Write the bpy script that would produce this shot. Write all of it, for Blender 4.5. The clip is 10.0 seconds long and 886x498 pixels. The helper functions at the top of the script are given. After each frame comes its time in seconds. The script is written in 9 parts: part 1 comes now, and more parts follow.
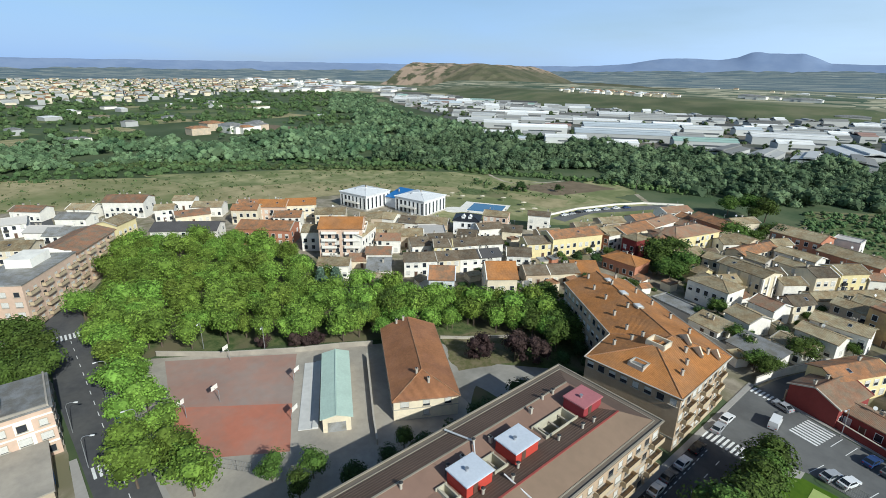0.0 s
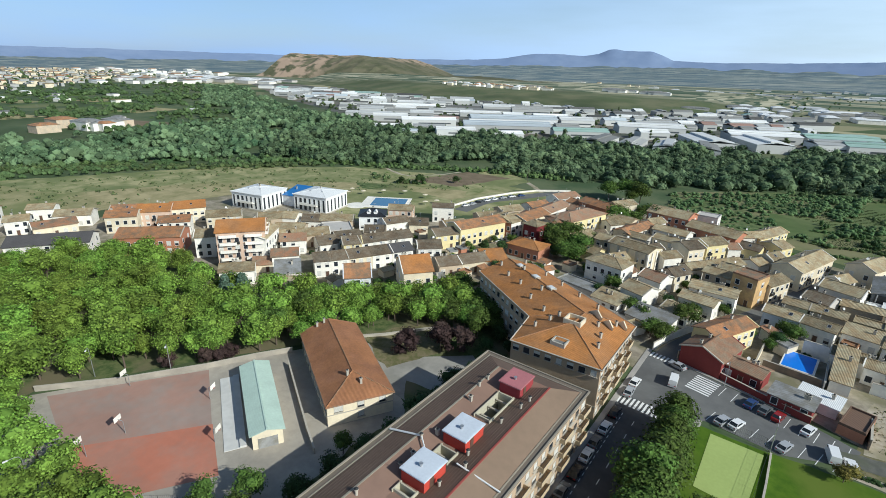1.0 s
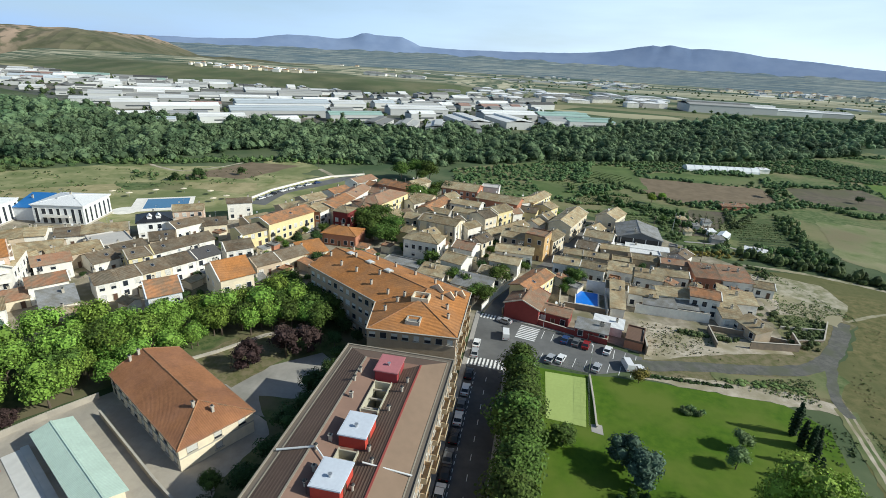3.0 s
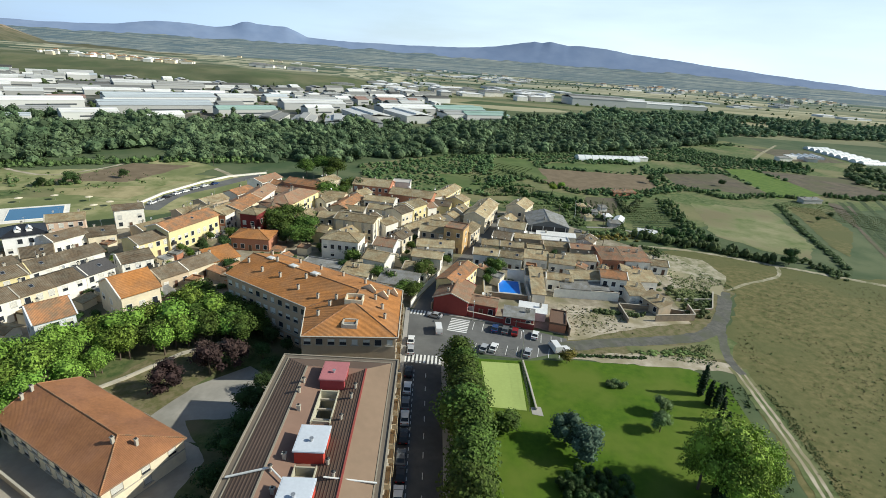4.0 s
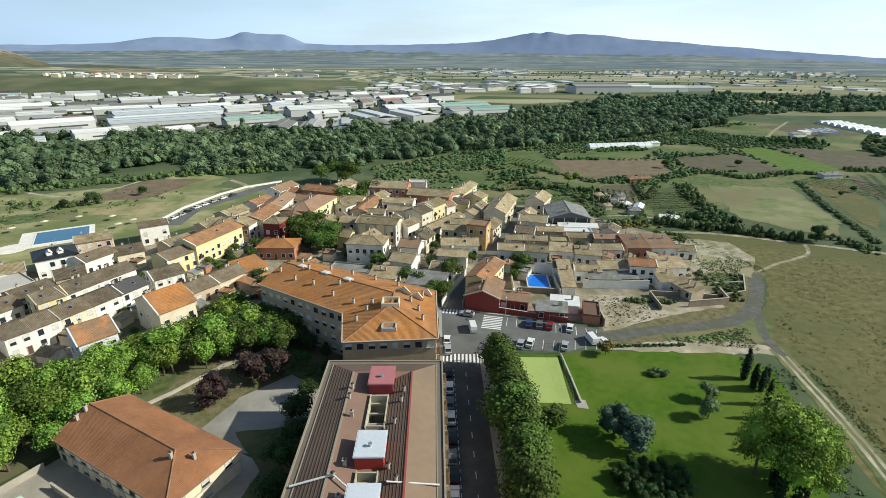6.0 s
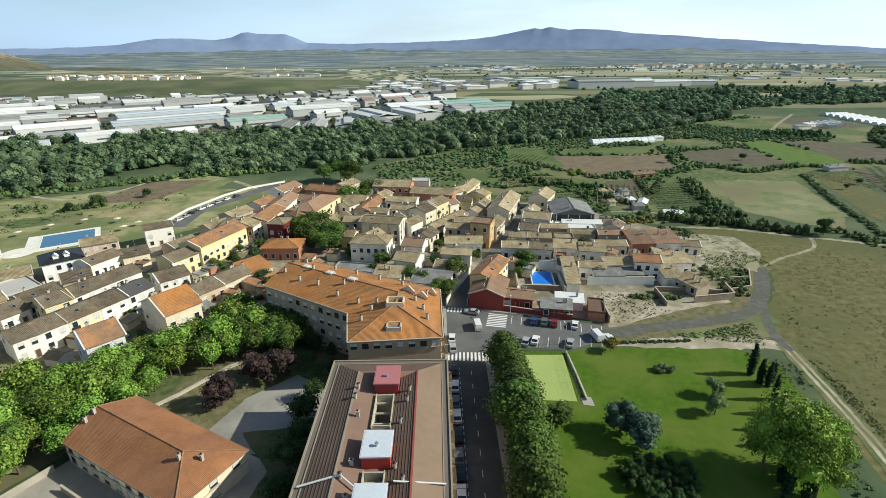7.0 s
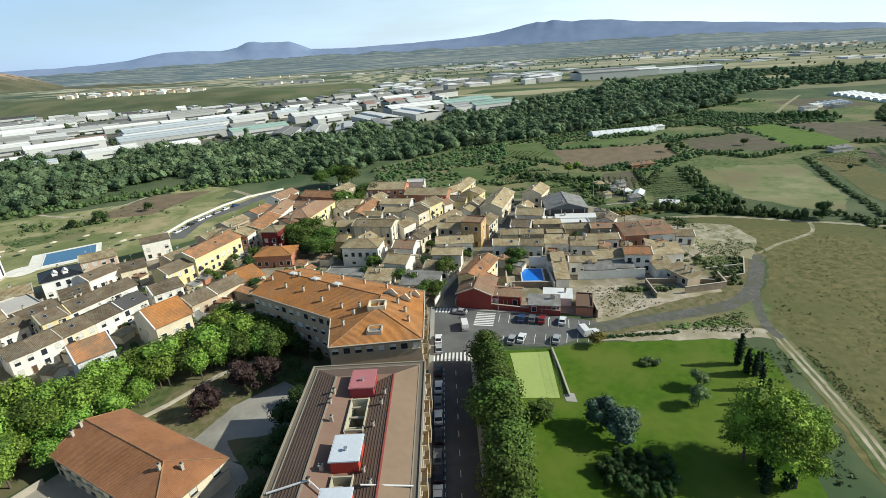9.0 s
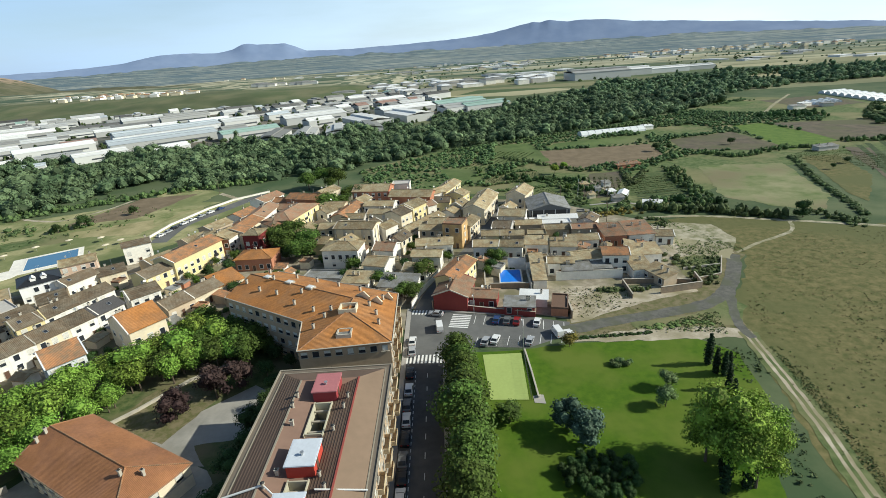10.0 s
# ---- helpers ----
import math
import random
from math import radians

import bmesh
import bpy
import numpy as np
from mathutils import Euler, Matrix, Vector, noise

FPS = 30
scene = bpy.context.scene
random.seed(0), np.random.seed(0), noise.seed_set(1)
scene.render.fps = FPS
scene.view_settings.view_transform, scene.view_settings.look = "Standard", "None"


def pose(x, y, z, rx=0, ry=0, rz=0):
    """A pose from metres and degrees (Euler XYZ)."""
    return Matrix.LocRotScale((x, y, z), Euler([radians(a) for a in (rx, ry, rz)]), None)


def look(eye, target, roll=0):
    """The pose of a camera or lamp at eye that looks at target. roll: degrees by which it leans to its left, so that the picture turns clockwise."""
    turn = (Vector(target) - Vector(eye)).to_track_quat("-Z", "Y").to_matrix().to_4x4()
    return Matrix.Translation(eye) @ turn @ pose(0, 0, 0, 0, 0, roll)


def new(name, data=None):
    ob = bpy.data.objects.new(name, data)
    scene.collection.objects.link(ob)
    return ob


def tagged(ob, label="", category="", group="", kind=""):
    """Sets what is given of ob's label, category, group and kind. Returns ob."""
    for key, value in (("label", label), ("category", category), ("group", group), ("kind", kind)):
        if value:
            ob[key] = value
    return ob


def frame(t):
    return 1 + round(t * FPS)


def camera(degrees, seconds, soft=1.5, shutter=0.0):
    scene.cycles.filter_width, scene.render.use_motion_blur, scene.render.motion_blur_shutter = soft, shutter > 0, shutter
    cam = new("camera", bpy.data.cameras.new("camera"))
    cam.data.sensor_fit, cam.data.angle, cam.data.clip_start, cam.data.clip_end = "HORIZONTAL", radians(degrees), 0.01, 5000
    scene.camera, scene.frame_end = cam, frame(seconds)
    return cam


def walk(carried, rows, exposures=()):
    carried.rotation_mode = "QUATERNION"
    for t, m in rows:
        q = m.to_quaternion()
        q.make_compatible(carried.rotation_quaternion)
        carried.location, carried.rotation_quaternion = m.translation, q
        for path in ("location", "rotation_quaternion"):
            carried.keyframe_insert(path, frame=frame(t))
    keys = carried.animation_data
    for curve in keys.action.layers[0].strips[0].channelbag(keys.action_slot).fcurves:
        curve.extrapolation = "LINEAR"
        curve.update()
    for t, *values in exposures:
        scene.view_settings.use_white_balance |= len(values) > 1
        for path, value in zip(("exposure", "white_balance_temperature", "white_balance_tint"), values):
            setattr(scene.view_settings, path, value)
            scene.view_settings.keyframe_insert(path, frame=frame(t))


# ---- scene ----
cam = camera(83.4, 10.0, soft=0.75)
# seconds, eye x y z, yaw, pitch, roll
PATH = [
    (0, 1.86, 1.81, 69.30, 49.64, -19.74, 0.98),
    (0.5, -0.79, -0.61, 69.29, 42.81, -20.01, 1.47),
    (1, -3.24, -2.54, 69.41, 36.55, -20.22, 1.74),
    (1.5, -6.21, -4.35, 69.39, 30.00, -20.40, 2.18),
    (2, -9.45, -5.92, 69.49, 23.27, -20.68, 2.54),
    (2.5, -12.72, -6.80, 69.35, 16.64, -20.72, 2.94),
    (3, -16.13, -7.38, 69.20, 9.92, -20.90, 3.29),
    (3.2, -17.35, -7.61, 69.37, 7.42, -20.92, 3.61),
    (4.3, -25.66, -7.08, 69.18, -3.83, -20.84, 3.93),
    (4.5, -26.92, -7.05, 69.07, -3.66, -20.86, 3.42),
    (5, -28.43, -6.97, 69.17, -2.10, -21.20, 2.03),
    (5.5, -28.92, -6.95, 69.30, -1.37, -21.14, 1.01),
    (7, -28.88, -6.79, 69.70, -0.62, -21.49, -0.45),
    (7.5, -28.04, -6.76, 69.81, -0.05, -21.56, -1.38),
    (8, -26.11, -6.81, 69.94, 0.56, -21.49, -2.30),
    (8.5, -23.91, -6.86, 70.06, 0.97, -21.65, -2.95),
    (9, -20.88, -6.97, 70.12, 1.02, -21.57, -3.55),
    (9.5, -17.75, -6.99, 70.12, 0.72, -21.48, -3.83),
    (10, -14.41, -6.92, 70.12, 0.77, -21.51, -3.93),
]


def drone(x, y, z, yaw, pitch, roll):
    return pose(x, y, z, 0, 0, yaw) @ pose(0, 0, 0, 90 + pitch) @ pose(0, 0, 0, 0, 0, roll)


walk(cam, [(t, drone(*row)) for t, *row in PATH], [(0, -0.10, 5750, 5), (2.5, -0.01, 5850, 5), (4.5, 0.10, 6300, 4), (10, 0.10, 6250, 3)])

# ---- light ----
world = bpy.data.worlds.new("world")
scene.world = world
world.use_nodes = True
wn, wl = world.node_tree.nodes, world.node_tree.links
sky = wn.new("ShaderNodeTexSky")
sky.sky_type, sky.sun_disc = "NISHITA", False
SUN_ELEVATION, SUN_AZIMUTH = 33.0, 92.0  # degrees; azimuth clockwise from +y
sky.sun_elevation, sky.sun_rotation = radians(SUN_ELEVATION), radians(SUN_AZIMUTH)
sky.altitude, sky.air_density, sky.dust_density, sky.ozone_density = 400, 1.0, 1.2, 3.0
wn["Background"].inputs["Strength"].default_value = 0.11
tint = wn.new("ShaderNodeVectorMath")
tint.operation = "MULTIPLY"
tint.inputs[1].default_value = (1.04, 0.97, 0.86)
wl.new(sky.outputs[0], tint.inputs[0])
# bright haze low over the plain, stronger towards the sun, and thin high cloud
wco, wxyz = wn.new("ShaderNodeTexCoord"), wn.new("ShaderNodeSeparateXYZ")
wl.new(wco.outputs["Generated"], wxyz.inputs[0])


def world_range(socket, a, b, c, d):
    n = wn.new("ShaderNodeMapRange")
    for key, value in zip(("From Min", "From Max", "To Min", "To Max"), (a, b, c, d)):
        n.inputs[key].default_value = value
    wl.new(socket, n.inputs["Value"])
    return n.outputs["Result"]


def world_times(a, b):
    n = wn.new("ShaderNodeMath")
    n.operation = "MULTIPLY"
    wl.new(a, n.inputs[0])
    wl.new(b, n.inputs[1])
    return n.outputs[0]


wmap, cloud = wn.new("ShaderNodeMapping"), wn.new("ShaderNodeTexNoise")
wmap.inputs["Scale"].default_value = (1.0, 1.0, 6.0)
cloud.inputs["Scale"].default_value, cloud.inputs["Detail"].default_value = 2.6, 5
wl.new(wco.outputs["Generated"], wmap.inputs["Vector"])
wl.new(wmap.outputs[0], cloud.inputs["Vector"])
low_haze = world_times(world_range(wxyz.outputs["Z"], 0.02, 0.34, 1.0, 0.0), world_range(wxyz.outputs["X"], -0.9, 0.35, 0.75, 1.0))
low_haze = world_times(low_haze, world_range(cloud.outputs["Fac"], 0.35, 0.6, 0.72, 1.0))
cmix = wn.new("ShaderNodeMix")
cmix.data_type = "RGBA"
hmix = wn.new("ShaderNodeMix")
hmix.data_type = "RGBA"
hmix.inputs["A"].default_value = (3.7, 5.7, 9.4, 1)
hmix.inputs["B"].default_value = (8.4, 9.8, 10.9, 1)
wl.new(world_range(wxyz.outputs["X"], -0.85, 0.2, 0.0, 1.0), hmix.inputs["Factor"])
wl.new(hmix.outputs["Result"], cmix.inputs["B"])
wl.new(low_haze, cmix.inputs["Factor"])
wl.new(tint.outputs[0], cmix.inputs["A"])
wl.new(cmix.outputs["Result"], wn["Background"].inputs["Color"])
sun = new("sun", bpy.data.lights.new("sun", "SUN"))
sun.data.energy, sun.data.angle, sun.data.color = 4.9, radians(0.6), (1.0, 0.94, 0.81)
sun_way = Vector((math.sin(radians(SUN_AZIMUTH)) * math.cos(radians(SUN_ELEVATION)), math.cos(radians(SUN_AZIMUTH)) * math.cos(radians(SUN_ELEVATION)), math.sin(radians(SUN_ELEVATION))))
sun.matrix_world = look(sun_way * 300, (0, 0, 0))


# ---- materials ----
def material(name, colour, rough=0.85, spread=0.12, grain=2.0, stains=0.15, bump=0.15, rows=0.0, row_axis="X", metal=0.0, random_value=0.0, row_dark=0.35, spec=0.3, worn=None, worn_scale=0.4):
    """A surface with grain and stains at two scales, per-object variation and, for roofs, tile columns."""
    m = bpy.data.materials.new(name)
    m.use_nodes = True
    n, l = m.node_tree.nodes, m.node_tree.links
    b = n["Principled BSDF"]
    b.inputs["Roughness"].default_value, b.inputs["Metallic"].default_value = rough, metal
    b.inputs["Specular IOR Level"].default_value = spec
    co = n.new("ShaderNodeTexCoord")
    fine, broad = n.new("ShaderNodeTexNoise"), n.new("ShaderNodeTexNoise")
    fine.inputs["Scale"].default_value, fine.inputs["Detail"].default_value = grain, 6
    broad.inputs["Scale"].default_value, broad.inputs["Detail"].default_value = grain * 0.13, 4
    l.new(co.outputs["Object"], fine.inputs["Vector"])
    l.new(co.outputs["Object"], broad.inputs["Vector"])
    val = n.new("ShaderNodeMath")
    val.operation = "MULTIPLY_ADD"
    val.inputs[1].default_value, val.inputs[2].default_value = 2 * spread, 1 - spread
    l.new(fine.outputs["Fac"], val.inputs[0])
    val2 = n.new("ShaderNodeMath")
    val2.operation = "MULTIPLY_ADD"
    val2.inputs[1].default_value, val2.inputs[2].default_value = 2 * stains, -stains
    l.new(broad.outputs["Fac"], val2.inputs[0])
    add = n.new("ShaderNodeMath")
    l.new(val.outputs[0], add.inputs[0])
    l.new(val2.outputs[0], add.inputs[1])
    last = add
    if random_value:
        info, r = n.new("ShaderNodeObjectInfo"), n.new("ShaderNodeMath")
        r.operation = "MULTIPLY_ADD"
        r.inputs[1].default_value, r.inputs[2].default_value = 2 * random_value, -random_value
        l.new(info.outputs["Random"], r.inputs[0])
        a2 = n.new("ShaderNodeMath")
        l.new(last.outputs[0], a2.inputs[0])
        l.new(r.outputs[0], a2.inputs[1])
        last = a2
    height = fine.outputs["Fac"]
    if rows:
        w = n.new("ShaderNodeTexWave")
        w.bands_direction = row_axis
        w.inputs["Scale"].default_value, w.inputs["Distortion"].default_value = 0.31416 / rows, 0.6
        w.inputs["Detail"].default_value = 1.5
        l.new(co.outputs["Object"], w.inputs["Vector"])
        mr = n.new("ShaderNodeMath")
        mr.operation = "MULTIPLY_ADD"
        mr.inputs[1].default_value, mr.inputs[2].default_value = row_dark, 1 - row_dark / 2
        l.new(w.outputs["Fac"], mr.inputs[0])
        mm = n.new("ShaderNodeMath")
        mm.operation = "MULTIPLY"
        l.new(last.outputs[0], mm.inputs[0])
        l.new(mr.outputs[0], mm.inputs[1])
        last, height = mm, w.outputs["Fac"]
    mix = n.new("ShaderNodeVectorMath")
    mix.operation = "SCALE"
    mix.inputs[0].default_value = colour
    l.new(last.outputs[0], mix.inputs["Scale"])
    l.new(mix.outputs[0], b.inputs["Base Color"])
    if worn:
        # patches of lichen, patching or new tiles, different on every object
        far, shift, moved = n.new("ShaderNodeObjectInfo"), n.new("ShaderNodeMath"), n.new("ShaderNodeVectorMath")
        shift.operation = "MULTIPLY"
        shift.inputs[1].default_value = 90.0
        patch, edge, tone, both = n.new("ShaderNodeTexNoise"), n.new("ShaderNodeMapRange"), n.new("ShaderNodeVectorMath"), n.new("ShaderNodeMix")
        patch.inputs["Scale"].default_value, patch.inputs["Detail"].default_value, patch.inputs["Roughness"].default_value = worn_scale, 8, 0.65
        edge.inputs["From Min"].default_value, edge.inputs["From Max"].default_value = 0.42, 0.60
        tone.operation, both.data_type = "SCALE", "RGBA"
        tone.inputs[0].default_value = worn
        l.new(far.outputs["Random"], shift.inputs[0])
        l.new(co.outputs["Object"], moved.inputs[0])
        l.new(shift.outputs[0], moved.inputs[1])
        l.new(moved.outputs[0], patch.inputs["Vector"])
        l.new(patch.outputs["Fac"], edge.inputs["Value"])
        l.new(last.outputs[0], tone.inputs["Scale"])
        l.new(edge.outputs["Result"], both.inputs["Factor"])
        l.new(mix.outputs[0], both.inputs["A"])
        l.new(tone.outputs[0], both.inputs["B"])
        l.new(both.outputs["Result"], b.inputs["Base Color"])
    if bump:
        bp = n.new("ShaderNodeBump")
        bp.inputs["Strength"].default_value, bp.inputs["Distance"].default_value = bump, 0.05
        l.new(height, bp.inputs["Height"])
        l.new(bp.outputs[0], b.inputs["Normal"])
    return m


def two_tone(name, a, b, scale, detail=6, low=0.4, high=0.6, rough=0.95, third=None, third_scale=0.02, bump=0.2, islands=0.0, spec=0.2):
    """Grass, earth and leaves: colours a and b mottled together, and a broad third colour."""
    m = bpy.data.materials.new(name)
    m.use_nodes = True
    n, l = m.node_tree.nodes, m.node_tree.links
    p = n["Principled BSDF"]
    p.inputs["Roughness"].default_value = rough
    p.inputs["Specular IOR Level"].default_value = spec
    co, no, ramp = n.new("ShaderNodeTexCoord"), n.new("ShaderNodeTexNoise"), n.new("ShaderNodeValToRGB")
    no.inputs["Scale"].default_value, no.inputs["Detail"].default_value = scale, detail
    no.inputs["Roughness"].default_value = 0.65
    ramp.color_ramp.elements[0].position, ramp.color_ramp.elements[1].position = low, high
    ramp.color_ramp.elements[0].color, ramp.color_ramp.elements[1].color = (*a, 1), (*b, 1)
    l.new(co.outputs["Object"], no.inputs["Vector"])
    l.new(no.outputs["Fac"], ramp.inputs["Fac"])
    out = ramp.outputs["Color"]
    if third:
        n3, r3, mx = n.new("ShaderNodeTexNoise"), n.new("ShaderNodeValToRGB"), n.new("ShaderNodeMix")
        mx.data_type = "RGBA"
        n3.inputs["Scale"].default_value, n3.inputs["Detail"].default_value = third_scale, 5
        r3.color_ramp.elements[0].position, r3.color_ramp.elements[1].position = 0.45, 0.62
        l.new(co.outputs["Object"], n3.inputs["Vector"])
        l.new(n3.outputs["Fac"], r3.inputs["Fac"])
        l.new(r3.outputs["Color"], mx.inputs["Factor"])
        l.new(out, mx.inputs["A"])
        mx.inputs["B"].default_value = (*third, 1)
        out = mx.outputs["Result"]
    if islands:
        geo, mr, hs = n.new("ShaderNodeNewGeometry"), n.new("ShaderNodeMapRange"), n.new("ShaderNodeHueSaturation")
        mr.inputs["To Min"].default_value, mr.inputs["To Max"].default_value = 1 - islands, 1 + islands
        l.new(geo.outputs["Random Per Island"], mr.inputs["Value"])
        l.new(mr.outputs["Result"], hs.inputs["Value"])
        info, mh = n.new("ShaderNodeObjectInfo"), n.new("ShaderNodeMapRange")
        mh.inputs["To Min"].default_value, mh.inputs["To Max"].default_value = 0.485, 0.515
        l.new(info.outputs["Random"], mh.inputs["Value"])
        l.new(mh.outputs["Result"], hs.inputs["Hue"])
        mo, mul = n.new("ShaderNodeMapRange"), n.new("ShaderNodeMath")
        mo.inputs["To Min"].default_value, mo.inputs["To Max"].default_value = 0.72, 1.22
        mul.operation = "MULTIPLY"
        l.new(info.outputs["Random"], mo.inputs["Value"])
        l.new(mo.outputs["Result"], mul.inputs[0])
        l.new(mr.outputs["Result"], mul.inputs[1])
        l.new(mul.outputs[0], hs.inputs["Value"])
        l.new(out, hs.inputs["Color"])
        out = hs.outputs["Color"]
    l.new(out, p.inputs["Base Color"])
    if bump:
        bp = n.new("ShaderNodeBump")
        bp.inputs["Strength"].default_value, bp.inputs["Distance"].default_value = bump, 0.1
        l.new(no.outputs["Fac"], bp.inputs["Height"])
        l.new(bp.outputs[0], p.inputs["Normal"])
    return m


def leafy(name, a, b, islands=0.45, scale=0.6):
    m = two_tone(name, a, b, scale, low=0.3, high=0.7, rough=0.7, bump=0, islands=islands, spec=0.15)
    return m


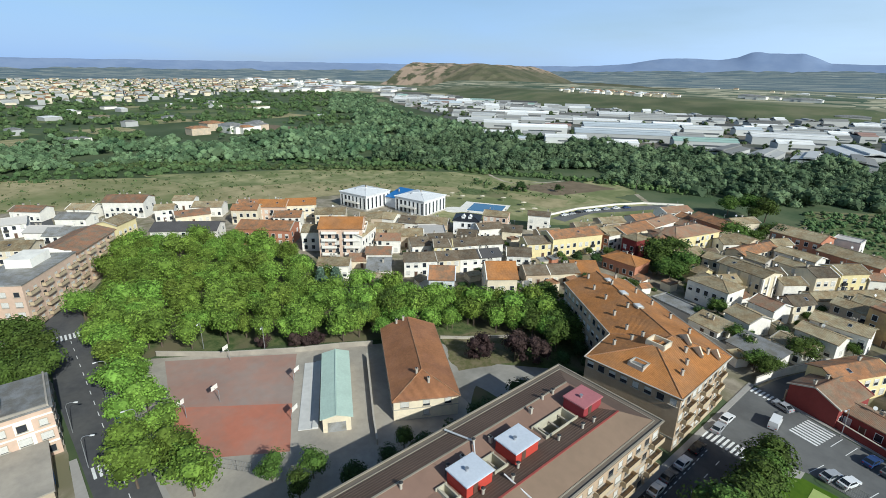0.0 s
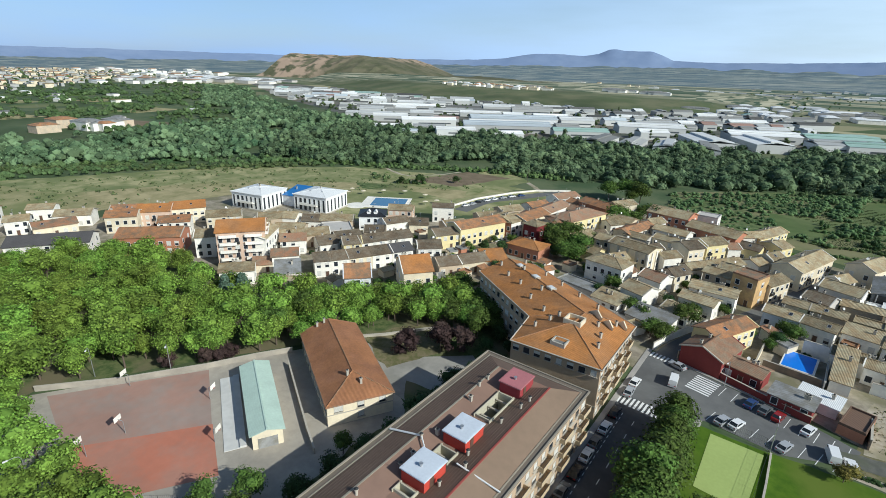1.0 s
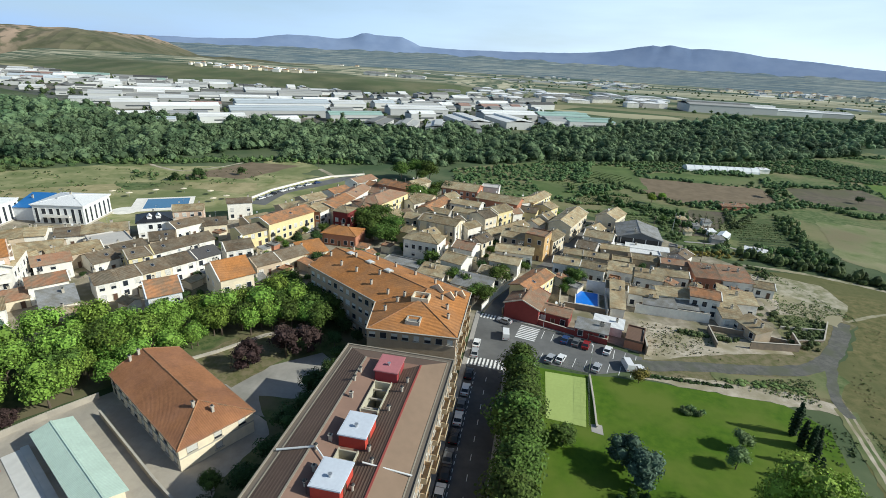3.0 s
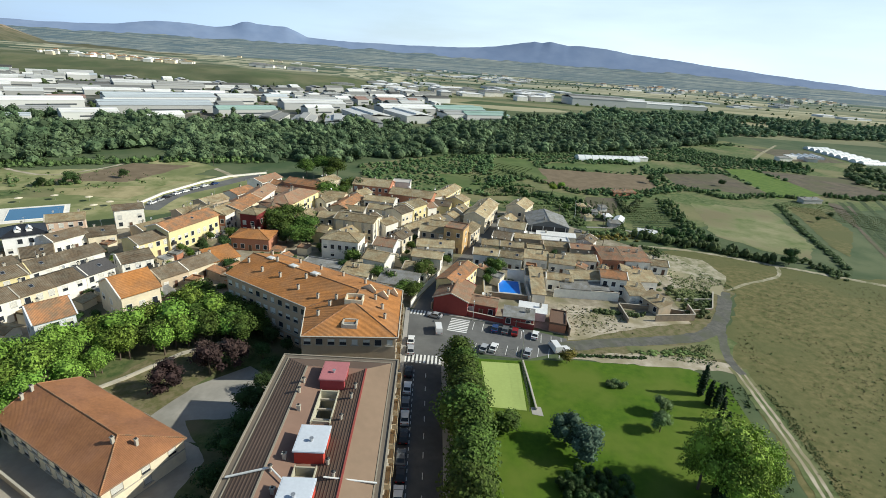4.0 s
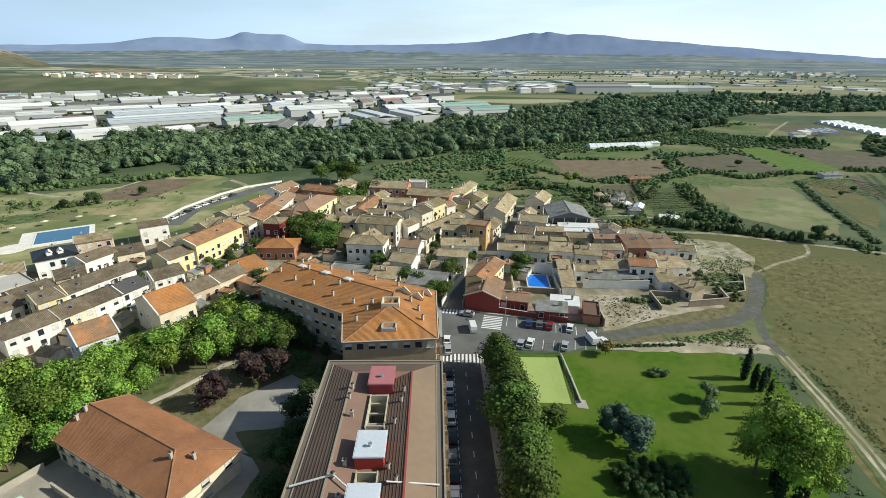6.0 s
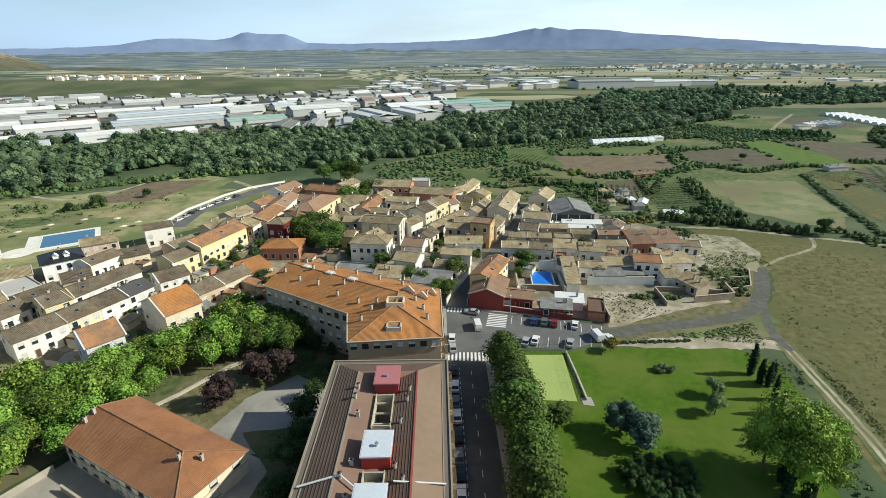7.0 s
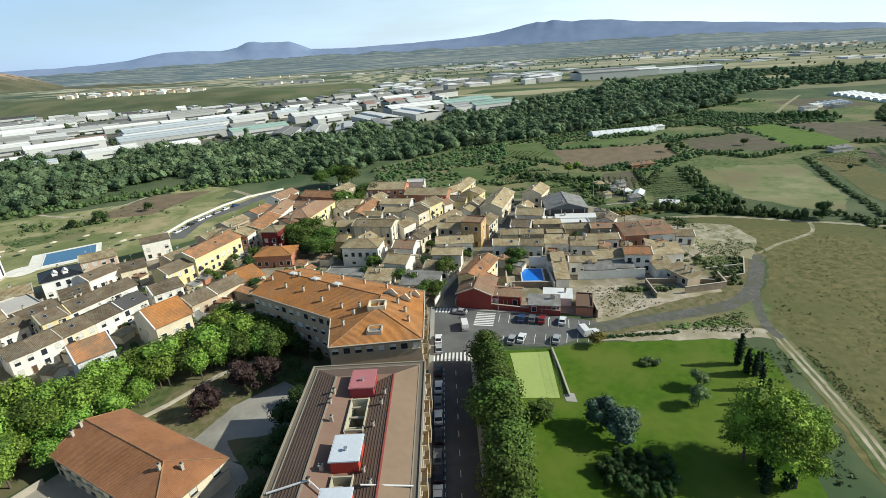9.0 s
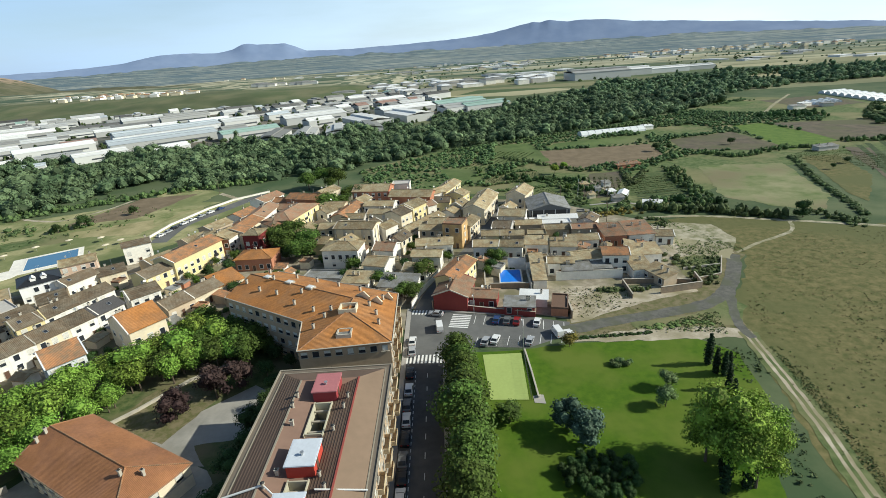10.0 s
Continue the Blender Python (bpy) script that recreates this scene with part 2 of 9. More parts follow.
M = {
    "white": material("white plaster", (0.87, 0.83, 0.74), random_value=0.06, grain=1.2, bump=0.05, worn=(0.77, 0.73, 0.66), worn_scale=0.25),
    "cream": material("cream plaster", (0.76, 0.66, 0.48), random_value=0.10, grain=1.2, bump=0.05, worn=(0.66, 0.58, 0.44), worn_scale=0.25),
    "yellow": material("yellow plaster", (0.74, 0.63, 0.34), grain=1.2, bump=0.05),
    "tan": material("tan masonry", (0.54, 0.43, 0.31), random_value=0.15, grain=1.5, worn=(0.45, 0.38, 0.29)),
    "grey": material("grey cement plaster", (0.52, 0.49, 0.45), random_value=0.08, grain=1.2, bump=0.05),
    "bluewhite": material("pale grey-blue plaster", (0.66, 0.68, 0.71), grain=1.2, bump=0.05),
    "ochre": material("ochre plaster", (0.60, 0.40, 0.18), grain=1.2, bump=0.05, worn=(0.46, 0.30, 0.15)),
    "brick": material("orange brick", (0.45, 0.20, 0.12), random_value=0.08, rows=0.09, row_axis="Z", row_dark=0.2),
    "maroon": material("maroon plaster", (0.20, 0.035, 0.035), grain=1.2),
    "red": material("dark red plaster", (0.24, 0.05, 0.045), grain=1.0),
    "apart": material("pale brick and plaster", (0.62, 0.45, 0.34), grain=1.2),
    "villa": material("white villa plaster", (0.8, 0.79, 0.77), grain=1.2, bump=0.05),
    "facade_light": material("sandy painted concrete", (0.50, 0.40, 0.26), grain=1.2, bump=0.05),
    "tan_frame": material("tan window frame", (0.46, 0.40, 0.31), bump=0),
    "facade": material("sand-coloured facing brick", (0.47, 0.35, 0.24), rows=0.09, row_axis="Z", row_dark=0.12, grain=1.0),
    "brown_wall": material("brown rough masonry", (0.33, 0.25, 0.175), grain=1.5, worn=(0.25, 0.20, 0.15)),
    "stone": material("pale stone coping", (0.46, 0.42, 0.35), grain=2.5),
    "hangar": material("dark sheet metal", (0.10, 0.11, 0.12), rough=0.5, metal=0.3),
    "terracotta": material("terracotta roof tile", (0.39, 0.185, 0.085), rows=0.24, random_value=0.12, stains=0.35, spread=0.25, grain=1.4, bump=0.6, worn=(0.22, 0.145, 0.09)),
    "orange": material("orange clay roof tile", (0.42, 0.18, 0.055), rows=0.24, random_value=0.03, stains=0.45, spread=0.3, grain=1.6, bump=0.6, worn=(0.35, 0.17, 0.07), worn_scale=0.15),
    "redorange": material("red-orange clay roof tile", (0.325, 0.146, 0.066), rows=0.24, stains=0.45, spread=0.25, grain=1.6, bump=0.6, worn=(0.29, 0.135, 0.07), worn_scale=0.15),
    "redtile": material("rusty brown roof tile", (0.29, 0.15, 0.085), rows=0.24, random_value=0.15, stains=0.4, spread=0.25, bump=0.6, worn=(0.19, 0.15, 0.105)),
    "brown": material("weathered grey-brown roof tile", (0.295, 0.218, 0.122), rows=0.28, random_value=0.28, stains=0.5, spread=0.4, grain=1.4, bump=0.9, worn=(0.36, 0.31, 0.20)),
    "darkbrown": material("dark weathered roof tile", (0.148, 0.108, 0.070), rows=0.28, random_value=0.25, stains=0.5, spread=0.4, grain=1.4, bump=0.9, worn=(0.185, 0.155, 0.112)),
    "dark": material("dark grey roof tile", (0.09, 0.085, 0.085), rows=0.26, stains=0.3),
    "black": material("black slate roof", (0.025, 0.027, 0.032), rows=0.3, row_axis="Y", rough=0.45),
    "greyroof": material("grey fibre-cement sheet", (0.26, 0.26, 0.255), rows=0.18, random_value=0.15, stains=0.35, rough=0.6, worn=(0.19, 0.18, 0.155)),
    "whiteroof": material("white painted roof", (0.74, 0.74, 0.73), rows=0.3, stains=0.1, rough=0.5),
    "maroonroof": material("dull red-brown roof tile", (0.30, 0.165, 0.10), rows=0.24, stains=0.35, spread=0.25, random_value=0.15, worn=(0.27, 0.20, 0.135)),
    "wood": material("rusty brown boards", (0.16, 0.10, 0.07), rows=0.2),
    "glass": material("dark window glass", (0.03, 0.035, 0.045), rough=0.12, bump=0, spread=0.02, stains=0.02, spec=0.5),
    "frame": material("white window frame", (0.72, 0.72, 0.70), bump=0),
    "shutter": material("pale roller shutter", (0.62, 0.60, 0.55), rows=0.06, row_axis="Z", bump=0.2),
    "door": material("brown painted door", (0.12, 0.07, 0.05), rough=0.5),
    "asphalt": material("worn asphalt", (0.078, 0.079, 0.083), grain=0.8, stains=0.25, spread=0.2, rough=0.9, worn=(0.105, 0.104, 0.102), worn_scale=0.12),
    "asphalt_old": material("grey old asphalt", (0.15, 0.15, 0.145), grain=0.5, stains=0.25, rough=0.95, worn=(0.12, 0.12, 0.118), worn_scale=0.12),
    "pavement": material("concrete paving", (0.36, 0.34, 0.31), grain=1.5, stains=0.15),
    "concrete": material("pale concrete", (0.42, 0.375, 0.31), grain=0.8, stains=0.2, worn=(0.32, 0.29, 0.245), worn_scale=0.1),
    "pavement_grey": material("grey forecourt concrete", (0.34, 0.32, 0.285), grain=0.8, stains=0.25, worn=(0.25, 0.24, 0.21), worn_scale=0.08),
    "paint": material("white road paint", (0.74, 0.74, 0.72), grain=3, stains=0.2, bump=0),
    "court_red": material("red sports court", (0.47, 0.18, 0.115), grain=0.5, stains=0.22, rough=0.9, worn=(0.40, 0.20, 0.145), worn_scale=0.12),
    "court_dark": material("faded maroon court", (0.37, 0.225, 0.175), grain=0.4, stains=0.25, rough=0.9, worn=(0.33, 0.25, 0.21), worn_scale=0.12),
    "turf": material("artificial turf", (0.36, 0.44, 0.14), grain=1.5, stains=0.06, rough=0.95),
    "canopy": material("pale green sheet roof", (0.50, 0.62, 0.52), rows=0.35, row_axis="X", rough=0.5, row_dark=0.1),
    # long block's slopes: shade put into the darker brown, sunlight into the lighter
    "rib_brown": material("brown corrugated sheet, shade in its tone", (0.135, 0.092, 0.068), grain=1.2, stains=0.25, rough=0.7, bump=0.1),
    "flat_brown": material("brown roof membrane, sun in its tone", (0.25, 0.175, 0.12), grain=0.7, stains=0.2, rough=0.85),
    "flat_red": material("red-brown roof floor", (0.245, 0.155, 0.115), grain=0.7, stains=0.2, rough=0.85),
    "maroon_paint": material("maroon painted masonry", (0.30, 0.045, 0.05), grain=2.0, stains=0.2),
    "red_paint": material("bright red painted masonry", (0.48, 0.06, 0.04), grain=2.0, stains=0.15),
    "membrane": material("pale grey-blue roof membrane", (0.58, 0.62, 0.68), grain=2.0, stains=0.12, rough=0.6),
    "galvanised": material("galvanised steel", (0.5, 0.51, 0.52), rough=0.45, metal=0.7, bump=0),
    "iron": material("dark iron", (0.05, 0.05, 0.05), rough=0.5, metal=0.4, bump=0),
    "water": material("blue pool water", (0.06, 0.17, 0.30), rough=0.08, grain=1.5, bump=0.08, spread=0.05, stains=0.04, spec=0.5),
    "pool_blue": material("deep blue pool liner", (0.02, 0.20, 0.75), rough=0.3, bump=0, spread=0.05),
    "blueroof": material("blue sheet roof", (0.03, 0.16, 0.42), rough=0.4),
    "plastic": material("white plastic film", (0.72, 0.74, 0.74), rough=0.4, bump=0),
    "bark": material("bark", (0.13, 0.10, 0.075), grain=4, bump=0.5),
    "tarp": material("blue tarpaulin", (0.02, 0.13, 0.38), rough=0.5),
    "tyre": material("black rubber", (0.02, 0.02, 0.02), bump=0),
    "carglass": material("car window", (0.02, 0.025, 0.03), rough=0.08, bump=0, spread=0.02, stains=0.02, spec=0.5),
    "rim": material("alloy rim", (0.4, 0.4, 0.42), rough=0.35, metal=0.8, bump=0),
    "lamp_red": material("red lamp glass", (0.4, 0.02, 0.02), rough=0.2, bump=0),
    "lamp_white": material("clear lamp glass", (0.7, 0.7, 0.7), rough=0.15, bump=0),
    "lawn": two_tone("mown lawn", (0.050, 0.108, 0.006), (0.090, 0.158, 0.010), 0.5, low=0.3, high=0.7, third=(0.115, 0.158, 0.022), third_scale=0.06, bump=0.1),
    "dry": two_tone("dry grassland", (0.085, 0.094, 0.031), (0.188, 0.162, 0.072), 0.4, detail=12, low=0.36, high=0.64, third=(0.112, 0.118, 0.046), third_scale=0.025, bump=0.6),
    "poolgrass": two_tone("worn pool lawn", (0.095, 0.15, 0.04), (0.20, 0.225, 0.085), 0.4),
    "straw": two_tone("straw-coloured field", (0.23, 0.215, 0.10), (0.40, 0.34, 0.19), 0.10, detail=9, low=0.35, high=0.62, third=(0.17, 0.195, 0.075), third_scale=0.014),
    "scrub": two_tone("green scrub", (0.06, 0.10, 0.03), (0.15, 0.18, 0.075), 0.3, low=0.38, high=0.62, third=(0.20, 0.19, 0.095), third_scale=0.03),
    "village_floor": two_tone("packed earth, gravel and worn paving", (0.25, 0.215, 0.16), (0.37, 0.325, 0.25), 0.35, third=(0.19, 0.175, 0.105), third_scale=0.12),
    "earth": two_tone("bare pale earth", (0.36, 0.31, 0.23), (0.50, 0.44, 0.35), 0.35, third=(0.27, 0.24, 0.15), third_scale=0.1),
    "strip_green": two_tone("cultivated strip", (0.035, 0.06, 0.025), (0.08, 0.105, 0.045), 0.4),
    "plough_dark": two_tone("dark ploughed earth", (0.10, 0.085, 0.065), (0.15, 0.125, 0.09), 0.15, third=(0.11, 0.11, 0.06), third_scale=0.03),
    "meadow_patchy": two_tone("patchy dry meadow", (0.12, 0.16, 0.055), (0.27, 0.262, 0.145), 0.06, detail=9, low=0.36, high=0.62, third=(0.19, 0.17, 0.095), third_scale=0.03),
    "straw_weedy": two_tone("dry meadow with weeds", (0.15, 0.18, 0.065), (0.37, 0.34, 0.18), 0.09, detail=9, low=0.36, high=0.6, third=(0.16, 0.185, 0.075), third_scale=0.035),
    "earth_weedy": two_tone("pale earth with weeds", (0.19, 0.19, 0.10), (0.42, 0.38, 0.29), 0.25, detail=8, low=0.4, high=0.6, third=(0.30, 0.27, 0.17), third_scale=0.05),
    "gravel": two_tone("grey road gravel", (0.10, 0.10, 0.09), (0.15, 0.145, 0.128), 0.5, third=(0.11, 0.115, 0.082), third_scale=0.15, bump=0.1),
    "plough": two_tone("brown ploughed field", (0.16, 0.124, 0.08), (0.21, 0.162, 0.106), 0.15),
    "greenfield": two_tone("bright green crop", (0.085, 0.145, 0.028), (0.125, 0.185, 0.038), 0.2),
    "orchard": two_tone("kitchen garden", (0.055, 0.09, 0.03), (0.115, 0.135, 0.055), 0.4),
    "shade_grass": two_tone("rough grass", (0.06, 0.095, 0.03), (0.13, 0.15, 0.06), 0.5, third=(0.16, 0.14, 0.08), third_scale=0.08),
    "leaf_fresh": leafy("fresh green leaves", (0.15, 0.25, 0.03), (0.29, 0.41, 0.07), islands=0.6),
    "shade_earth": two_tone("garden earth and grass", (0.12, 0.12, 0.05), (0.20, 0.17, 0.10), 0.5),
    "leaf": leafy("plane leaves", (0.088, 0.162, 0.023), (0.190, 0.280, 0.048), islands=0.6),
    "leaf_light": leafy("light green leaves", (0.11, 0.19, 0.026), (0.220, 0.310, 0.055), islands=0.6),
    "leaf_dark": leafy("dark green leaves", (0.028, 0.06, 0.018), (0.06, 0.10, 0.03)),
    "leaf_street": leafy("deep green street-tree leaves", (0.045, 0.085, 0.016), (0.112, 0.165, 0.033), islands=0.5),
    "leaf_purple": leafy("purple plum leaves", (0.035, 0.02, 0.022), (0.075, 0.05, 0.04)),
    "spruce": leafy("blue spruce needles", (0.045, 0.08, 0.05), (0.12, 0.175, 0.12)),
    "cypress": leafy("cypress foliage", (0.012, 0.028, 0.012), (0.03, 0.05, 0.02)),
    "woods": leafy("riverside tree leaves", (0.036, 0.076, 0.037), (0.185, 0.262, 0.13), islands=0.5, scale=0.04),
    "hedge_leaf": leafy("hedge leaves", (0.05, 0.085, 0.028), (0.115, 0.16, 0.055), scale=0.2),
    "groves": leafy("grey-green grove leaves", (0.038, 0.072, 0.026), (0.115, 0.16, 0.062), islands=0.4, scale=0.06),
    "drytuft": leafy("dry grass blades", (0.15, 0.14, 0.06), (0.27, 0.24, 0.12), islands=0.25),
    "weed": leafy("roadside weeds", (0.075, 0.115, 0.03), (0.17, 0.205, 0.075)),
    "leaf_autumn": leafy("yellowing leaves", (0.14, 0.13, 0.025), (0.24, 0.20, 0.05)),
    "juniper": leafy("grey-green juniper", (0.10, 0.155, 0.055), (0.19, 0.26, 0.11)),
    "pasture": two_tone("green pasture", (0.075, 0.115, 0.035), (0.12, 0.165, 0.055), 0.05, third=(0.16, 0.17, 0.08), third_scale=0.01, bump=0),
    "bush": leafy("shrub leaves", (0.05, 0.08, 0.025), (0.12, 0.15, 0.06)),
}
for paint_name, paint_colour in dict(car_white=(0.75, 0.75, 0.75), car_silver=(0.38, 0.39, 0.41), car_black=(0.02, 0.02, 0.024), car_red=(0.25, 0.02, 0.02), car_blue=(0.03, 0.06, 0.16), car_grey=(0.13, 0.135, 0.14)).items():
    M[paint_name] = material(paint_name.replace("_", " ") + " paint", paint_colour, rough=0.25, bump=0, spread=0.02, stains=0.03, spec=0.5)


# ---- mesh helpers ----
class Mesh:
    """Gathers faces, each with a material slot, and links them as one object."""

    def __init__(self):
        self.v, self.f, self.m = [], [], []

    def poly(self, pts, slot=0):
        n = len(self.v)
        self.v.extend(tuple(p) for p in pts)
        self.f.append(tuple(range(n, n + len(pts))))
        self.m.append(slot)
        return self

    def box(self, x, y, z, sx, sy, sz, rot=0.0, slot=0, taper=1.0):
        """A box standing on z, its middle at x, y."""
        n, c, s = len(self.v), math.cos(radians(rot)), math.sin(radians(rot))
        for k, zz in ((1.0, z), (taper, z + sz)):
            for dx, dy in ((-1, -1), (1, -1), (1, 1), (-1, 1)):
                px, py = dx * sx / 2 * k, dy * sy / 2 * k
                self.v.append((x + c * px - s * py, y + s * px + c * py, zz))
        for q in ((3, 2, 1, 0), (4, 5, 6, 7), (0, 1, 5, 4), (1, 2, 6, 5), (2, 3, 7, 6), (3, 0, 4, 7)):
            self.f.append(tuple(n + i for i in q))
            self.m.append(slot)
        return self

    def slab(self, pts, thick, slot=0):
        """A plate: the polygon pts above, thick metres deep."""
        low = [(x, y, z - thick) for x, y, z in pts]
        self.poly(pts, slot).poly(low[::-1], slot)
        for i in range(len(pts)):
            j = (i + 1) % len(pts)
            self.poly((low[i], low[j], pts[j], pts[i]), slot)
        return self

    def tube(self, a, b, ra, rb=None, sides=8, slot=0, caps=True):
        a, b = Vector(a), Vector(b)
        rb = ra if rb is None else rb
        w = (b - a).normalized()
        u = w.orthogonal().normalized()
        t = w.cross(u)
        n = len(self.v)
        for p, r in ((a, ra), (b, rb)):
            for i in range(sides):
                ang = 2 * math.pi * i / sides
                self.v.append(tuple(p + r * (math.cos(ang) * u + math.sin(ang) * t)))
        for i in range(sides):
            j = (i + 1) % sides
            self.f.append((n + i, n + j, n + sides + j, n + sides + i))
            self.m.append(slot)
        if caps:
            self.f += [tuple(n + i for i in reversed(range(sides))), tuple(n + sides + i for i in range(sides))]
            self.m += [slot, slot]
        return self

    def data(self, name, mats):
        me = bpy.data.meshes.new(name)
        me.from_pydata(self.v, [], self.f)
        for m in mats if isinstance(mats, (list, tuple)) else [mats]:
            me.materials.append(M[m] if isinstance(m, str) else m)
        if any(self.m):
            me.polygons.foreach_set("material_index", self.m)
        me.update()
        return me


def link(name, me, parent=None, m=None, label=""):
    ob = new(name, me)
    if parent is not None:
        ob.parent = parent
    if m is not None:
        ob.matrix_basis = m
    return tagged(ob, label)


def part(name, mesh, mats, parent, label=""):
    return link(name, mesh.data(name, mats), parent, None, label)


def thing(name, m, label, category, group=""):
    """An Empty at the thing's base, for its parts."""
    ob = new(name)
    ob.empty_display_size = 0.3
    ob.matrix_basis = m
    return tagged(ob, label, category, group)


LAYER = [0]


RAGGED = dict(meadow_patchy=1.6, dry=0.9, earth=0.9, straw=1.5, straw_weedy=1.3, earth_weedy=0.9, scrub=0.8, plough=0.9, plough_dark=0.9, pasture=1.2, greenfield=0.7, orchard=0.9, shade_earth=0.9, shade_grass=0.7, gravel=0.55, poolgrass=0.7, village_floor=0.6, lawn=0.4)


def ragged(pts, amount, step=1.6):
    """A closed outline with the uneven edge that grass and earth have."""
    out = []
    for (x1, y1), (x2, y2) in zip(pts, pts[1:] + pts[:1]):
        length = math.hypot(x2 - x1, y2 - y1)
        n = max(1, min(90, int(length / step)))
        for k in range(n):
            x, y = x1 + (x2 - x1) * k / n, y1 + (y2 - y1) * k / n
            w = amount * (noise.noise((x * 0.22, y * 0.22, 1.5)) + 0.6 * noise.noise((x * 0.9, y * 0.9, 4.5)))
            out.append((x - (y2 - y1) / (length or 1) * w, y + (x2 - x1) / (length or 1) * w))
    return out


FIELDS = []  # outlines of the fields, kept clear of bushes


def sheet(name, pts, z, mat, label, category="ground", thick=0.0):
    me = Mesh()
    if category == "field":
        FIELDS.append([tuple(p) for p in pts])
    LAYER[0] += 1
    z += 0.0005 * LAYER[0]
    if mat in RAGGED:
        pts = ragged([tuple(p) for p in pts], RAGGED[mat])
    pts = [(x, y, z) for x, y in pts]
    if sum(a[0] * b[1] - b[0] * a[1] for a, b in zip(pts, pts[1:] + pts[:1])) < 0:
        pts.reverse()
    me.slab(pts, thick) if thick else me.poly(pts)
    return tagged(link(name, me.data(name, mat)), label, category, kind="structure")


def ribbon(name, pts, width, z, mat, label, category="road"):
    """A strip along a smooth line; earth and gravel have uneven edges."""
    left, right = [], []
    LAYER[0] += 1
    z += 0.0005 * LAYER[0]
    line = []
    p = [Vector(q) for q in [pts[0]] + list(pts) + [pts[-1]]]
    for a, b, c, d in zip(p, p[1:], p[2:], p[3:]):
        n = max(1, min(60, int((c - b).length / 1.5)))
        for k in range(n):
            u = k / n
            line.append(0.5 * (2 * b + (c - a) * u + (2 * a - 5 * b + 4 * c - d) * u * u + (3 * b - a - 3 * c + d) * u ** 3))
    line.append(p[-1])
    wild = min(RAGGED.get(mat, 0) * 0.8, width * 0.3)
    for i, q in enumerate(line):
        d = (line[min(i + 1, len(line) - 1)] - line[max(i - 1, 0)]).normalized()
        for side, k in ((left, 1), (right, -1)):
            w = width / 2 + wild * (noise.noise((q.x * 0.3, q.y * 0.3, k * 9.0)) + 0.7 * noise.noise((q.x, q.y, k * 5.0)))
            side.append((q.x - k * d.y * w, q.y + k * d.x * w, z))
    me = Mesh()
    for i in range(len(line) - 1):
        me.poly((right[i], right[i + 1], left[i + 1], left[i]))
    return tagged(link(name, me.data(name, mat)), label, category, kind="structure")


# ---- ground, hills and distance ----
def ground_sheet():
    me = Mesh()
    radii = [0, 150, 300, 450, 600, 800, 1000, 1300, 1700, 2200, 2800, 3500, 4200, 4850]
    steps = 64
    rings = []
    for r in radii:
        rings.append([len(me.v) + i for i in range(steps if r else 1)])
        for i in range(steps if r else 1):
            a = 2 * math.pi * i / steps
            me.v.append((r * math.sin(a), r * math.cos(a), 0.0))
    for a, b in zip(rings, rings[1:]):
        for i in range(steps):
            j = (i + 1) % steps
            me.f.append((a[0], b[j], b[i]) if len(a) == 1 else (a[i], a[j], b[j], b[i]))
            me.m.append(0)
    return me


def plain_material():
    """Open country: scrub and dry grass near, strips of fields farther out."""
    m = two_tone("open country", (0.060, 0.096, 0.044), (0.118, 0.142, 0.072), 0.03, third=(0.06, 0.085, 0.036), third_scale=0.006)
    return strips(m, (0.0042, 0.0125, 1), 20, ((0.04, 0.07, 0.03), (0.075, 0.11, 0.045), (0.14, 0.15, 0.075), (0.27, 0.25, 0.14), (0.46, 0.42, 0.27)), 500, 900)


def strips(m, scale, turn, colours, start, full):
    """Lays long field strips over a material, from y = start on."""
    n, l = m.node_tree.nodes, m.node_tree.links
    p = n["Principled BSDF"]
    base = p.inputs["Base Color"].links[0].from_socket
    co, mp, vo = n.new("ShaderNodeTexCoord"), n.new("ShaderNodeMapping"), n.new("ShaderNodeTexVoronoi")
    mp.inputs["Rotation"].default_value = (0, 0, radians(turn))
    mp.inputs["Scale"].default_value = scale
    vo.inputs["Scale"].default_value = 1.0
    ramp = n.new("ShaderNodeValToRGB")
    e = ramp.color_ramp.elements
    e[0].position, e[0].color = 0.0, (*colours[0], 1)
    e[1].position, e[1].color = 1.0, (*colours[4], 1)
    for pos, col in zip((0.3, 0.5, 0.7), colours[1:4]):
        k = e.new(pos)
        k.color = (*col, 1)
    l.new(co.outputs["Object"], mp.inputs["Vector"])
    l.new(mp.outputs[0], vo.inputs["Vector"])
    sep, mask, mix = n.new("ShaderNodeSeparateColor"), n.new("ShaderNodeMapRange"), n.new("ShaderNodeMix")
    l.new(vo.outputs["Color"], sep.inputs["Color"])
    l.new(sep.outputs[0], ramp.inputs["Fac"])
    xyz = n.new("ShaderNodeSeparateXYZ")
    l.new(co.outputs["Object"], xyz.inputs[0])
    mask.inputs["From Min"].default_value, mask.inputs["From Max"].default_value = start, full
    l.new(xyz.outputs["Y"], mask.inputs["Value"])
    mix.data_type = "RGBA"
    l.new(mask.outputs["Result"], mix.inputs["Factor"])
    l.new(base, mix.inputs["A"])
    l.new(ramp.outputs["Color"], mix.inputs["B"])
    l.new(mix.outputs["Result"], p.inputs["Base Color"])
    return m


# the farther strips carry some distance haze in their field colours
M["plain"] = strips(plain_material(), (0.0030, 0.0085, 1), 15, ((0.05, 0.085, 0.06), (0.10, 0.14, 0.10), (0.19, 0.20, 0.14), (0.33, 0.31, 0.21), (0.50, 0.47, 0.34)), 1000, 2200)
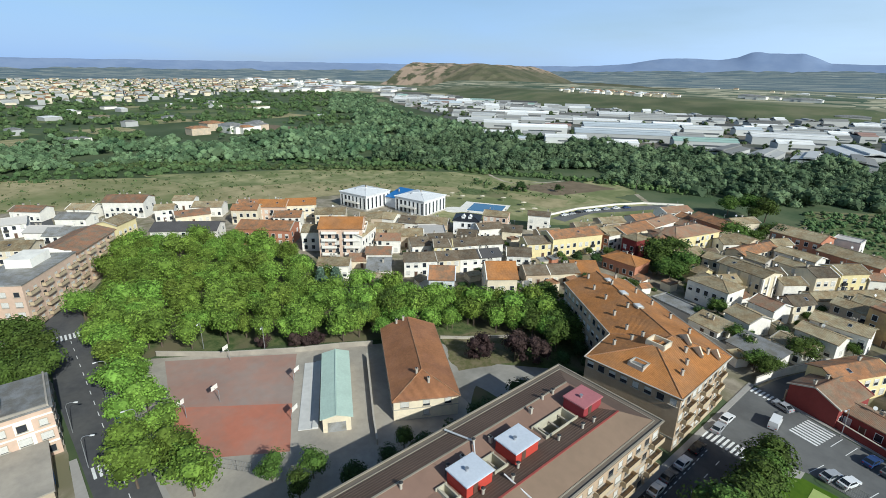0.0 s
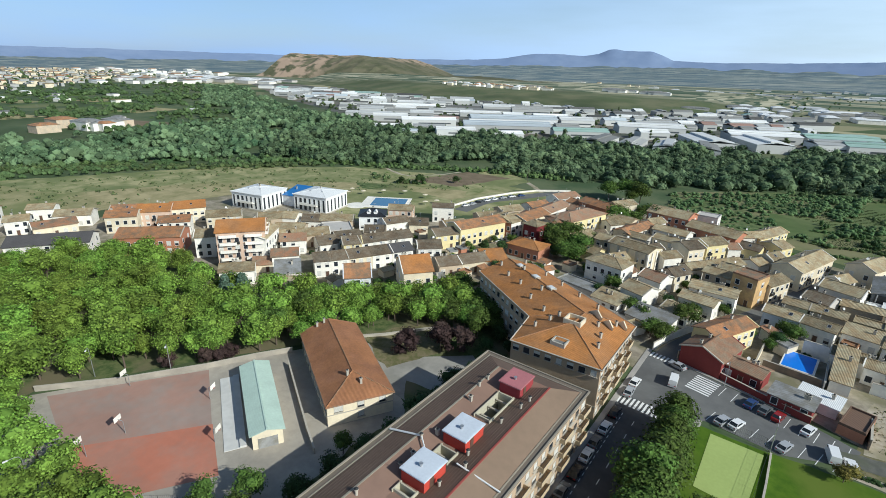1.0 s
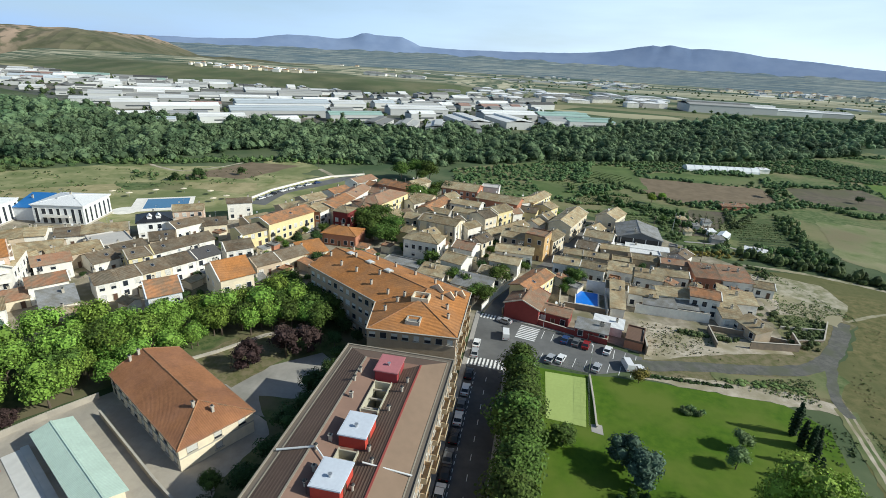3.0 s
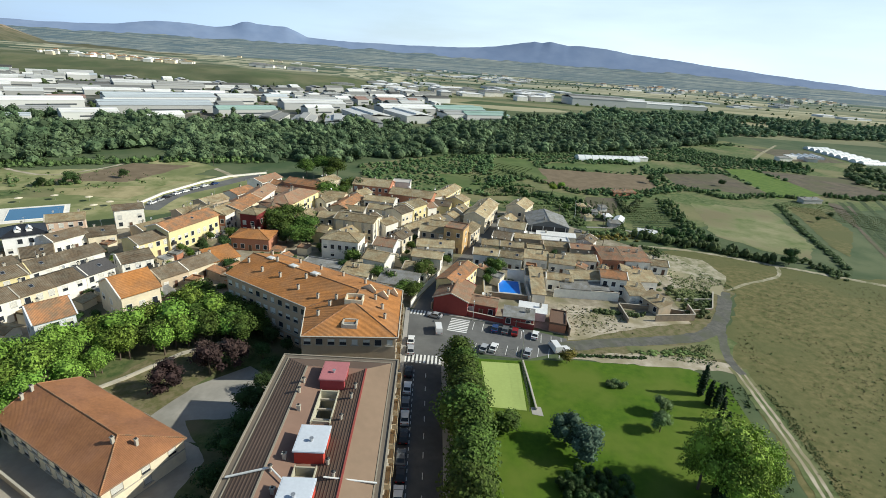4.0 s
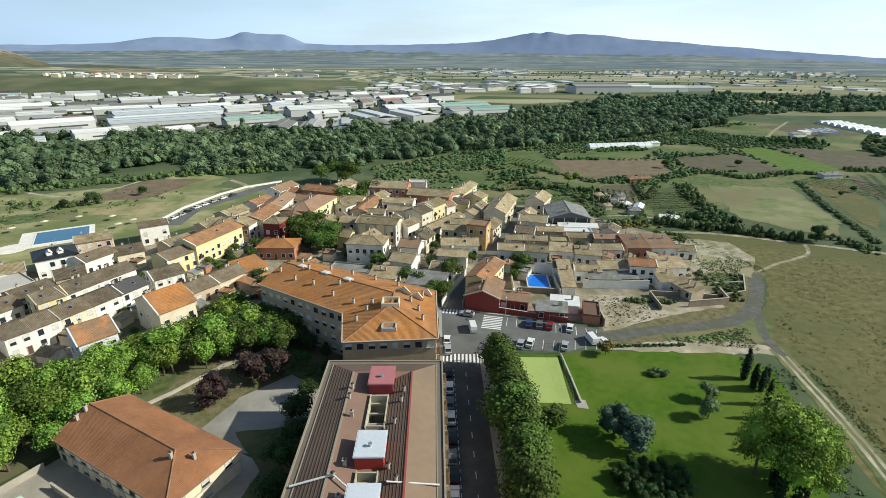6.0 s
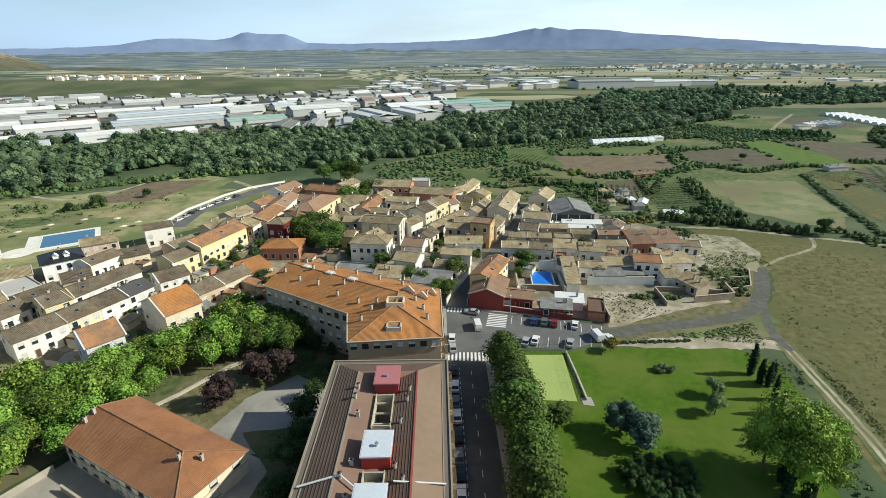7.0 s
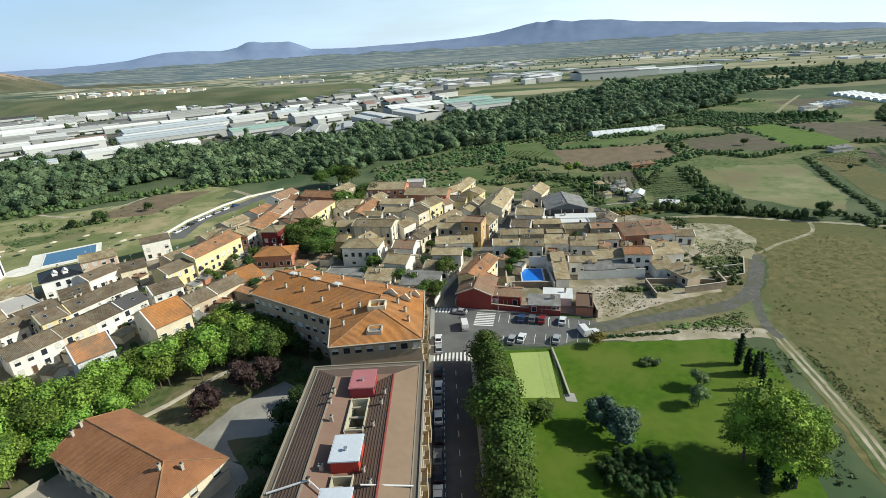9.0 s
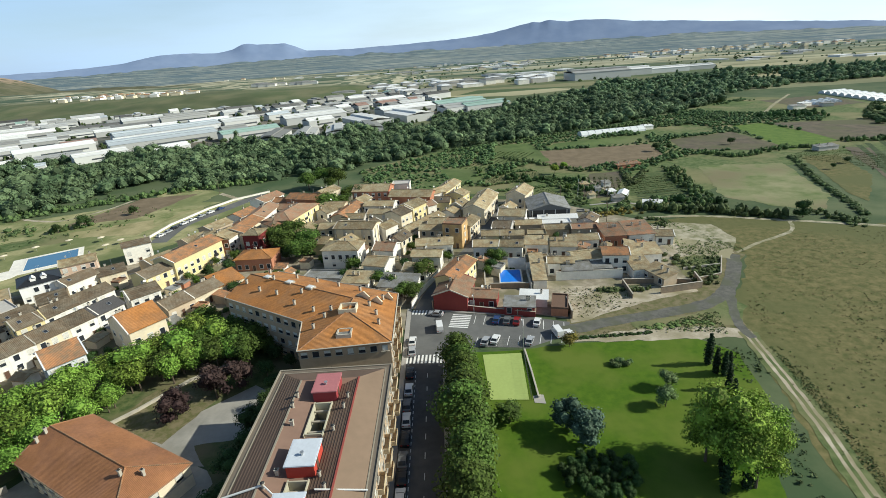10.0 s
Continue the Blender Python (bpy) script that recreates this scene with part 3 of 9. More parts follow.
tagged(link("ground", ground_sheet().data("ground", "plain")), "flat open country with scrub, dry grass and fields", "ground", kind="structure")


def ridge(name, radius, depth, crests, mat, label, rough, step=0.25):
    """A far range all round: a belt of slopes whose crest follows (azimuth clockwise from +y, height) pairs."""
    me = Mesh()
    cols, rows = int(360 / step) + 1, 18
    az0, hs = [p[0] for p in crests], [p[1] for p in crests]
    for i in range(cols):
        az = -180 + i * step
        crest = float(np.interp(az, az0, hs))
        broad = sum(float(np.interp(az + q, az0, hs)) for q in (-4, -3, -2, -1, 0, 1, 2, 3, 4)) / 9
        for j in range(rows):
            k = j / (rows - 1)
            r = radius - depth * (1 - k)
            wx, wy = r * math.sin(radians(az)), r * math.cos(radians(az))
            spur = noise.fractal((wx * 0.0045, wy * 0.0045, radius), 1.0, 2.0, 5)
            z = (max(broad, 1) * k ** 1.15 + (crest - broad) * k ** 5) * (1 + 0.03 * (1 - k) * spur) + rough * k ** 1.2 * (0.5 * spur + 0.35 * noise.fractal((wx * 0.014, wy * 0.014, 7), 1.0, 2.0, 4))
            me.v.append((wx, wy, z if j else -1.0))
    for i in range(cols - 1):
        for j in range(rows - 1):
            a = i * rows + j
            me.f.append((a, a + rows, a + rows + 1, a + 1))
            me.m.append(0)
    ob = link(name, me.data(name, mat))
    ob.data.polygons.foreach_set("use_smooth", [True] * len(ob.data.polygons))
    return tagged(ob, label, "backdrop", kind="structure")


# aerial haze is put into these base colours: bluish hills, paler blue range
M["hazy"] = strips(two_tone("far hills, blue haze in the colour", (0.12, 0.16, 0.22), (0.15, 0.19, 0.245), 0.004, bump=0), (0.004, 0.011, 1), 12, ((0.09, 0.135, 0.165), (0.105, 0.15, 0.175), (0.125, 0.17, 0.185), (0.19, 0.22, 0.205), (0.36, 0.37, 0.33)), -5000, -4900)
M["hazy_far"] = two_tone("far mountains, blue haze in the colour", (0.188, 0.252, 0.388), (0.222, 0.286, 0.42), 0.004, bump=0)
ridge("mountain_range", 4700, 500, [(-180, 120), (-100, 100), (-80, 112), (-66, 118), (-50, 118), (-46, 122), (-40, 118), (-36, 122), (-31, 142), (-29, 170), (-27.5, 192), (-25.5, 194), (-22.5, 180), (-21, 198), (-20, 234), (-19.4, 242), (-18.4, 230), (-15.8, 226), (-14.9, 200), (-13.8, 158), (-9, 152), (-5, 158), (2, 172), (6, 204), (9, 250), (10, 262), (10.8, 256), (11.6, 270), (12.6, 258), (13.6, 246), (15.2, 252), (17.2, 240), (20, 212), (24, 188), (28, 158), (34, 118), (40, 80), (60, 50), (180, 120)], "hazy_far", "far mountain range on the horizon, blue haze in its colour", 7)
ridge("foothills", 4200, 1000, [(-180, 40), (-90, 45), (-60, 60), (-40, 72), (-30, 84), (-20, 96), (-12, 104), (-8, 100), (0, 92), (8, 92), (16, 92), (25, 88), (34, 64), (42, 48), (60, 40), (180, 40)], "hazy", "foothills with far fields under the mountains, haze in their colour", 22)


def mesa():
    """The flat-topped hill with a bare cliff at one end."""
    me = Mesh()
    cols, rows = 60, 16
    a, b = Vector((-2180, 1420)), Vector((-800, 1950))
    u = (b - a).normalized()
    v = Vector((-u.y, u.x))
    for i in range(cols):
        for j in range(rows):
            s, k = i / (cols - 1), j / (rows - 1)
            p = a + (b - a) * s + v * (k * 900)
            top = float(np.interp(s, (0, 0.31, 0.39, 0.49, 1), (104, 100, 72, 16, -6)))
            rise = min(1, k / 0.24) ** 0.7 * min(1, (s + 0.01) / 0.04)
            z = top * rise + (9 * noise.fractal((p.x * 0.006, p.y * 0.006, 0), 1.0, 2.0, 5) if 0 < k else 0)
            if s < 0.4 and 0 < k < 0.3:
                z += 8 * noise.fractal((p.x * 0.03, p.y * 0.03, 4), 1.0, 2.0, 4)
            me.v.append((p.x, p.y, z if 0 < j and 0 < i < cols - 1 else -2))
    for i in range(cols - 1):
        for j in range(rows - 1):
            q = i * rows + j
            me.f.append((q, q + rows, q + rows + 1, q + 1))
            me.m.append(0)
    return me


def mesa_material():
    m = two_tone("mesa scrub", (0.085, 0.09, 0.05), (0.14, 0.13, 0.082), 0.012, bump=0)
    n, l = m.node_tree.nodes, m.node_tree.links
    p = n["Principled BSDF"]
    base = p.inputs["Base Color"].links[0].from_socket
    co, no, r, mix = n.new("ShaderNodeTexCoord"), n.new("ShaderNodeTexNoise"), n.new("ShaderNodeValToRGB"), n.new("ShaderNodeMix")
    no.inputs["Scale"].default_value, no.inputs["Detail"].default_value = 0.02, 6
    xyz, mr = n.new("ShaderNodeSeparateXYZ"), n.new("ShaderNodeMapRange")
    l.new(co.outputs["Object"], xyz.inputs[0])
    l.new(co.outputs["Object"], no.inputs["Vector"])
    mr.inputs["From Min"].default_value, mr.inputs["From Max"].default_value = -1830, -1960
    l.new(xyz.outputs["X"], mr.inputs["Value"])
    mul = n.new("ShaderNodeMath")
    mul.operation = "MULTIPLY"
    l.new(no.outputs["Fac"], r.inputs["Fac"])
    r.color_ramp.elements[0].position, r.color_ramp.elements[1].position = 0.43, 0.54
    l.new(r.outputs["Color"], mul.inputs[0])
    l.new(mr.outputs["Result"], mul.inputs[1])
    mix.data_type = "RGBA"
    l.new(mul.outputs[0], mix.inputs["Factor"])
    l.new(base, mix.inputs["A"])
    mix.inputs["B"].default_value = (0.37, 0.275, 0.20, 1)
    l.new(mix.outputs["Result"], p.inputs["Base Color"])
    return m


M["mesa"] = mesa_material()
hill = link("hill", mesa().data("hill", "mesa"))
tagged(hill, "flat-topped hill with bare ochre cliffs and scrub", "hill", kind="structure")

def terrace_height(x, y):
    """Height of the long olive terrace behind the works halls, over a place."""
    foot = float(np.interp(x, (-1700, -900, -560, -250, -40), (1280, 880, 870, 930, 1100)))
    top = float(np.interp(x, (-1700, -1000, -500, -250, -40), (30, 20, 18, 13, 0)))
    k = max(0.0, min(1.0, (y - foot) / 260))
    back = max(0.0, min(1.0, (2300 - y) / 500))
    return top * (k * k * (3 - 2 * k)) * back


def terrace():
    me = Mesh()
    cols, rows = 64, 40
    for i in range(cols):
        for j in range(rows):
            x, y = -1700 + 1660 * i / (cols - 1), 830 + 1470 * (j / (rows - 1)) ** 1.5
            z = terrace_height(x, y)
            z += (min(z, 8) / 8) * (3.0 * noise.fractal((x * 0.008, y * 0.008, 2), 1.0, 2.0, 5) + 1.0) - 0.6
            me.v.append((x, y, z))
    for i in range(cols - 1):
        for j in range(rows - 1):
            q = i * rows + j
            me.f.append((q, q + rows, q + rows + 1, q + 1))
            me.m.append(0)
    return me


M["terrace"] = strips(two_tone("olive scrub slope", (0.095, 0.12, 0.055), (0.165, 0.165, 0.09), 0.012, detail=10, third=(0.062, 0.08, 0.038), third_scale=0.004, bump=0), (0.004, 0.010, 1), 20, ((0.05, 0.085, 0.05), (0.10, 0.13, 0.08), (0.19, 0.20, 0.13), (0.32, 0.30, 0.20), (0.48, 0.45, 0.32)), 1190, 1320)
slope = link("terrace", terrace().data("terrace", "terrace"))
slope.data.polygons.foreach_set("use_smooth", [True] * len(slope.data.polygons))
tagged(slope, "long olive scrub terrace behind the industrial halls", "hill", kind="structure")

# ---- streets, yards and fields ----
sheet("dry_field", [(59, 100), (61, 112), (80, 138), (87, 151), (113, 166), (180, 172), (230, 150), (200, -60), (40, -60), (48, 60)], 0.02, "dry", "dry grassland beside the park", "field")
sheet("waste_ground", [(14, 104), (60, 101), (62, 118), (88, 152), (74, 190), (60, 175), (66, 140), (60, 128), (20, 125)], 0.02, "shade_earth", "weedy waste ground beside the dirt road", "ground")
sheet("bare_plot", [(17.5, 110), (40, 119), (58, 124), (58, 128), (40, 130), (19, 133)], 0.05, "earth", "bare pale earth plot", "ground")
sheet("bare_plot", [(62, 150), (83, 150), (84, 160), (78, 182), (66, 184), (63, 165)], 0.05, "earth", "bare pale earth by the last houses", "ground")
sheet("bare_strip", [(15, 101), (58, 98.5), (60, 101.5), (52, 105), (36, 105.5), (17, 103.5)], 0.05, "earth", "bare earth strip along the lawn", "ground")
sheet("olive_meadow", [(62, 186), (90, 190), (118, 178), (138, 168), (180, 170), (98, 112), (88, 143), (84, 152), (78, 184)], 0.035, "dry", "olive dry meadow below the farm road", "field")
sheet("lawn", [(-16, -50), (-16, 99), (1, 99), (15, 100.5), (46, 99.3), (52, 92), (49, 76), (38, 55), (30, 20), (28, -50)], 0.06, "lawn", "green mown park lawn", "lawn")
sheet("school_yard", [(-128, 15), (-98.5, 64), (-90, 79), (-60, 64), (-52, 60), (-52, 5), (-118, 9)], 0.04, "concrete", "pale concrete school yard", "yard")
sheet("sports_court", [(-124, 18.5), (-107, 45.5), (-85, 34), (-103, 15)], 0.06, "court_dark", "faded maroon sports court", "court")
sheet("sports_court_end", [(-103, 15.5), (-88.5, 36), (-75, 29.5), (-86, 12)], 0.075, "court_red", "red painted end of the sports court", "court")
sheet("plaza", [(-88, 78), (-72, 67), (-60, 66), (-52, 64), (-52, 84), (-62, 91), (-74, 80)], 0.06, "pavement_grey", "grey concrete school forecourt", "yard")
sheet("shady_garden", [(-68, 72), (-60, 62), (-62, 52), (-60, 8), (-50, 8), (-50, 72), (-56, 74)], 0.07, "shade_grass", "shady grass and shrubs beside the long building", "ground")
sheet("school_lawn", [(-88.8, 79.7), (-80.7, 74.2), (-74.8, 72.8), (-68.7, 88.7), (-75.6, 95.3), (-81.9, 95.6), (-87.4, 88.3)], 0.08, "shade_earth", "rough brown grass between the school and the park path", "lawn")
sheet("park_ground", [(-128, 5), (-168, 6), (-224, 26), (-205, 62), (-172, 78), (-140, 74), (-118, 86), (-100, 100), (-84, 120), (-50, 112), (-50, 84), (-62, 91), (-74, 79), (-90, 80), (-110, 50), (-128, 18)], 0.03, "shade_grass", "grass and earth under the park trees", "ground")
sheet("pool_lawn", [(-216, 176), (-206, 168), (-170, 160), (-156, 172), (-156, 198), (-166, 210), (-186, 212), (-208, 200)], 0.045, "poolgrass", "green lawn round the public pool", "lawn")
sheet("village_ground", [(-26.8, 124), (10, 116), (18, 112.5), (20, 131), (60, 129), (66, 190), (34, 226), (0, 238), (-20, 256), (-112, 264), (-126, 200), (-152, 160), (-176, 170), (-250, 165), (-262, 100), (-250, 30), (-214, 34), (-200, 64), (-172, 80), (-140, 76), (-118, 88), (-98, 104), (-84, 122), (-66, 132), (-50, 124), (-28, 112)], 0.03, "village_floor", "packed earth and paving between the village houses", "ground")
sheet("town_ground", [(-215, 28), (-260, 60), (-330, 20), (-330, -60), (-86, -60), (-86, -3), (-160, -4)], 0.03, "village_floor", "paving between the town houses", "ground")
sheet("green_scrub", [(-70, 326), (-15, 376), (55, 403), (110, 428), (215, 498), (330, 600), (420, 500), (300, 300), (170, 262), (66, 196), (36, 228), (-20, 258), (-60, 262)], 0.02, "scrub", "green scrub and garden land before the woods", "ground")
sheet("street", [(-26.8, -60), (-26.8, 122), (-17.6, 122), (-17.6, -60)], 0.03, "asphalt", "dark asphalt street with parked cars", "road")
sheet("junction", [(-26.8, 100), (-26.8, 123), (-20, 121.5), (8, 114.6), (17, 111), (15, 104.5), (4, 99.8), (-9, 101.5), (-17.6, 99)], 0.034, "asphalt_old", "grey asphalt junction and car park", "road")
ribbon("village_street", [(-23.5, 121), (-21, 132), (-14, 150), (-9, 163), (-6, 170), (4.7, 199.6), (11.6, 220)], 5.0, 0.036, "asphalt_old", "narrow grey village street", "road")
sheet("weedy_patch", [(33, 109.5), (46, 110), (57, 113.5), (64, 119), (66, 114), (60, 104.6), (47, 105), (33, 105.4)], 0.055, "scrub", "green weeds between the gravel roads", "ground")
sheet("kitchen_garden", [(59, 131), (70, 134), (77, 147), (72, 151), (60, 147)], 0.065, "scrub", "green kitchen gardens beside the last houses", "ground")
ribbon("village_street", [(-44, 174), (-41, 178), (-36, 184), (-22, 205), (-16, 212)], 4.5, 0.036, "asphalt_old", "narrow grey street between the old houses", "road")
ribbon("dirt_road", [(14, 106.5), (28, 110), (42, 112.5), (56, 116), (66, 123.5), (75, 136), (82, 149)], 4.4, 0.06, "gravel", "grey gravel road curving past the houses", "road")
ribbon("dirt_road", [(69, 127), (63, 115), (59, 104), (59, 98)], 2.4, 0.065, "gravel", "grey gravel branch of the road", "road")
ribbon("track_verge", [(59, 101), (56, 80), (53.6, 66), (49, 45), (45, 20), (40, -40)], 4.6, 0.05, "scrub", "dark grassy verge of the track", "track")
for side in (-0.75, 0.75):
    ribbon("wheel_rut", [(59 + side, 101), (56 + side, 80), (53.6 + side, 66), (49 + side, 45), (45 + side, 20), (40 + side, -40)], 0.75, 0.06, "earth", "pale earth wheel rut of the track", "track")
ribbon("track", [(84, 150), (95, 157), (113, 166.5), (120, 178)], 1.4, 0.06, "earth_weedy", "pale earth footpath", "track")
ribbon("field_road", [(66, 192), (90, 190), (118, 179), (150, 165), (230, 130)], 2.4, 0.06, "earth_weedy", "pale farm road", "track")
ribbon("side_street", [(-300, 2), (-152, 1.2), (-124, 1.2), (-95, 3), (-75, 4), (-27, 4)], 9.0, 0.032, "asphalt", "asphalt street beside the park", "road")
ribbon("upper_road", [(-143, 200), (-143.5, 225), (-134, 246), (-127, 262), (-118, 275)], 8.0, 0.05, "asphalt_old", "grey asphalt road with a white roadside wall", "road")
ribbon("farm_track", [(-130, 266), (-150, 285), (-172, 302)], 3.0, 0.05, "earth", "pale farm track to the woods", "track")
sheet("dry_grass", [(-216, 160), (-150, 150), (-140, 190), (-118, 215), (-108, 262), (-134, 268), (-152, 246), (-160, 214), (-200, 216), (-222, 190)], 0.036, "straw_weedy", "dry weedy grass round the public pool", "field")
sheet("green_patch", [(-272, 262), (-212, 246), (-190, 210), (-214, 200), (-262, 226)], 0.058, "scrub", "green weedy strip in the meadow", "field")
ribbon("field_path", [(-262, 262), (-222, 246), (-206, 262), (-198, 288)], 2.0, 0.075, "earth", "pale path across the meadow", "track")
sheet("straw_field", [(-330, -40), (-420, -30), (-345, 105), (-318, 172), (-262, 232), (-190, 268), (-145, 262), (-150, 215), (-200, 205), (-250, 165), (-262, 100), (-290, 40)], 0.03, "straw", "straw-coloured dry meadow", "field")
sheet("ploughed_field", [(55, 350), (133, 350), (126, 304), (69, 287), (48, 307)], 0.06, "plough", "reddish-brown ploughed field", "field")
sheet("pasture", [(70, 376), (145, 390), (138, 359), (60, 354)], 0.06, "pasture", "green grass strip below the greenhouse", "field")
sheet("ploughed_field", [(152, 360), (206, 376), (205, 317), (190, 306), (145, 324)], 0.06, "plough_dark", "dark ploughed field", "field")
sheet("crop_field", [(220, 402), (247, 406), (251, 322), (202, 302)], 0.06, "greenfield", "bright green crop field", "field")
sheet("ploughed_field", [(252, 405), (327, 390), (274, 323), (250, 320)], 0.06, "plough_dark", "dark brown ploughed field", "field")
sheet("garden_plots", [(98, 268), (114, 272), (108, 243), (99, 224), (74, 225), (81, 248)], 0.06, "orchard", "dark green vegetable plots", "field")
sheet("dry_meadow", [(132, 276), (177, 270), (157, 207), (139, 186), (127, 196), (113, 214)], 0.06, "meadow_patchy", "dry pale meadow with weeds", "field")
sheet("dry_meadow", [(195, 282), (215, 281), (198, 234), (165, 195), (166, 207)], 0.06, "dry", "olive dry meadow", "field")
sheet("garden_plots", [(69, 274), (91, 276), (66, 225), (50, 226)], 0.06, "plough_dark", "dug brown garden plots", "field")
sheet("ploughed_field", [(233, 300), (247, 291), (206, 243)], 0.06, "plough_dark", "dark ploughed strips", "field")
sheet("bare_slope", [(73, 186), (90, 179), (91, 163), (79, 145), (66, 152)], 0.06, "earth_weedy", "bare pale slope with weeds", "field")
sheet("meadow", [(17, 309), (55, 314), (54, 385), (28, 386)], 0.06, "pasture", "green meadow below the woods", "field")
sheet("pasture", [(-19, 310), (14, 316), (13, 281), (-8, 266)], 0.06, "pasture", "green pasture behind the village", "field")
sheet("pasture", [(-190, 290), (-184, 310), (-149, 288), (-159, 226)], 0.06, "straw_weedy", "pale mown field by the upper road", "field")
sheet("river_meadow", [(-380, 60), (-330, 172), (-268, 238), (-190, 272), (-140, 265), (-165, 238), (-220, 214), (-285, 160), (-318, 80)], 0.05, "straw_weedy", "green and straw-coloured meadow before the woods", "field")
sheet("ploughed_field", [(-210, 236), (-196, 284), (-164, 288), (-176, 242)], 0.06, "plough", "brown field by the woods", "field")
# ---- dark cultivated strips beyond the dry meadow ----
ribbon("cultivated_strip", [(238, 299), (178, 186)], 2.0, 0.07, "plough_dark", "dark green cultivated strip", "field")
ribbon("cultivated_strip", [(253, 306), (197, 206)], 3.2, 0.07, "strip_green", "dark green cultivated strip", "field")
ribbon("cultivated_strip", [(266, 312), (222, 232)], 3.2, 0.07, "strip_green", "dark green cultivated strip", "field")
ribbon("cultivated_strip", [(281, 317), (248, 261)], 3.2, 0.07, "strip_green", "dark green cultivated strip", "field")
ribbon("cultivated_strip", [(245, 303), (187, 195)], 3.2, 0.07, "strip_green", "dark green cultivated strip", "field")


# ---- houses ----
def window_data(w, h, shutter=0.0, border=0.1, frame_mat="frame"):
    """One piece: a proud frame, a recessed pane and, over its upper share, a roller shutter."""
    me = Mesh()
    ring = lambda k, y: [(-w / 2 - k, y, -k), (w / 2 + k, y, -k), (w / 2 + k, y, h + k), (-w / 2 - k, y, h + k)]
    rows = ring(border, 0.02) + ring(border, -0.07) + ring(0, -0.07) + ring(0, -0.015)
    me.v.extend(rows)
    for a in (0, 4, 8):
        for i in range(4):
            j = (i + 1) % 4
            me.f.append((a + i, a + j, a + 4 + j, a + 4 + i))
            me.m.append(0)
    if shutter:
        n = len(me.v)
        z = h * (1 - shutter)
        me.v.extend([(-w / 2, -0.015, z), (w / 2, -0.015, z)])
        me.f.extend([(12, 13, n + 1, n), (n, n + 1, 14, 15)])
        me.m.extend([1, 2])
    else:
        me.f.append((12, 13, 14, 15))
        me.m.append(1)
    return me.data("window", [frame_mat, "glass", "shutter"])


WINDOWS = [window_data(1.25, 1.6), window_data(1.25, 1.6, 0.5), window_data(1.25, 1.6, 0.95)]
DOOR = Mesh().box(0, -0.03, 0, 1.0, 0.08, 2.1, slot=0).box(-0.56, -0.05, 0, 0.12, 0.14, 2.2, slot=1).box(0.56, -0.05, 0, 0.12, 0.14, 2.2, slot=1).data("door", ["door", "stone"])
CHIMNEY = Mesh().box(0, 0, -0.6, 0.6, 0.5, 1.7, slot=0).box(0, 0, 1.1, 0.8, 0.7, 0.12, slot=0).box(0, 0, 1.22, 0.35, 0.3, 0.25, slot=1).data("chimney", ["stone", "iron"])

AERIAL = Mesh().tube((0, 0, 0), (0, 0, 2.6), 0.035, sides=5).tube((-0.6, 0, 2.4), (0.6, 0, 2.4), 0.025, sides=4).tube((-0.4, 0.25, 2.4), (-0.4, -0.25, 2.4), 0.02, sides=4).tube((0.3, 0.3, 2.4), (0.3, -0.3, 2.4), 0.02, sides=4).data("aerial", "galvanised")


BALCONETTE = Mesh().box(0, -0.32, -0.12, 1.7, 0.62, 0.12, slot=0).box(0, -0.6, 0.0, 1.7, 0.04, 0.95, slot=1).box(-0.83, -0.32, 0.0, 0.04, 0.6, 0.95, slot=1).box(0.83, -0.32, 0.0, 0.04, 0.6, 0.95, slot=1).data("balcony", ["stone", "iron"])
DISH = Mesh().tube((0, 0, -0.3), (0, 0, 0.7), 0.03, sides=5, slot=1).tube((0, 0, 0.8), (0.05, -0.09, 0.84), 0.12, 0.42, sides=12, slot=0).data("satellite_dish", ["frame", "iron"])
ROOF_LIGHT = Mesh().box(0, 0, -0.05, 0.95, 1.25, 0.13, slot=0).box(0, 0, 0.08, 0.75, 1.05, 0.02, slot=1).data("roof_window", ["galvanised", "glass"])


def gable_roof(me, w, d, h, rise, over=0.45, thick=0.22):
    x, y = w / 2 + over, d / 2 + over
    low = h - rise * over / (d / 2)
    me.slab([(-x, -y, low + thick), (x, -y, low + thick), (x, 0, h + rise + thick), (-x, 0, h + rise + thick)], thick)
    me.slab([(-x, 0.002, h + rise + thick), (x, 0.002, h + rise + thick), (x, y, low + thick), (-x, y, low + thick)], thick)
    me.box(0, 0, h + rise + thick - 0.06, 2 * x, 0.34, 0.16)


def gable_roof_cover(w, d, h, rise):
    """A plain pitched tent of film, open below."""
    me = Mesh()
    for sy in (-1, 1):
        me.slab([(-w / 2, sy * d / 2, h), (w / 2, sy * d / 2, h), (w / 2, 0, h + rise), (-w / 2, 0, h + rise)][::-sy], 0.04)
        me.slab([(-w / 2, sy * d / 2, 0), (w / 2, sy * d / 2, 0), (w / 2, sy * (d / 2 - 0.02), h - 0.02), (-w / 2, sy * (d / 2 - 0.02), h - 0.02)][::-sy], 0.03)
    return me


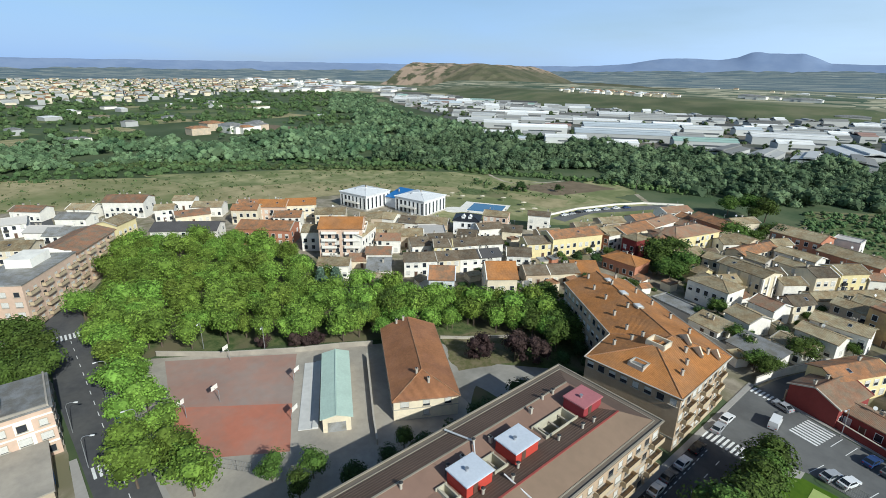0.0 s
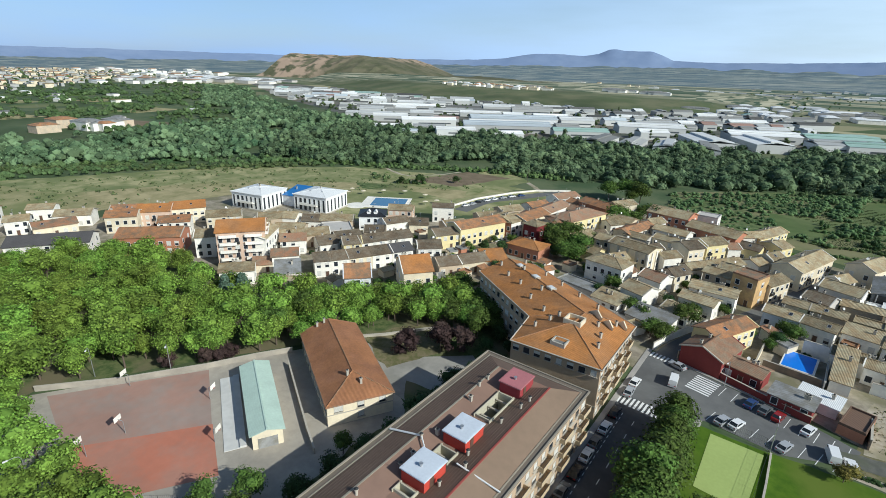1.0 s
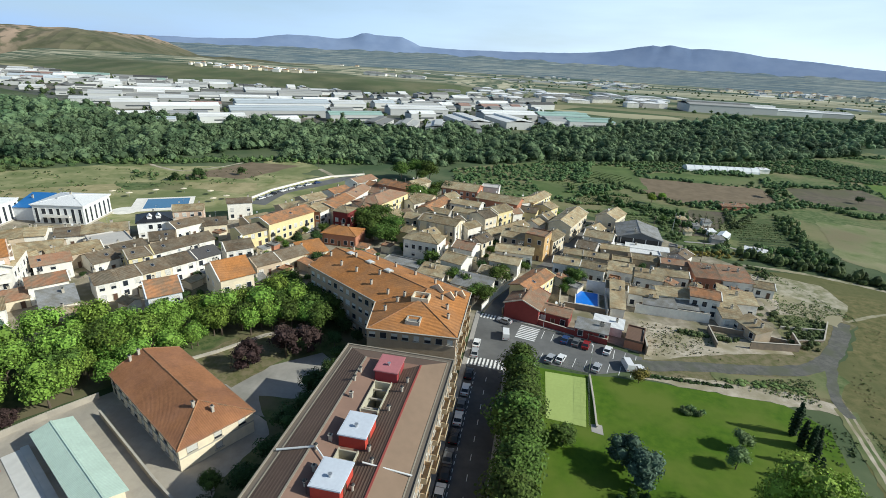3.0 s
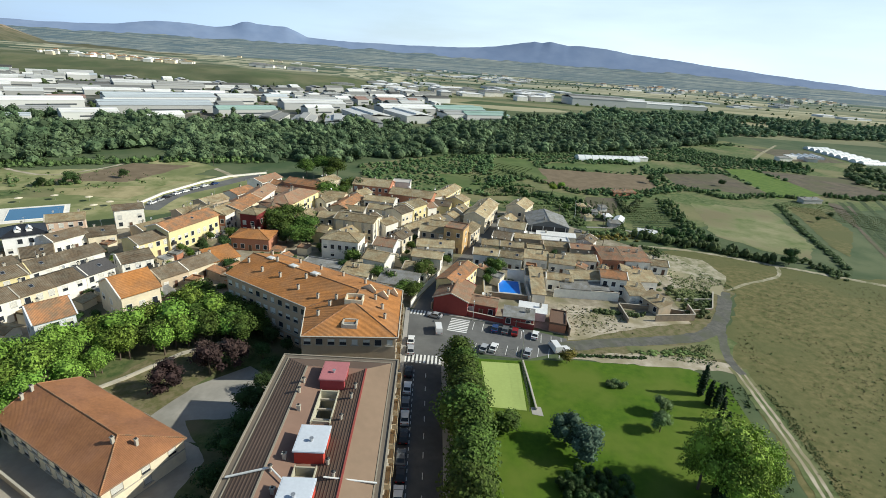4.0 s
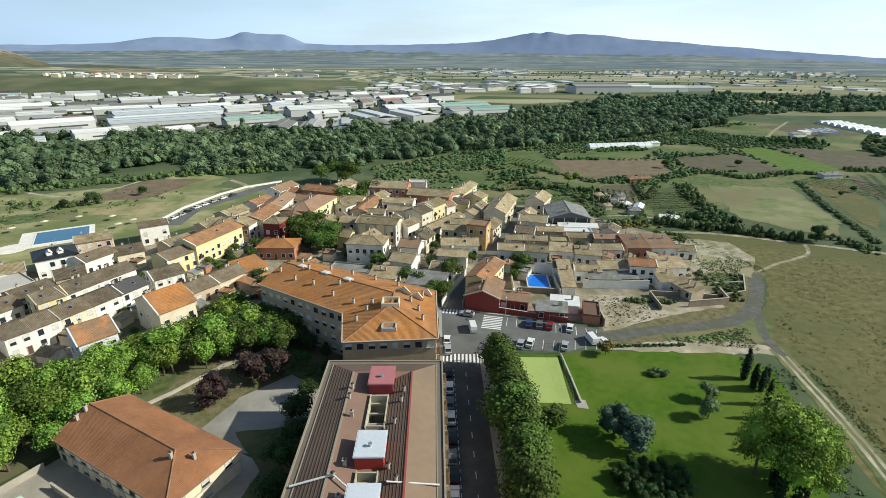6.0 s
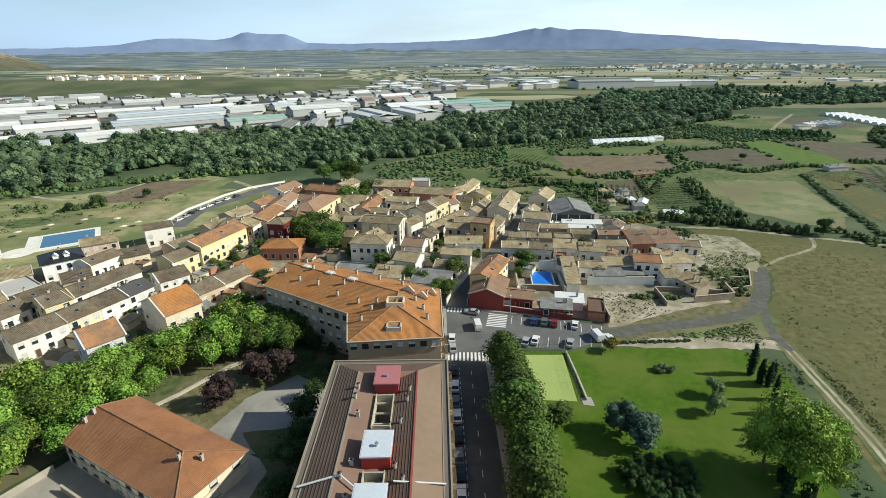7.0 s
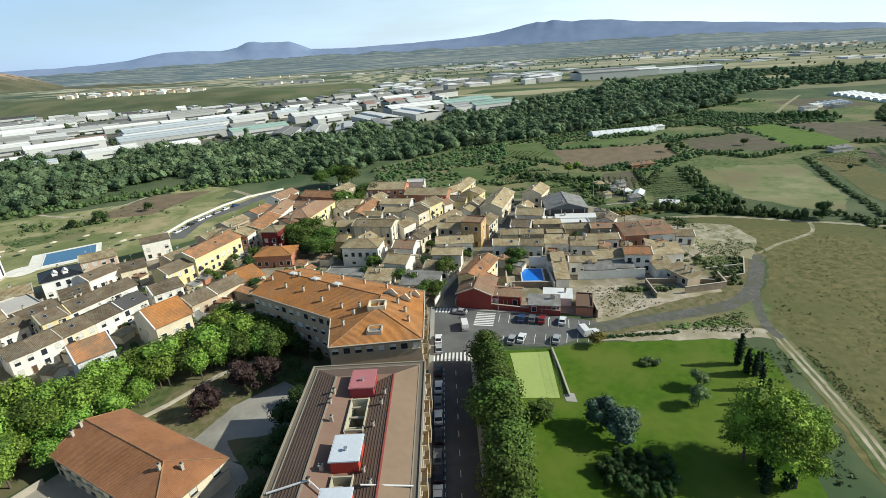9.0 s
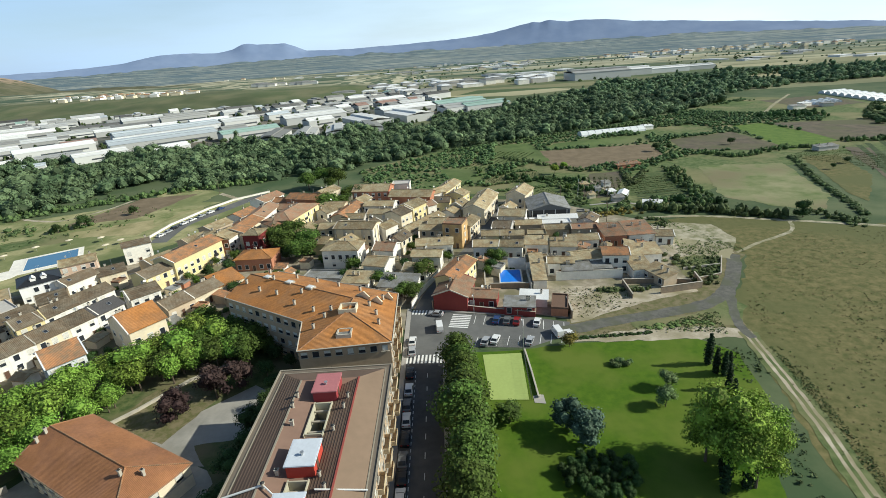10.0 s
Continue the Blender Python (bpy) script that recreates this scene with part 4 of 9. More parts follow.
def hip_roof(me, w, d, h, rise, over=0.5, thick=0.2):
    x, y = w / 2 + over, d / 2 + over
    r = max(w - d, 0) / 2
    a, b, c, e = (-x, -y, h), (x, -y, h), (x, y, h), (-x, y, h)
    up = lambda p: (p[0], p[1], p[2] + thick)
    p, q = (-r, 0, h + rise + thick), (r, 0, h + rise + thick)
    me.poly((e, c, b, a))
    for s, t in ((a, b), (b, c), (c, e), (e, a)):
        me.poly((s, t, up(t), up(s)))
    me.poly((up(a), up(b), q, p)).poly((up(c), up(e), p, q)).poly((up(b), up(c), q)).poly((up(e), up(a), p))
    for s, t in ((a, p), (b, q), (c, q), (e, p)):
        me.tube(up(s), t, 0.12, sides=5)
    if r > 0.1:
        me.tube(p, q, 0.12, sides=5)


WALL_WORDS = dict(ochre="ochre-plastered", white="whitewashed", cream="cream-plastered", yellow="yellow-plastered", tan="tan masonry", grey="grey-plastered", bluewhite="pale blue-grey", brick="orange brick", maroon="maroon", red="dark red", apart="pale brick", villa="white modern", hangar="dark sheet-metal")
ROOF_WORDS = dict(darkbrown="a dark brown weathered tile roof", brown="a weathered brown tile roof", terracotta="a terracotta tile roof", orange="an orange tile roof", redtile="a rusty red tile roof", dark="a dark grey roof", black="a black slate roof", greyroof="a grey sheet roof", whiteroof="a white roof", maroonroof="a maroon tile roof", grey="a flat grey roof", wood="a brown board roof", blueroof="a blue sheet roof")


HOUSES = []


def house(x, y, rot, w, d, h, roof, wall, tiles, windows=True, rise=None, seed=None, name="house", z=0.0):
    """A village house: walls, pitched or flat roof, doors, windows and a chimney; its front eave is the local -y side."""
    rng = random.Random(int(x * 13 + y * 7) if seed is None else seed)
    low = "low" if h < 4.6 else "tall" if h > 7.2 else "two-storey"
    ob = thing(name, pose(x, y, z, 0, 0, rot), f"{low} {WALL_WORDS[wall]} {name} with {ROOF_WORDS[tiles]}", name, "village houses")
    HOUSES.append((x, y, rot, w, d))
    rise = d * 0.17 if rise is None else rise
    me = Mesh().box(0, 0, -0.3, w, d, h + 0.3)
    if roof == "gable":
        for sx in (-1, 1):
            pts = [(sx * w / 2, -d / 2, h), (sx * w / 2, d / 2, h), (sx * w / 2, 0, h + rise)]
            me.poly(pts if sx > 0 else pts[::-1])
    elif roof == "shed":
        me.poly([(-w / 2, d / 2, h), (-w / 2, -d / 2, h), (-w / 2, d / 2, h + rise * 1.3)]).poly([(w / 2, -d / 2, h), (w / 2, d / 2, h), (w / 2, d / 2, h + rise * 1.3)])
        me.poly([(w / 2, d / 2, h), (-w / 2, d / 2, h), (-w / 2, d / 2, h + rise * 1.3), (w / 2, d / 2, h + rise * 1.3)])
    part("wall", me, wall, ob)
    me = Mesh()
    if roof == "gable":
        gable_roof(me, w, d, h, rise)
    elif roof == "hip":
        hip_roof(me, w, d, h, rise)
    elif roof == "shed":
        o = 0.35
        me.slab([(-w / 2 - o, -d / 2 - o, h + 0.12), (w / 2 + o, -d / 2 - o, h + 0.12), (w / 2 + o, d / 2 + o, h + rise * 1.3 + 0.3), (-w / 2 - o, d / 2 + o, h + rise * 1.3 + 0.3)], 0.2)
    else:
        me.box(0, 0, h, w + 0.1, d + 0.1, 0.15)
        for sx, sy, lx, ly in ((0, -1, w, 0.25), (0, 1, w, 0.25), (-1, 0, 0.25, d - 0.5), (1, 0, 0.25, d - 0.5)):
            me.box(sx * (w / 2 - 0.12), sy * (d / 2 - 0.12), h + 0.15, lx, ly, 0.4)
    part("roof", me, tiles, ob)
    if roof == "gable" and name == "house":
        more = random.Random(int(x * 31 + y * 17))
        x1, y1, up = w / 2 + 0.47, d / 2 + 0.47, 0.33
        low_z, top_z = h - rise * 0.45 / (d / 2) + up, h + rise + up
        for sx in (-1, 1):
            if more.random() < 0.4:
                strip = Mesh()
                for sy in (-1, 1):
                    quad = [(sx * x1, sy * y1, low_z), (sx * x1, 0, top_z), (sx * (x1 - 0.3), 0, top_z), (sx * (x1 - 0.3), sy * y1, low_z)]
                    strip.slab(quad if sx * sy > 0 else quad[::-1], 0.3)
                part("party_wall", strip, more.choice((wall, "white", "stone")) if wall != "hangar" else "stone", ob, "pale plastered roof verge")
        if more.random() < 0.3:
            angle = math.degrees(math.atan2(rise, d / 2))
            link("roof_window", ROOF_LIGHT, ob, pose(more.uniform(-w * 0.3, w * 0.3), -d * 0.25, h + rise * 0.5 + 0.24, angle))
        if more.random() < 0.3 and h > 3.5:
            link("satellite_dish", DISH, ob, pose(more.uniform(-w * 0.35, w * 0.35), d * 0.02, h + rise + 0.3, 0, 0, more.uniform(-40, 40) - rot))
    if windows:
        floors = max(1, int(h / 2.8))
        for side, span, off, turn in ((0, w, d / 2, 0), (1, d, w / 2, 90), (2, w, d / 2, 180), (3, d, w / 2, 270)):
            count = max(1, int(span / (2.6 if side in (0, 2) else 4.2)))
            for f in range(floors):
                for i in range(count):
                    if rng.random() < (0.08 if side == 0 else 0.3 if side == 2 else 0.35):
                        continue
                    lx = (i + 0.5) / count * span - span / 2
                    at = pose(0, 0, 0, 0, 0, turn) @ pose(lx, -off, f * 2.8 + 0.85)
                    if f == 0 and i == count // 2 and side == 0:
                        link("door", DOOR, ob, pose(0, 0, 0, 0, 0, turn) @ pose(lx, -off, 0.0))
                    else:
                        link("window", WINDOWS[rng.choice((0, 0, 1, 2))], ob, at)
                        if f and side == 0 and i % 2 == 0 and w > 8 and (int(x) + i) % 3 == 0:
                            link("balcony", BALCONETTE, ob, pose(lx, -off, f * 2.8 + 0.2), "small iron-railed balcony")
    if roof != "flat":
        for k in range(1 if w < 8 else 2):
            if rng.random() < 0.8:
                cx = rng.uniform(-w * 0.4, w * 0.4) * (0.5 if roof == "hip" else 1)
                link("chimney", CHIMNEY, ob, pose(cx, d * 0.12, h + (rise * 0.76 if roof != "shed" else rise * 0.9)))
        if rng.random() < 0.4 and h > 3.5:
            link("aerial", AERIAL, ob, pose(rng.uniform(-w * 0.2, w * 0.2), 0, h + (rise if roof != "shed" else rise * 0.7), 0, 0, rng.uniform(0, 180)))
    return ob


house(-138.1, 120.3, 55, 6.8, 9.0, 6.0, "gable", "yellow", "darkbrown")
house(-134.4, 127.0, 65, 10.1, 9.0, 6.0, "gable", "white", "darkbrown")
house(-129.7, 136.4, 62, 10.6, 9.0, 6.0, "gable", "white", "darkbrown")
house(-133.0, 101.7, 55, 5.5, 9.0, 6.0, "gable", "white", "darkbrown")
house(-130.0, 106.4, 60, 6.4, 9.0, 6.0, "gable", "white", "darkbrown")
house(-126.5, 112.6, 62, 8.2, 9.0, 6.0, "gable", "cream", "darkbrown")
house(-122.9, 119.5, 63, 7.4, 9.0, 6.0, "gable", "white", "darkbrown")
house(-119.4, 126.3, 64, 8.1, 9.0, 6.0, "gable", "white", "dark")
house(-101.2, 113.8, 53, 9.5, 13.0, 7.8, "gable", "cream", "orange", rise=3.2)
house(-109.0, 95.8, 48, 7.8, 10.0, 9.0, "gable", "bluewhite", "terracotta", rise=2.4)
house(-117.2, 83.4, 66, 3.7, 7.0, 3.5, "gable", "cream", "brown")
slate_villa = house(-157.0, 151.2, 40, 11.5, 10.5, 6.3, "hip", "villa", "black", rise=2.2)
for k in (-1.5, 1.5):
    me = Mesh().box(k, -2.9, 6.9, 1.5, 2.2, 1.1)
    me.slab([(k - 0.95, -4.15, 7.9), (k, -4.15, 8.7), (k, -1.2, 8.7), (k - 0.95, -1.2, 7.9)], 0.12).slab([(k, -4.15, 8.7), (k + 0.95, -4.15, 7.9), (k + 0.95, -1.2, 7.9), (k, -1.2, 8.7)], 0.12)
    part("dormer", me, "villa", slate_villa, "white gabled dormer")
part("balcony", Mesh().box(3.6, -6.0, 2.9, 4.0, 1.6, 0.2).box(3.6, -6.75, 3.1, 4.0, 0.1, 0.9), "villa", slate_villa, "white balcony")
house(-139.4, 180.4, 35, 9.8, 7.0, 7.4, "gable", "white", "darkbrown", rise=1.0)
house(-154.2, 167.3, 32, 11.3, 8.0, 6.2, "gable", "apart", "brown")
house(-111.5, 166.7, 69, 22.8, 10.0, 8.0, "gable", "yellow", "terracotta")
house(-118.0, 152.6, 61, 10.7, 9.0, 6.0, "gable", "yellow", "darkbrown")
house(-145.8, 153.1, 66, 10.9, 8.0, 5.0, "gable", "white", "darkbrown")
house(-138.5, 161.2, 38, 8.3, 9.0, 4.0, "gable", "cream", "darkbrown")
house(-113.1, 136.5, 45, 8.6, 9.0, 6.0, "gable", "white", "darkbrown")
house(-100.8, 131.7, 56, 8.7, 9.0, 4.0, "gable", "tan", "darkbrown")
house(-96.0, 139.5, 60, 10.2, 9.0, 4.0, "gable", "cream", "darkbrown")
house(-148.5, 127.3, 63, 10.0, 10.0, 4.0, "gable", "white", "darkbrown")
house(-159.4, 132.0, 55, 12.0, 13.0, 4.0, "flat", "white", "grey")
house(-145.7, 140.6, 40, 7.7, 9.0, 4.0, "gable", "tan", "darkbrown")
house(-149.7, 117.6, 64, 7.0, 10.0, 4.0, "gable", "white", "darkbrown")
house(-52.9, 162.8, -8, 13.2, 9.5, 7.0, "hip", "white", "brown", rise=1.5)
stone_hall = house(-50.7, 183.1, -13, 16.0, 10.0, 8.0, "gable", "cream", "brown", rise=1.2)
for k in (-4.7, -1.6, 1.6, 4.7):
    part("pilaster", Mesh().box(8.16, k, 0, 0.36, 0.8, 7.6), "white", stone_hall, "pale stone pilaster")
for k in (-7.6, -3.8, 0, 3.8, 7.6):
    part("pilaster", Mesh().box(k, -5.14, 0, 0.8, 0.32, 7.6), "stone", stone_hall, "grey stone pilaster")
house(-19.6, 162.6, -1, 13.0, 7.5, 6.5, "gable", "white", "brown", rise=1.3)
house(-11.6, 175.0, -19, 7.7, 8.0, 9.5, "flat", "ochre", "redtile")
house(-6.6, 183.8, 66, 11.3, 7.0, 6.2, "gable", "cream", "brown", rise=1.2)
house(1.3, 209.5, 71, 26.2, 9.5, 7.0, "gable", "cream", "brown", rise=2.0)
house(-25.2, 191.8, 55, 24.4, 6.5, 4.5, "gable", "white", "brown", rise=1.3)
house(-40.1, 188.0, 55, 7.8, 7.0, 5.5, "gable", "white", "brown", rise=1.2)
house(-35.5, 200.4, 56, 7.8, 9.0, 7.0, "gable", "cream", "darkbrown", rise=1.5)
house(-30.2, 211.4, 56, 10.3, 9.0, 7.0, "gable", "yellow", "brown", rise=1.5)
house(-23.1, 217.2, 38, 5.1, 7.0, 5.0, "gable", "white", "maroonroof", rise=1.2)
house(-8.5, 226.9, 62, 6.9, 9.0, 6.5, "gable", "yellow", "brown", rise=1.4)
house(-38.8, 151.0, -19, 7.9, 8.5, 5.0, "gable", "white", "brown", rise=1.6)
house(-37.3, 163.3, -15, 7.7, 8.0, 5.5, "gable", "white", "maroonroof", rise=1.5)
house(-1.0, 162.2, -7, 8.7, 6.5, 4.6, "gable", "bluewhite", "brown", rise=1.2)
house(8.2, 160.6, -13, 8.0, 6.5, 4.6, "gable", "white", "brown", rise=1.2)
house(1.9, 173.0, -6, 6.4, 6.0, 4.5, "gable", "cream", "brown", rise=1.0)
house(10.0, 172.1, -8, 8.4, 6.0, 4.5, "gable", "tan", "brown", rise=1.0)
house(7.4, 179.0, -19, 7.1, 8.0, 5.5, "gable", "grey", "darkbrown", rise=1.6)
house(13.2, 192.9, -18, 11.1, 7.0, 5.5, "gable", "white", "brown", rise=1.8)
house(17.6, 162.3, -10, 8.2, 6.0, 4.0, "shed", "white", "brown", rise=0.8)
house(26.4, 158.8, -11, 8.9, 6.0, 4.0, "shed", "white", "brown", rise=0.8)
house(19.2, 171.2, -7, 7.1, 6.0, 4.2, "flat", "cream", "brown")
house(-108.4, 184.0, 4, 13.3, 12.0, 7.0, "hip", "brick", "brown")
house(-105.4, 184.5, 81, 10.7, 10.0, 7.0, "gable", "white", "brown")
house(-101.9, 195.4, 83, 19.0, 10.0, 7.0, "gable", "cream", "terracotta")
house(-99.9, 215.2, 87, 19.7, 9.0, 7.0, "gable", "white", "maroonroof")
house(-91.9, 182.3, -9, 6.6, 8.0, 8.0, "hip", "maroon", "brown")
house(-86.0, 165.8, -1, 13.4, 9.6, 4.6, "hip", "brick", "orange")
house(-90.6, 146.5, 48, 9.1, 8.0, 3.5, "shed", "cream", "orange")
house(-82.4, 204.2, 75, 24.9, 12.0, 9.0, "hip", "yellow", "maroonroof")
house(-87.2, 194.3, 45, 8.5, 10.0, 8.0, "hip", "cream", "redtile")
house(-83.1, 236.4, -20, 21.1, 10.0, 7.0, "gable", "brick", "terracotta")
house(-107.2, 244.3, 68, 15.7, 9.0, 6.0, "gable", "white", "maroonroof")
house(-75.6, 242.7, 63, 12.7, 8.0, 8.0, "gable", "cream", "brown")
house(-50.6, 237.3, -9, 18.2, 12.0, 9.0, "gable", "brick", "brown")
house(-30.6, 227.8, -14, 20.5, 11.0, 7.5, "gable", "brick", "brown")
house(-37.4, 249.0, -2, 9.3, 7.6, 8.0, "flat", "white", "grey")
house(-59.5, 211.8, 76, 20.3, 7.6, 6.0, "gable", "cream", "terracotta")
house(-13.8, 243.2, 68, 22.2, 7.6, 6.0, "gable", "yellow", "brown")
house(-20.2, 232.9, 41, 10.8, 7.6, 6.5, "gable", "white", "brown")
house(34.5, 164.1, -2, 11.0, 6.3, 4.0, "gable", "white", "brown")
house(46.5, 167.8, 1, 8.2, 10.5, 4.2, "shed", "brick", "redtile", rise=1.0)
house(56.0, 168.0, 1, 9.6, 11.0, 4.2, "shed", "white", "redtile", rise=1.1)
house(64.4, 164.4, -10, 6.0, 6.3, 3.4, "gable", "white", "brown")
house(21.7, 143.5, -8, 8.2, 5.6, 4.5, "gable", "white", "brown")
house(30.3, 145.3, 4, 9.5, 7.0, 5.0, "gable", "white", "brown")
house(39.4, 143.4, -8, 8.1, 7.0, 6.5, "gable", "white", "terracotta")
house(50.0, 146.5, 1, 10.2, 6.3, 4.5, "shed", "white", "brown")
house(38.0, 174.4, -2, 9.8, 5.6, 4.5, "gable", "tan", "maroonroof")
house(9.4, 122.9, -12, 7.8, 4.6, 2.6, "shed", "white", "whiteroof", windows=False, name="shed", rise=0.4)
house(-13.6, 127.4, 76, 12.0, 10.0, 4.7, "gable", "red", "maroonroof", rise=2.0)
house(-5.2, 124.6, -15, 8.4, 6.0, 3.6, "gable", "red", "maroonroof")
house(-12.6, 137.2, 64, 16.0, 7.0, 6.5, "gable", "yellow", "terracotta")
house(4.6, 118.6, -11, 8.4, 5.2, 2.9, "shed", "red", "greyroof", rise=0.4, name="outhouse")
house(16.0, 118.6, -14, 4.6, 8.6, 2.3, "flat", "brick", "wood", windows=False, name="shed")
hangar = house(29.4, 202.2, 86, 18.0, 17.0, 6.0, "gable", "hangar", "greyroof", windows=False, name="barn", rise=2.4)
# no opening is cut; a dark panel stands for the shade inside
part("bay_shade", Mesh().box(-9.03, 0, 2.2, 0.1, 15.6, 3.6), "iron", hangar, "dark panel for the shade inside the barn's open front")
for k in range(4):
    part("post", Mesh().box(-9.14, -7.2 + k * 4.8, 0, 0.22, 0.3, 5.9), "galvanised", hangar, "pale steel post")
house(27.0, 187.6, -3, 17.6, 9.0, 2.9, "flat", "grey", "whiteroof", name="outhouse")
house(20.6, 221.0, 64, 14.0, 9.0, 7.2, "gable", "cream", "brown", rise=2.0)
house(-148.3, 79.1, 52, 10.5, 8.0, 5.0, "gable", "white", "brown")
house(-151.3, 90.7, 52, 6.2, 8.0, 3.0, "gable", "cream", "maroonroof")
house(-146.9, 97.0, 53, 9.1, 8.0, 5.5, "gable", "white", "redtile")
house(-134.3, 88.6, 52, 8.0, 8.0, 5.0, "shed", "white", "greyroof")
house(-126.5, 85.2, 27, 7.5, 8.0, 4.0, "gable", "tan", "brown")
balcony_flats = house(-164.0, 91.5, 53, 16.1, 14.0, 13.0, "gable", "apart", "orange")
house(-160.8, 96.4, 127, 15.0, 9.0, 10.0, "gable", "white", "brown")
house(-231.2, 78.0, 54, 11.9, 9.0, 7.0, "gable", "cream", "terracotta")
house(-230.4, 91.0, 53, 13.2, 11.0, 7.0, "gable", "apart", "orange")
house(-225.6, 102.6, 62, 14.0, 11.0, 7.0, "gable", "cream", "orange")
house(-197.7, 75.0, 47, 22.1, 12.0, 7.0, "gable", "brick", "terracotta")
house(-218.8, 49.1, 56, 25.7, 12.0, 6.0, "gable", "white", "dark")
villas = [house(-224.5, 138.6, 14, 19.0, 18.0, 8.0, "hip", "villa", "whiteroof", windows=False, rise=1.7), house(-198.4, 156.0, 14, 19.0, 18.0, 8.0, "hip", "villa", "whiteroof", windows=False, rise=1.7)]
house(-276.5, 37.2, 54, 18.6, 12.0, 8.0, "gable", "white", "redtile")
house(-238.1, 25.7, 137, 12.4, 10.0, 8.0, "gable", "yellow", "brown")
house(-257.9, 48.8, 68, 8.0, 8.0, 6.0, "gable", "white", "brown")
house(-264.4, 14.6, 53, 12.9, 9.0, 6.0, "gable", "white", "greyroof")
house(-270.0, -6.3, 82, 8.3, 10.0, 6.0, "gable", "white", "grey")
house(-252.6, 3.6, 53, 13.2, 9.0, 5.0, "gable", "white", "grey")
house(-247.6, 57.8, 80, 14.8, 9.0, 4.0, "gable", "cream", "redtile")
house(-185.6, 127.0, 34, 9.0, 9.0, 5.0, "gable", "white", "brown")
house(-175.4, 133.6, 34, 10.0, 9.0, 4.2, "gable", "white", "darkbrown")
house(-158.4, 121.0, 55, 8.6, 8.0, 5.0, "gable", "white", "brown")
house(-158.0, 108.6, 52, 9.4, 8.4, 5.6, "gable", "white", "maroonroof")


# ---- trees ----
def blob(rng, pts, centre, radii, count, size):
    """Leaf clumps strewn near the skin of an egg-shaped mass: bent little plates, turned outwards."""
    v, f = pts
    for _ in range(count):
        a, c = rng.uniform(0, 2 * math.pi), rng.uniform(-0.75, 1)
        s = math.sqrt(1 - c * c)
        d = Vector((s * math.cos(a), s * math.sin(a), c))
        k = rng.uniform(0.72, 1.08)
        p = Vector(centre) + Vector((d.x * radii[0], d.y * radii[1], d.z * radii[2])) * k
        nrm = (d + Vector((rng.uniform(-0.7, 0.7), rng.uniform(-0.7, 0.7), rng.uniform(-0.3, 0.9)))).normalized()
        u = nrm.orthogonal().normalized()
        u.rotate(Matrix.Rotation(rng.uniform(0, 6.28), 3, nrm))
        w = nrm.cross(u)
        q = size * rng.uniform(0.6, 1.3)
        n = len(v)
        v.extend((p + u * q, p + w * q * 0.7 + nrm * q * 0.3, p - u * q * 0.9, p - w * q * 0.75 + nrm * q * 0.25))
        f.extend(((n, n + 1, n + 2), (n, n + 2, n + 3)))


def core(rng, pts, centre, radii, k=0.78):
    """The shaded inside of a crown: a knobbly low ball."""
    v, f = pts
    bm = bmesh.new()
    bmesh.ops.create_icosphere(bm, subdivisions=1, radius=1)
    n = len(v)
    for q in bm.verts:
        g = k * (1 + 0.25 * noise.noise(q.co * 2.2 + Vector(centre)))
        v.append((centre[0] + q.co.x * radii[0] * g, centre[1] + q.co.y * radii[1] * g, centre[2] + q.co.z * radii[2] * g))
    f.extend(tuple(n + q.index for q in face.verts) for face in bm.faces)
    bm.free()


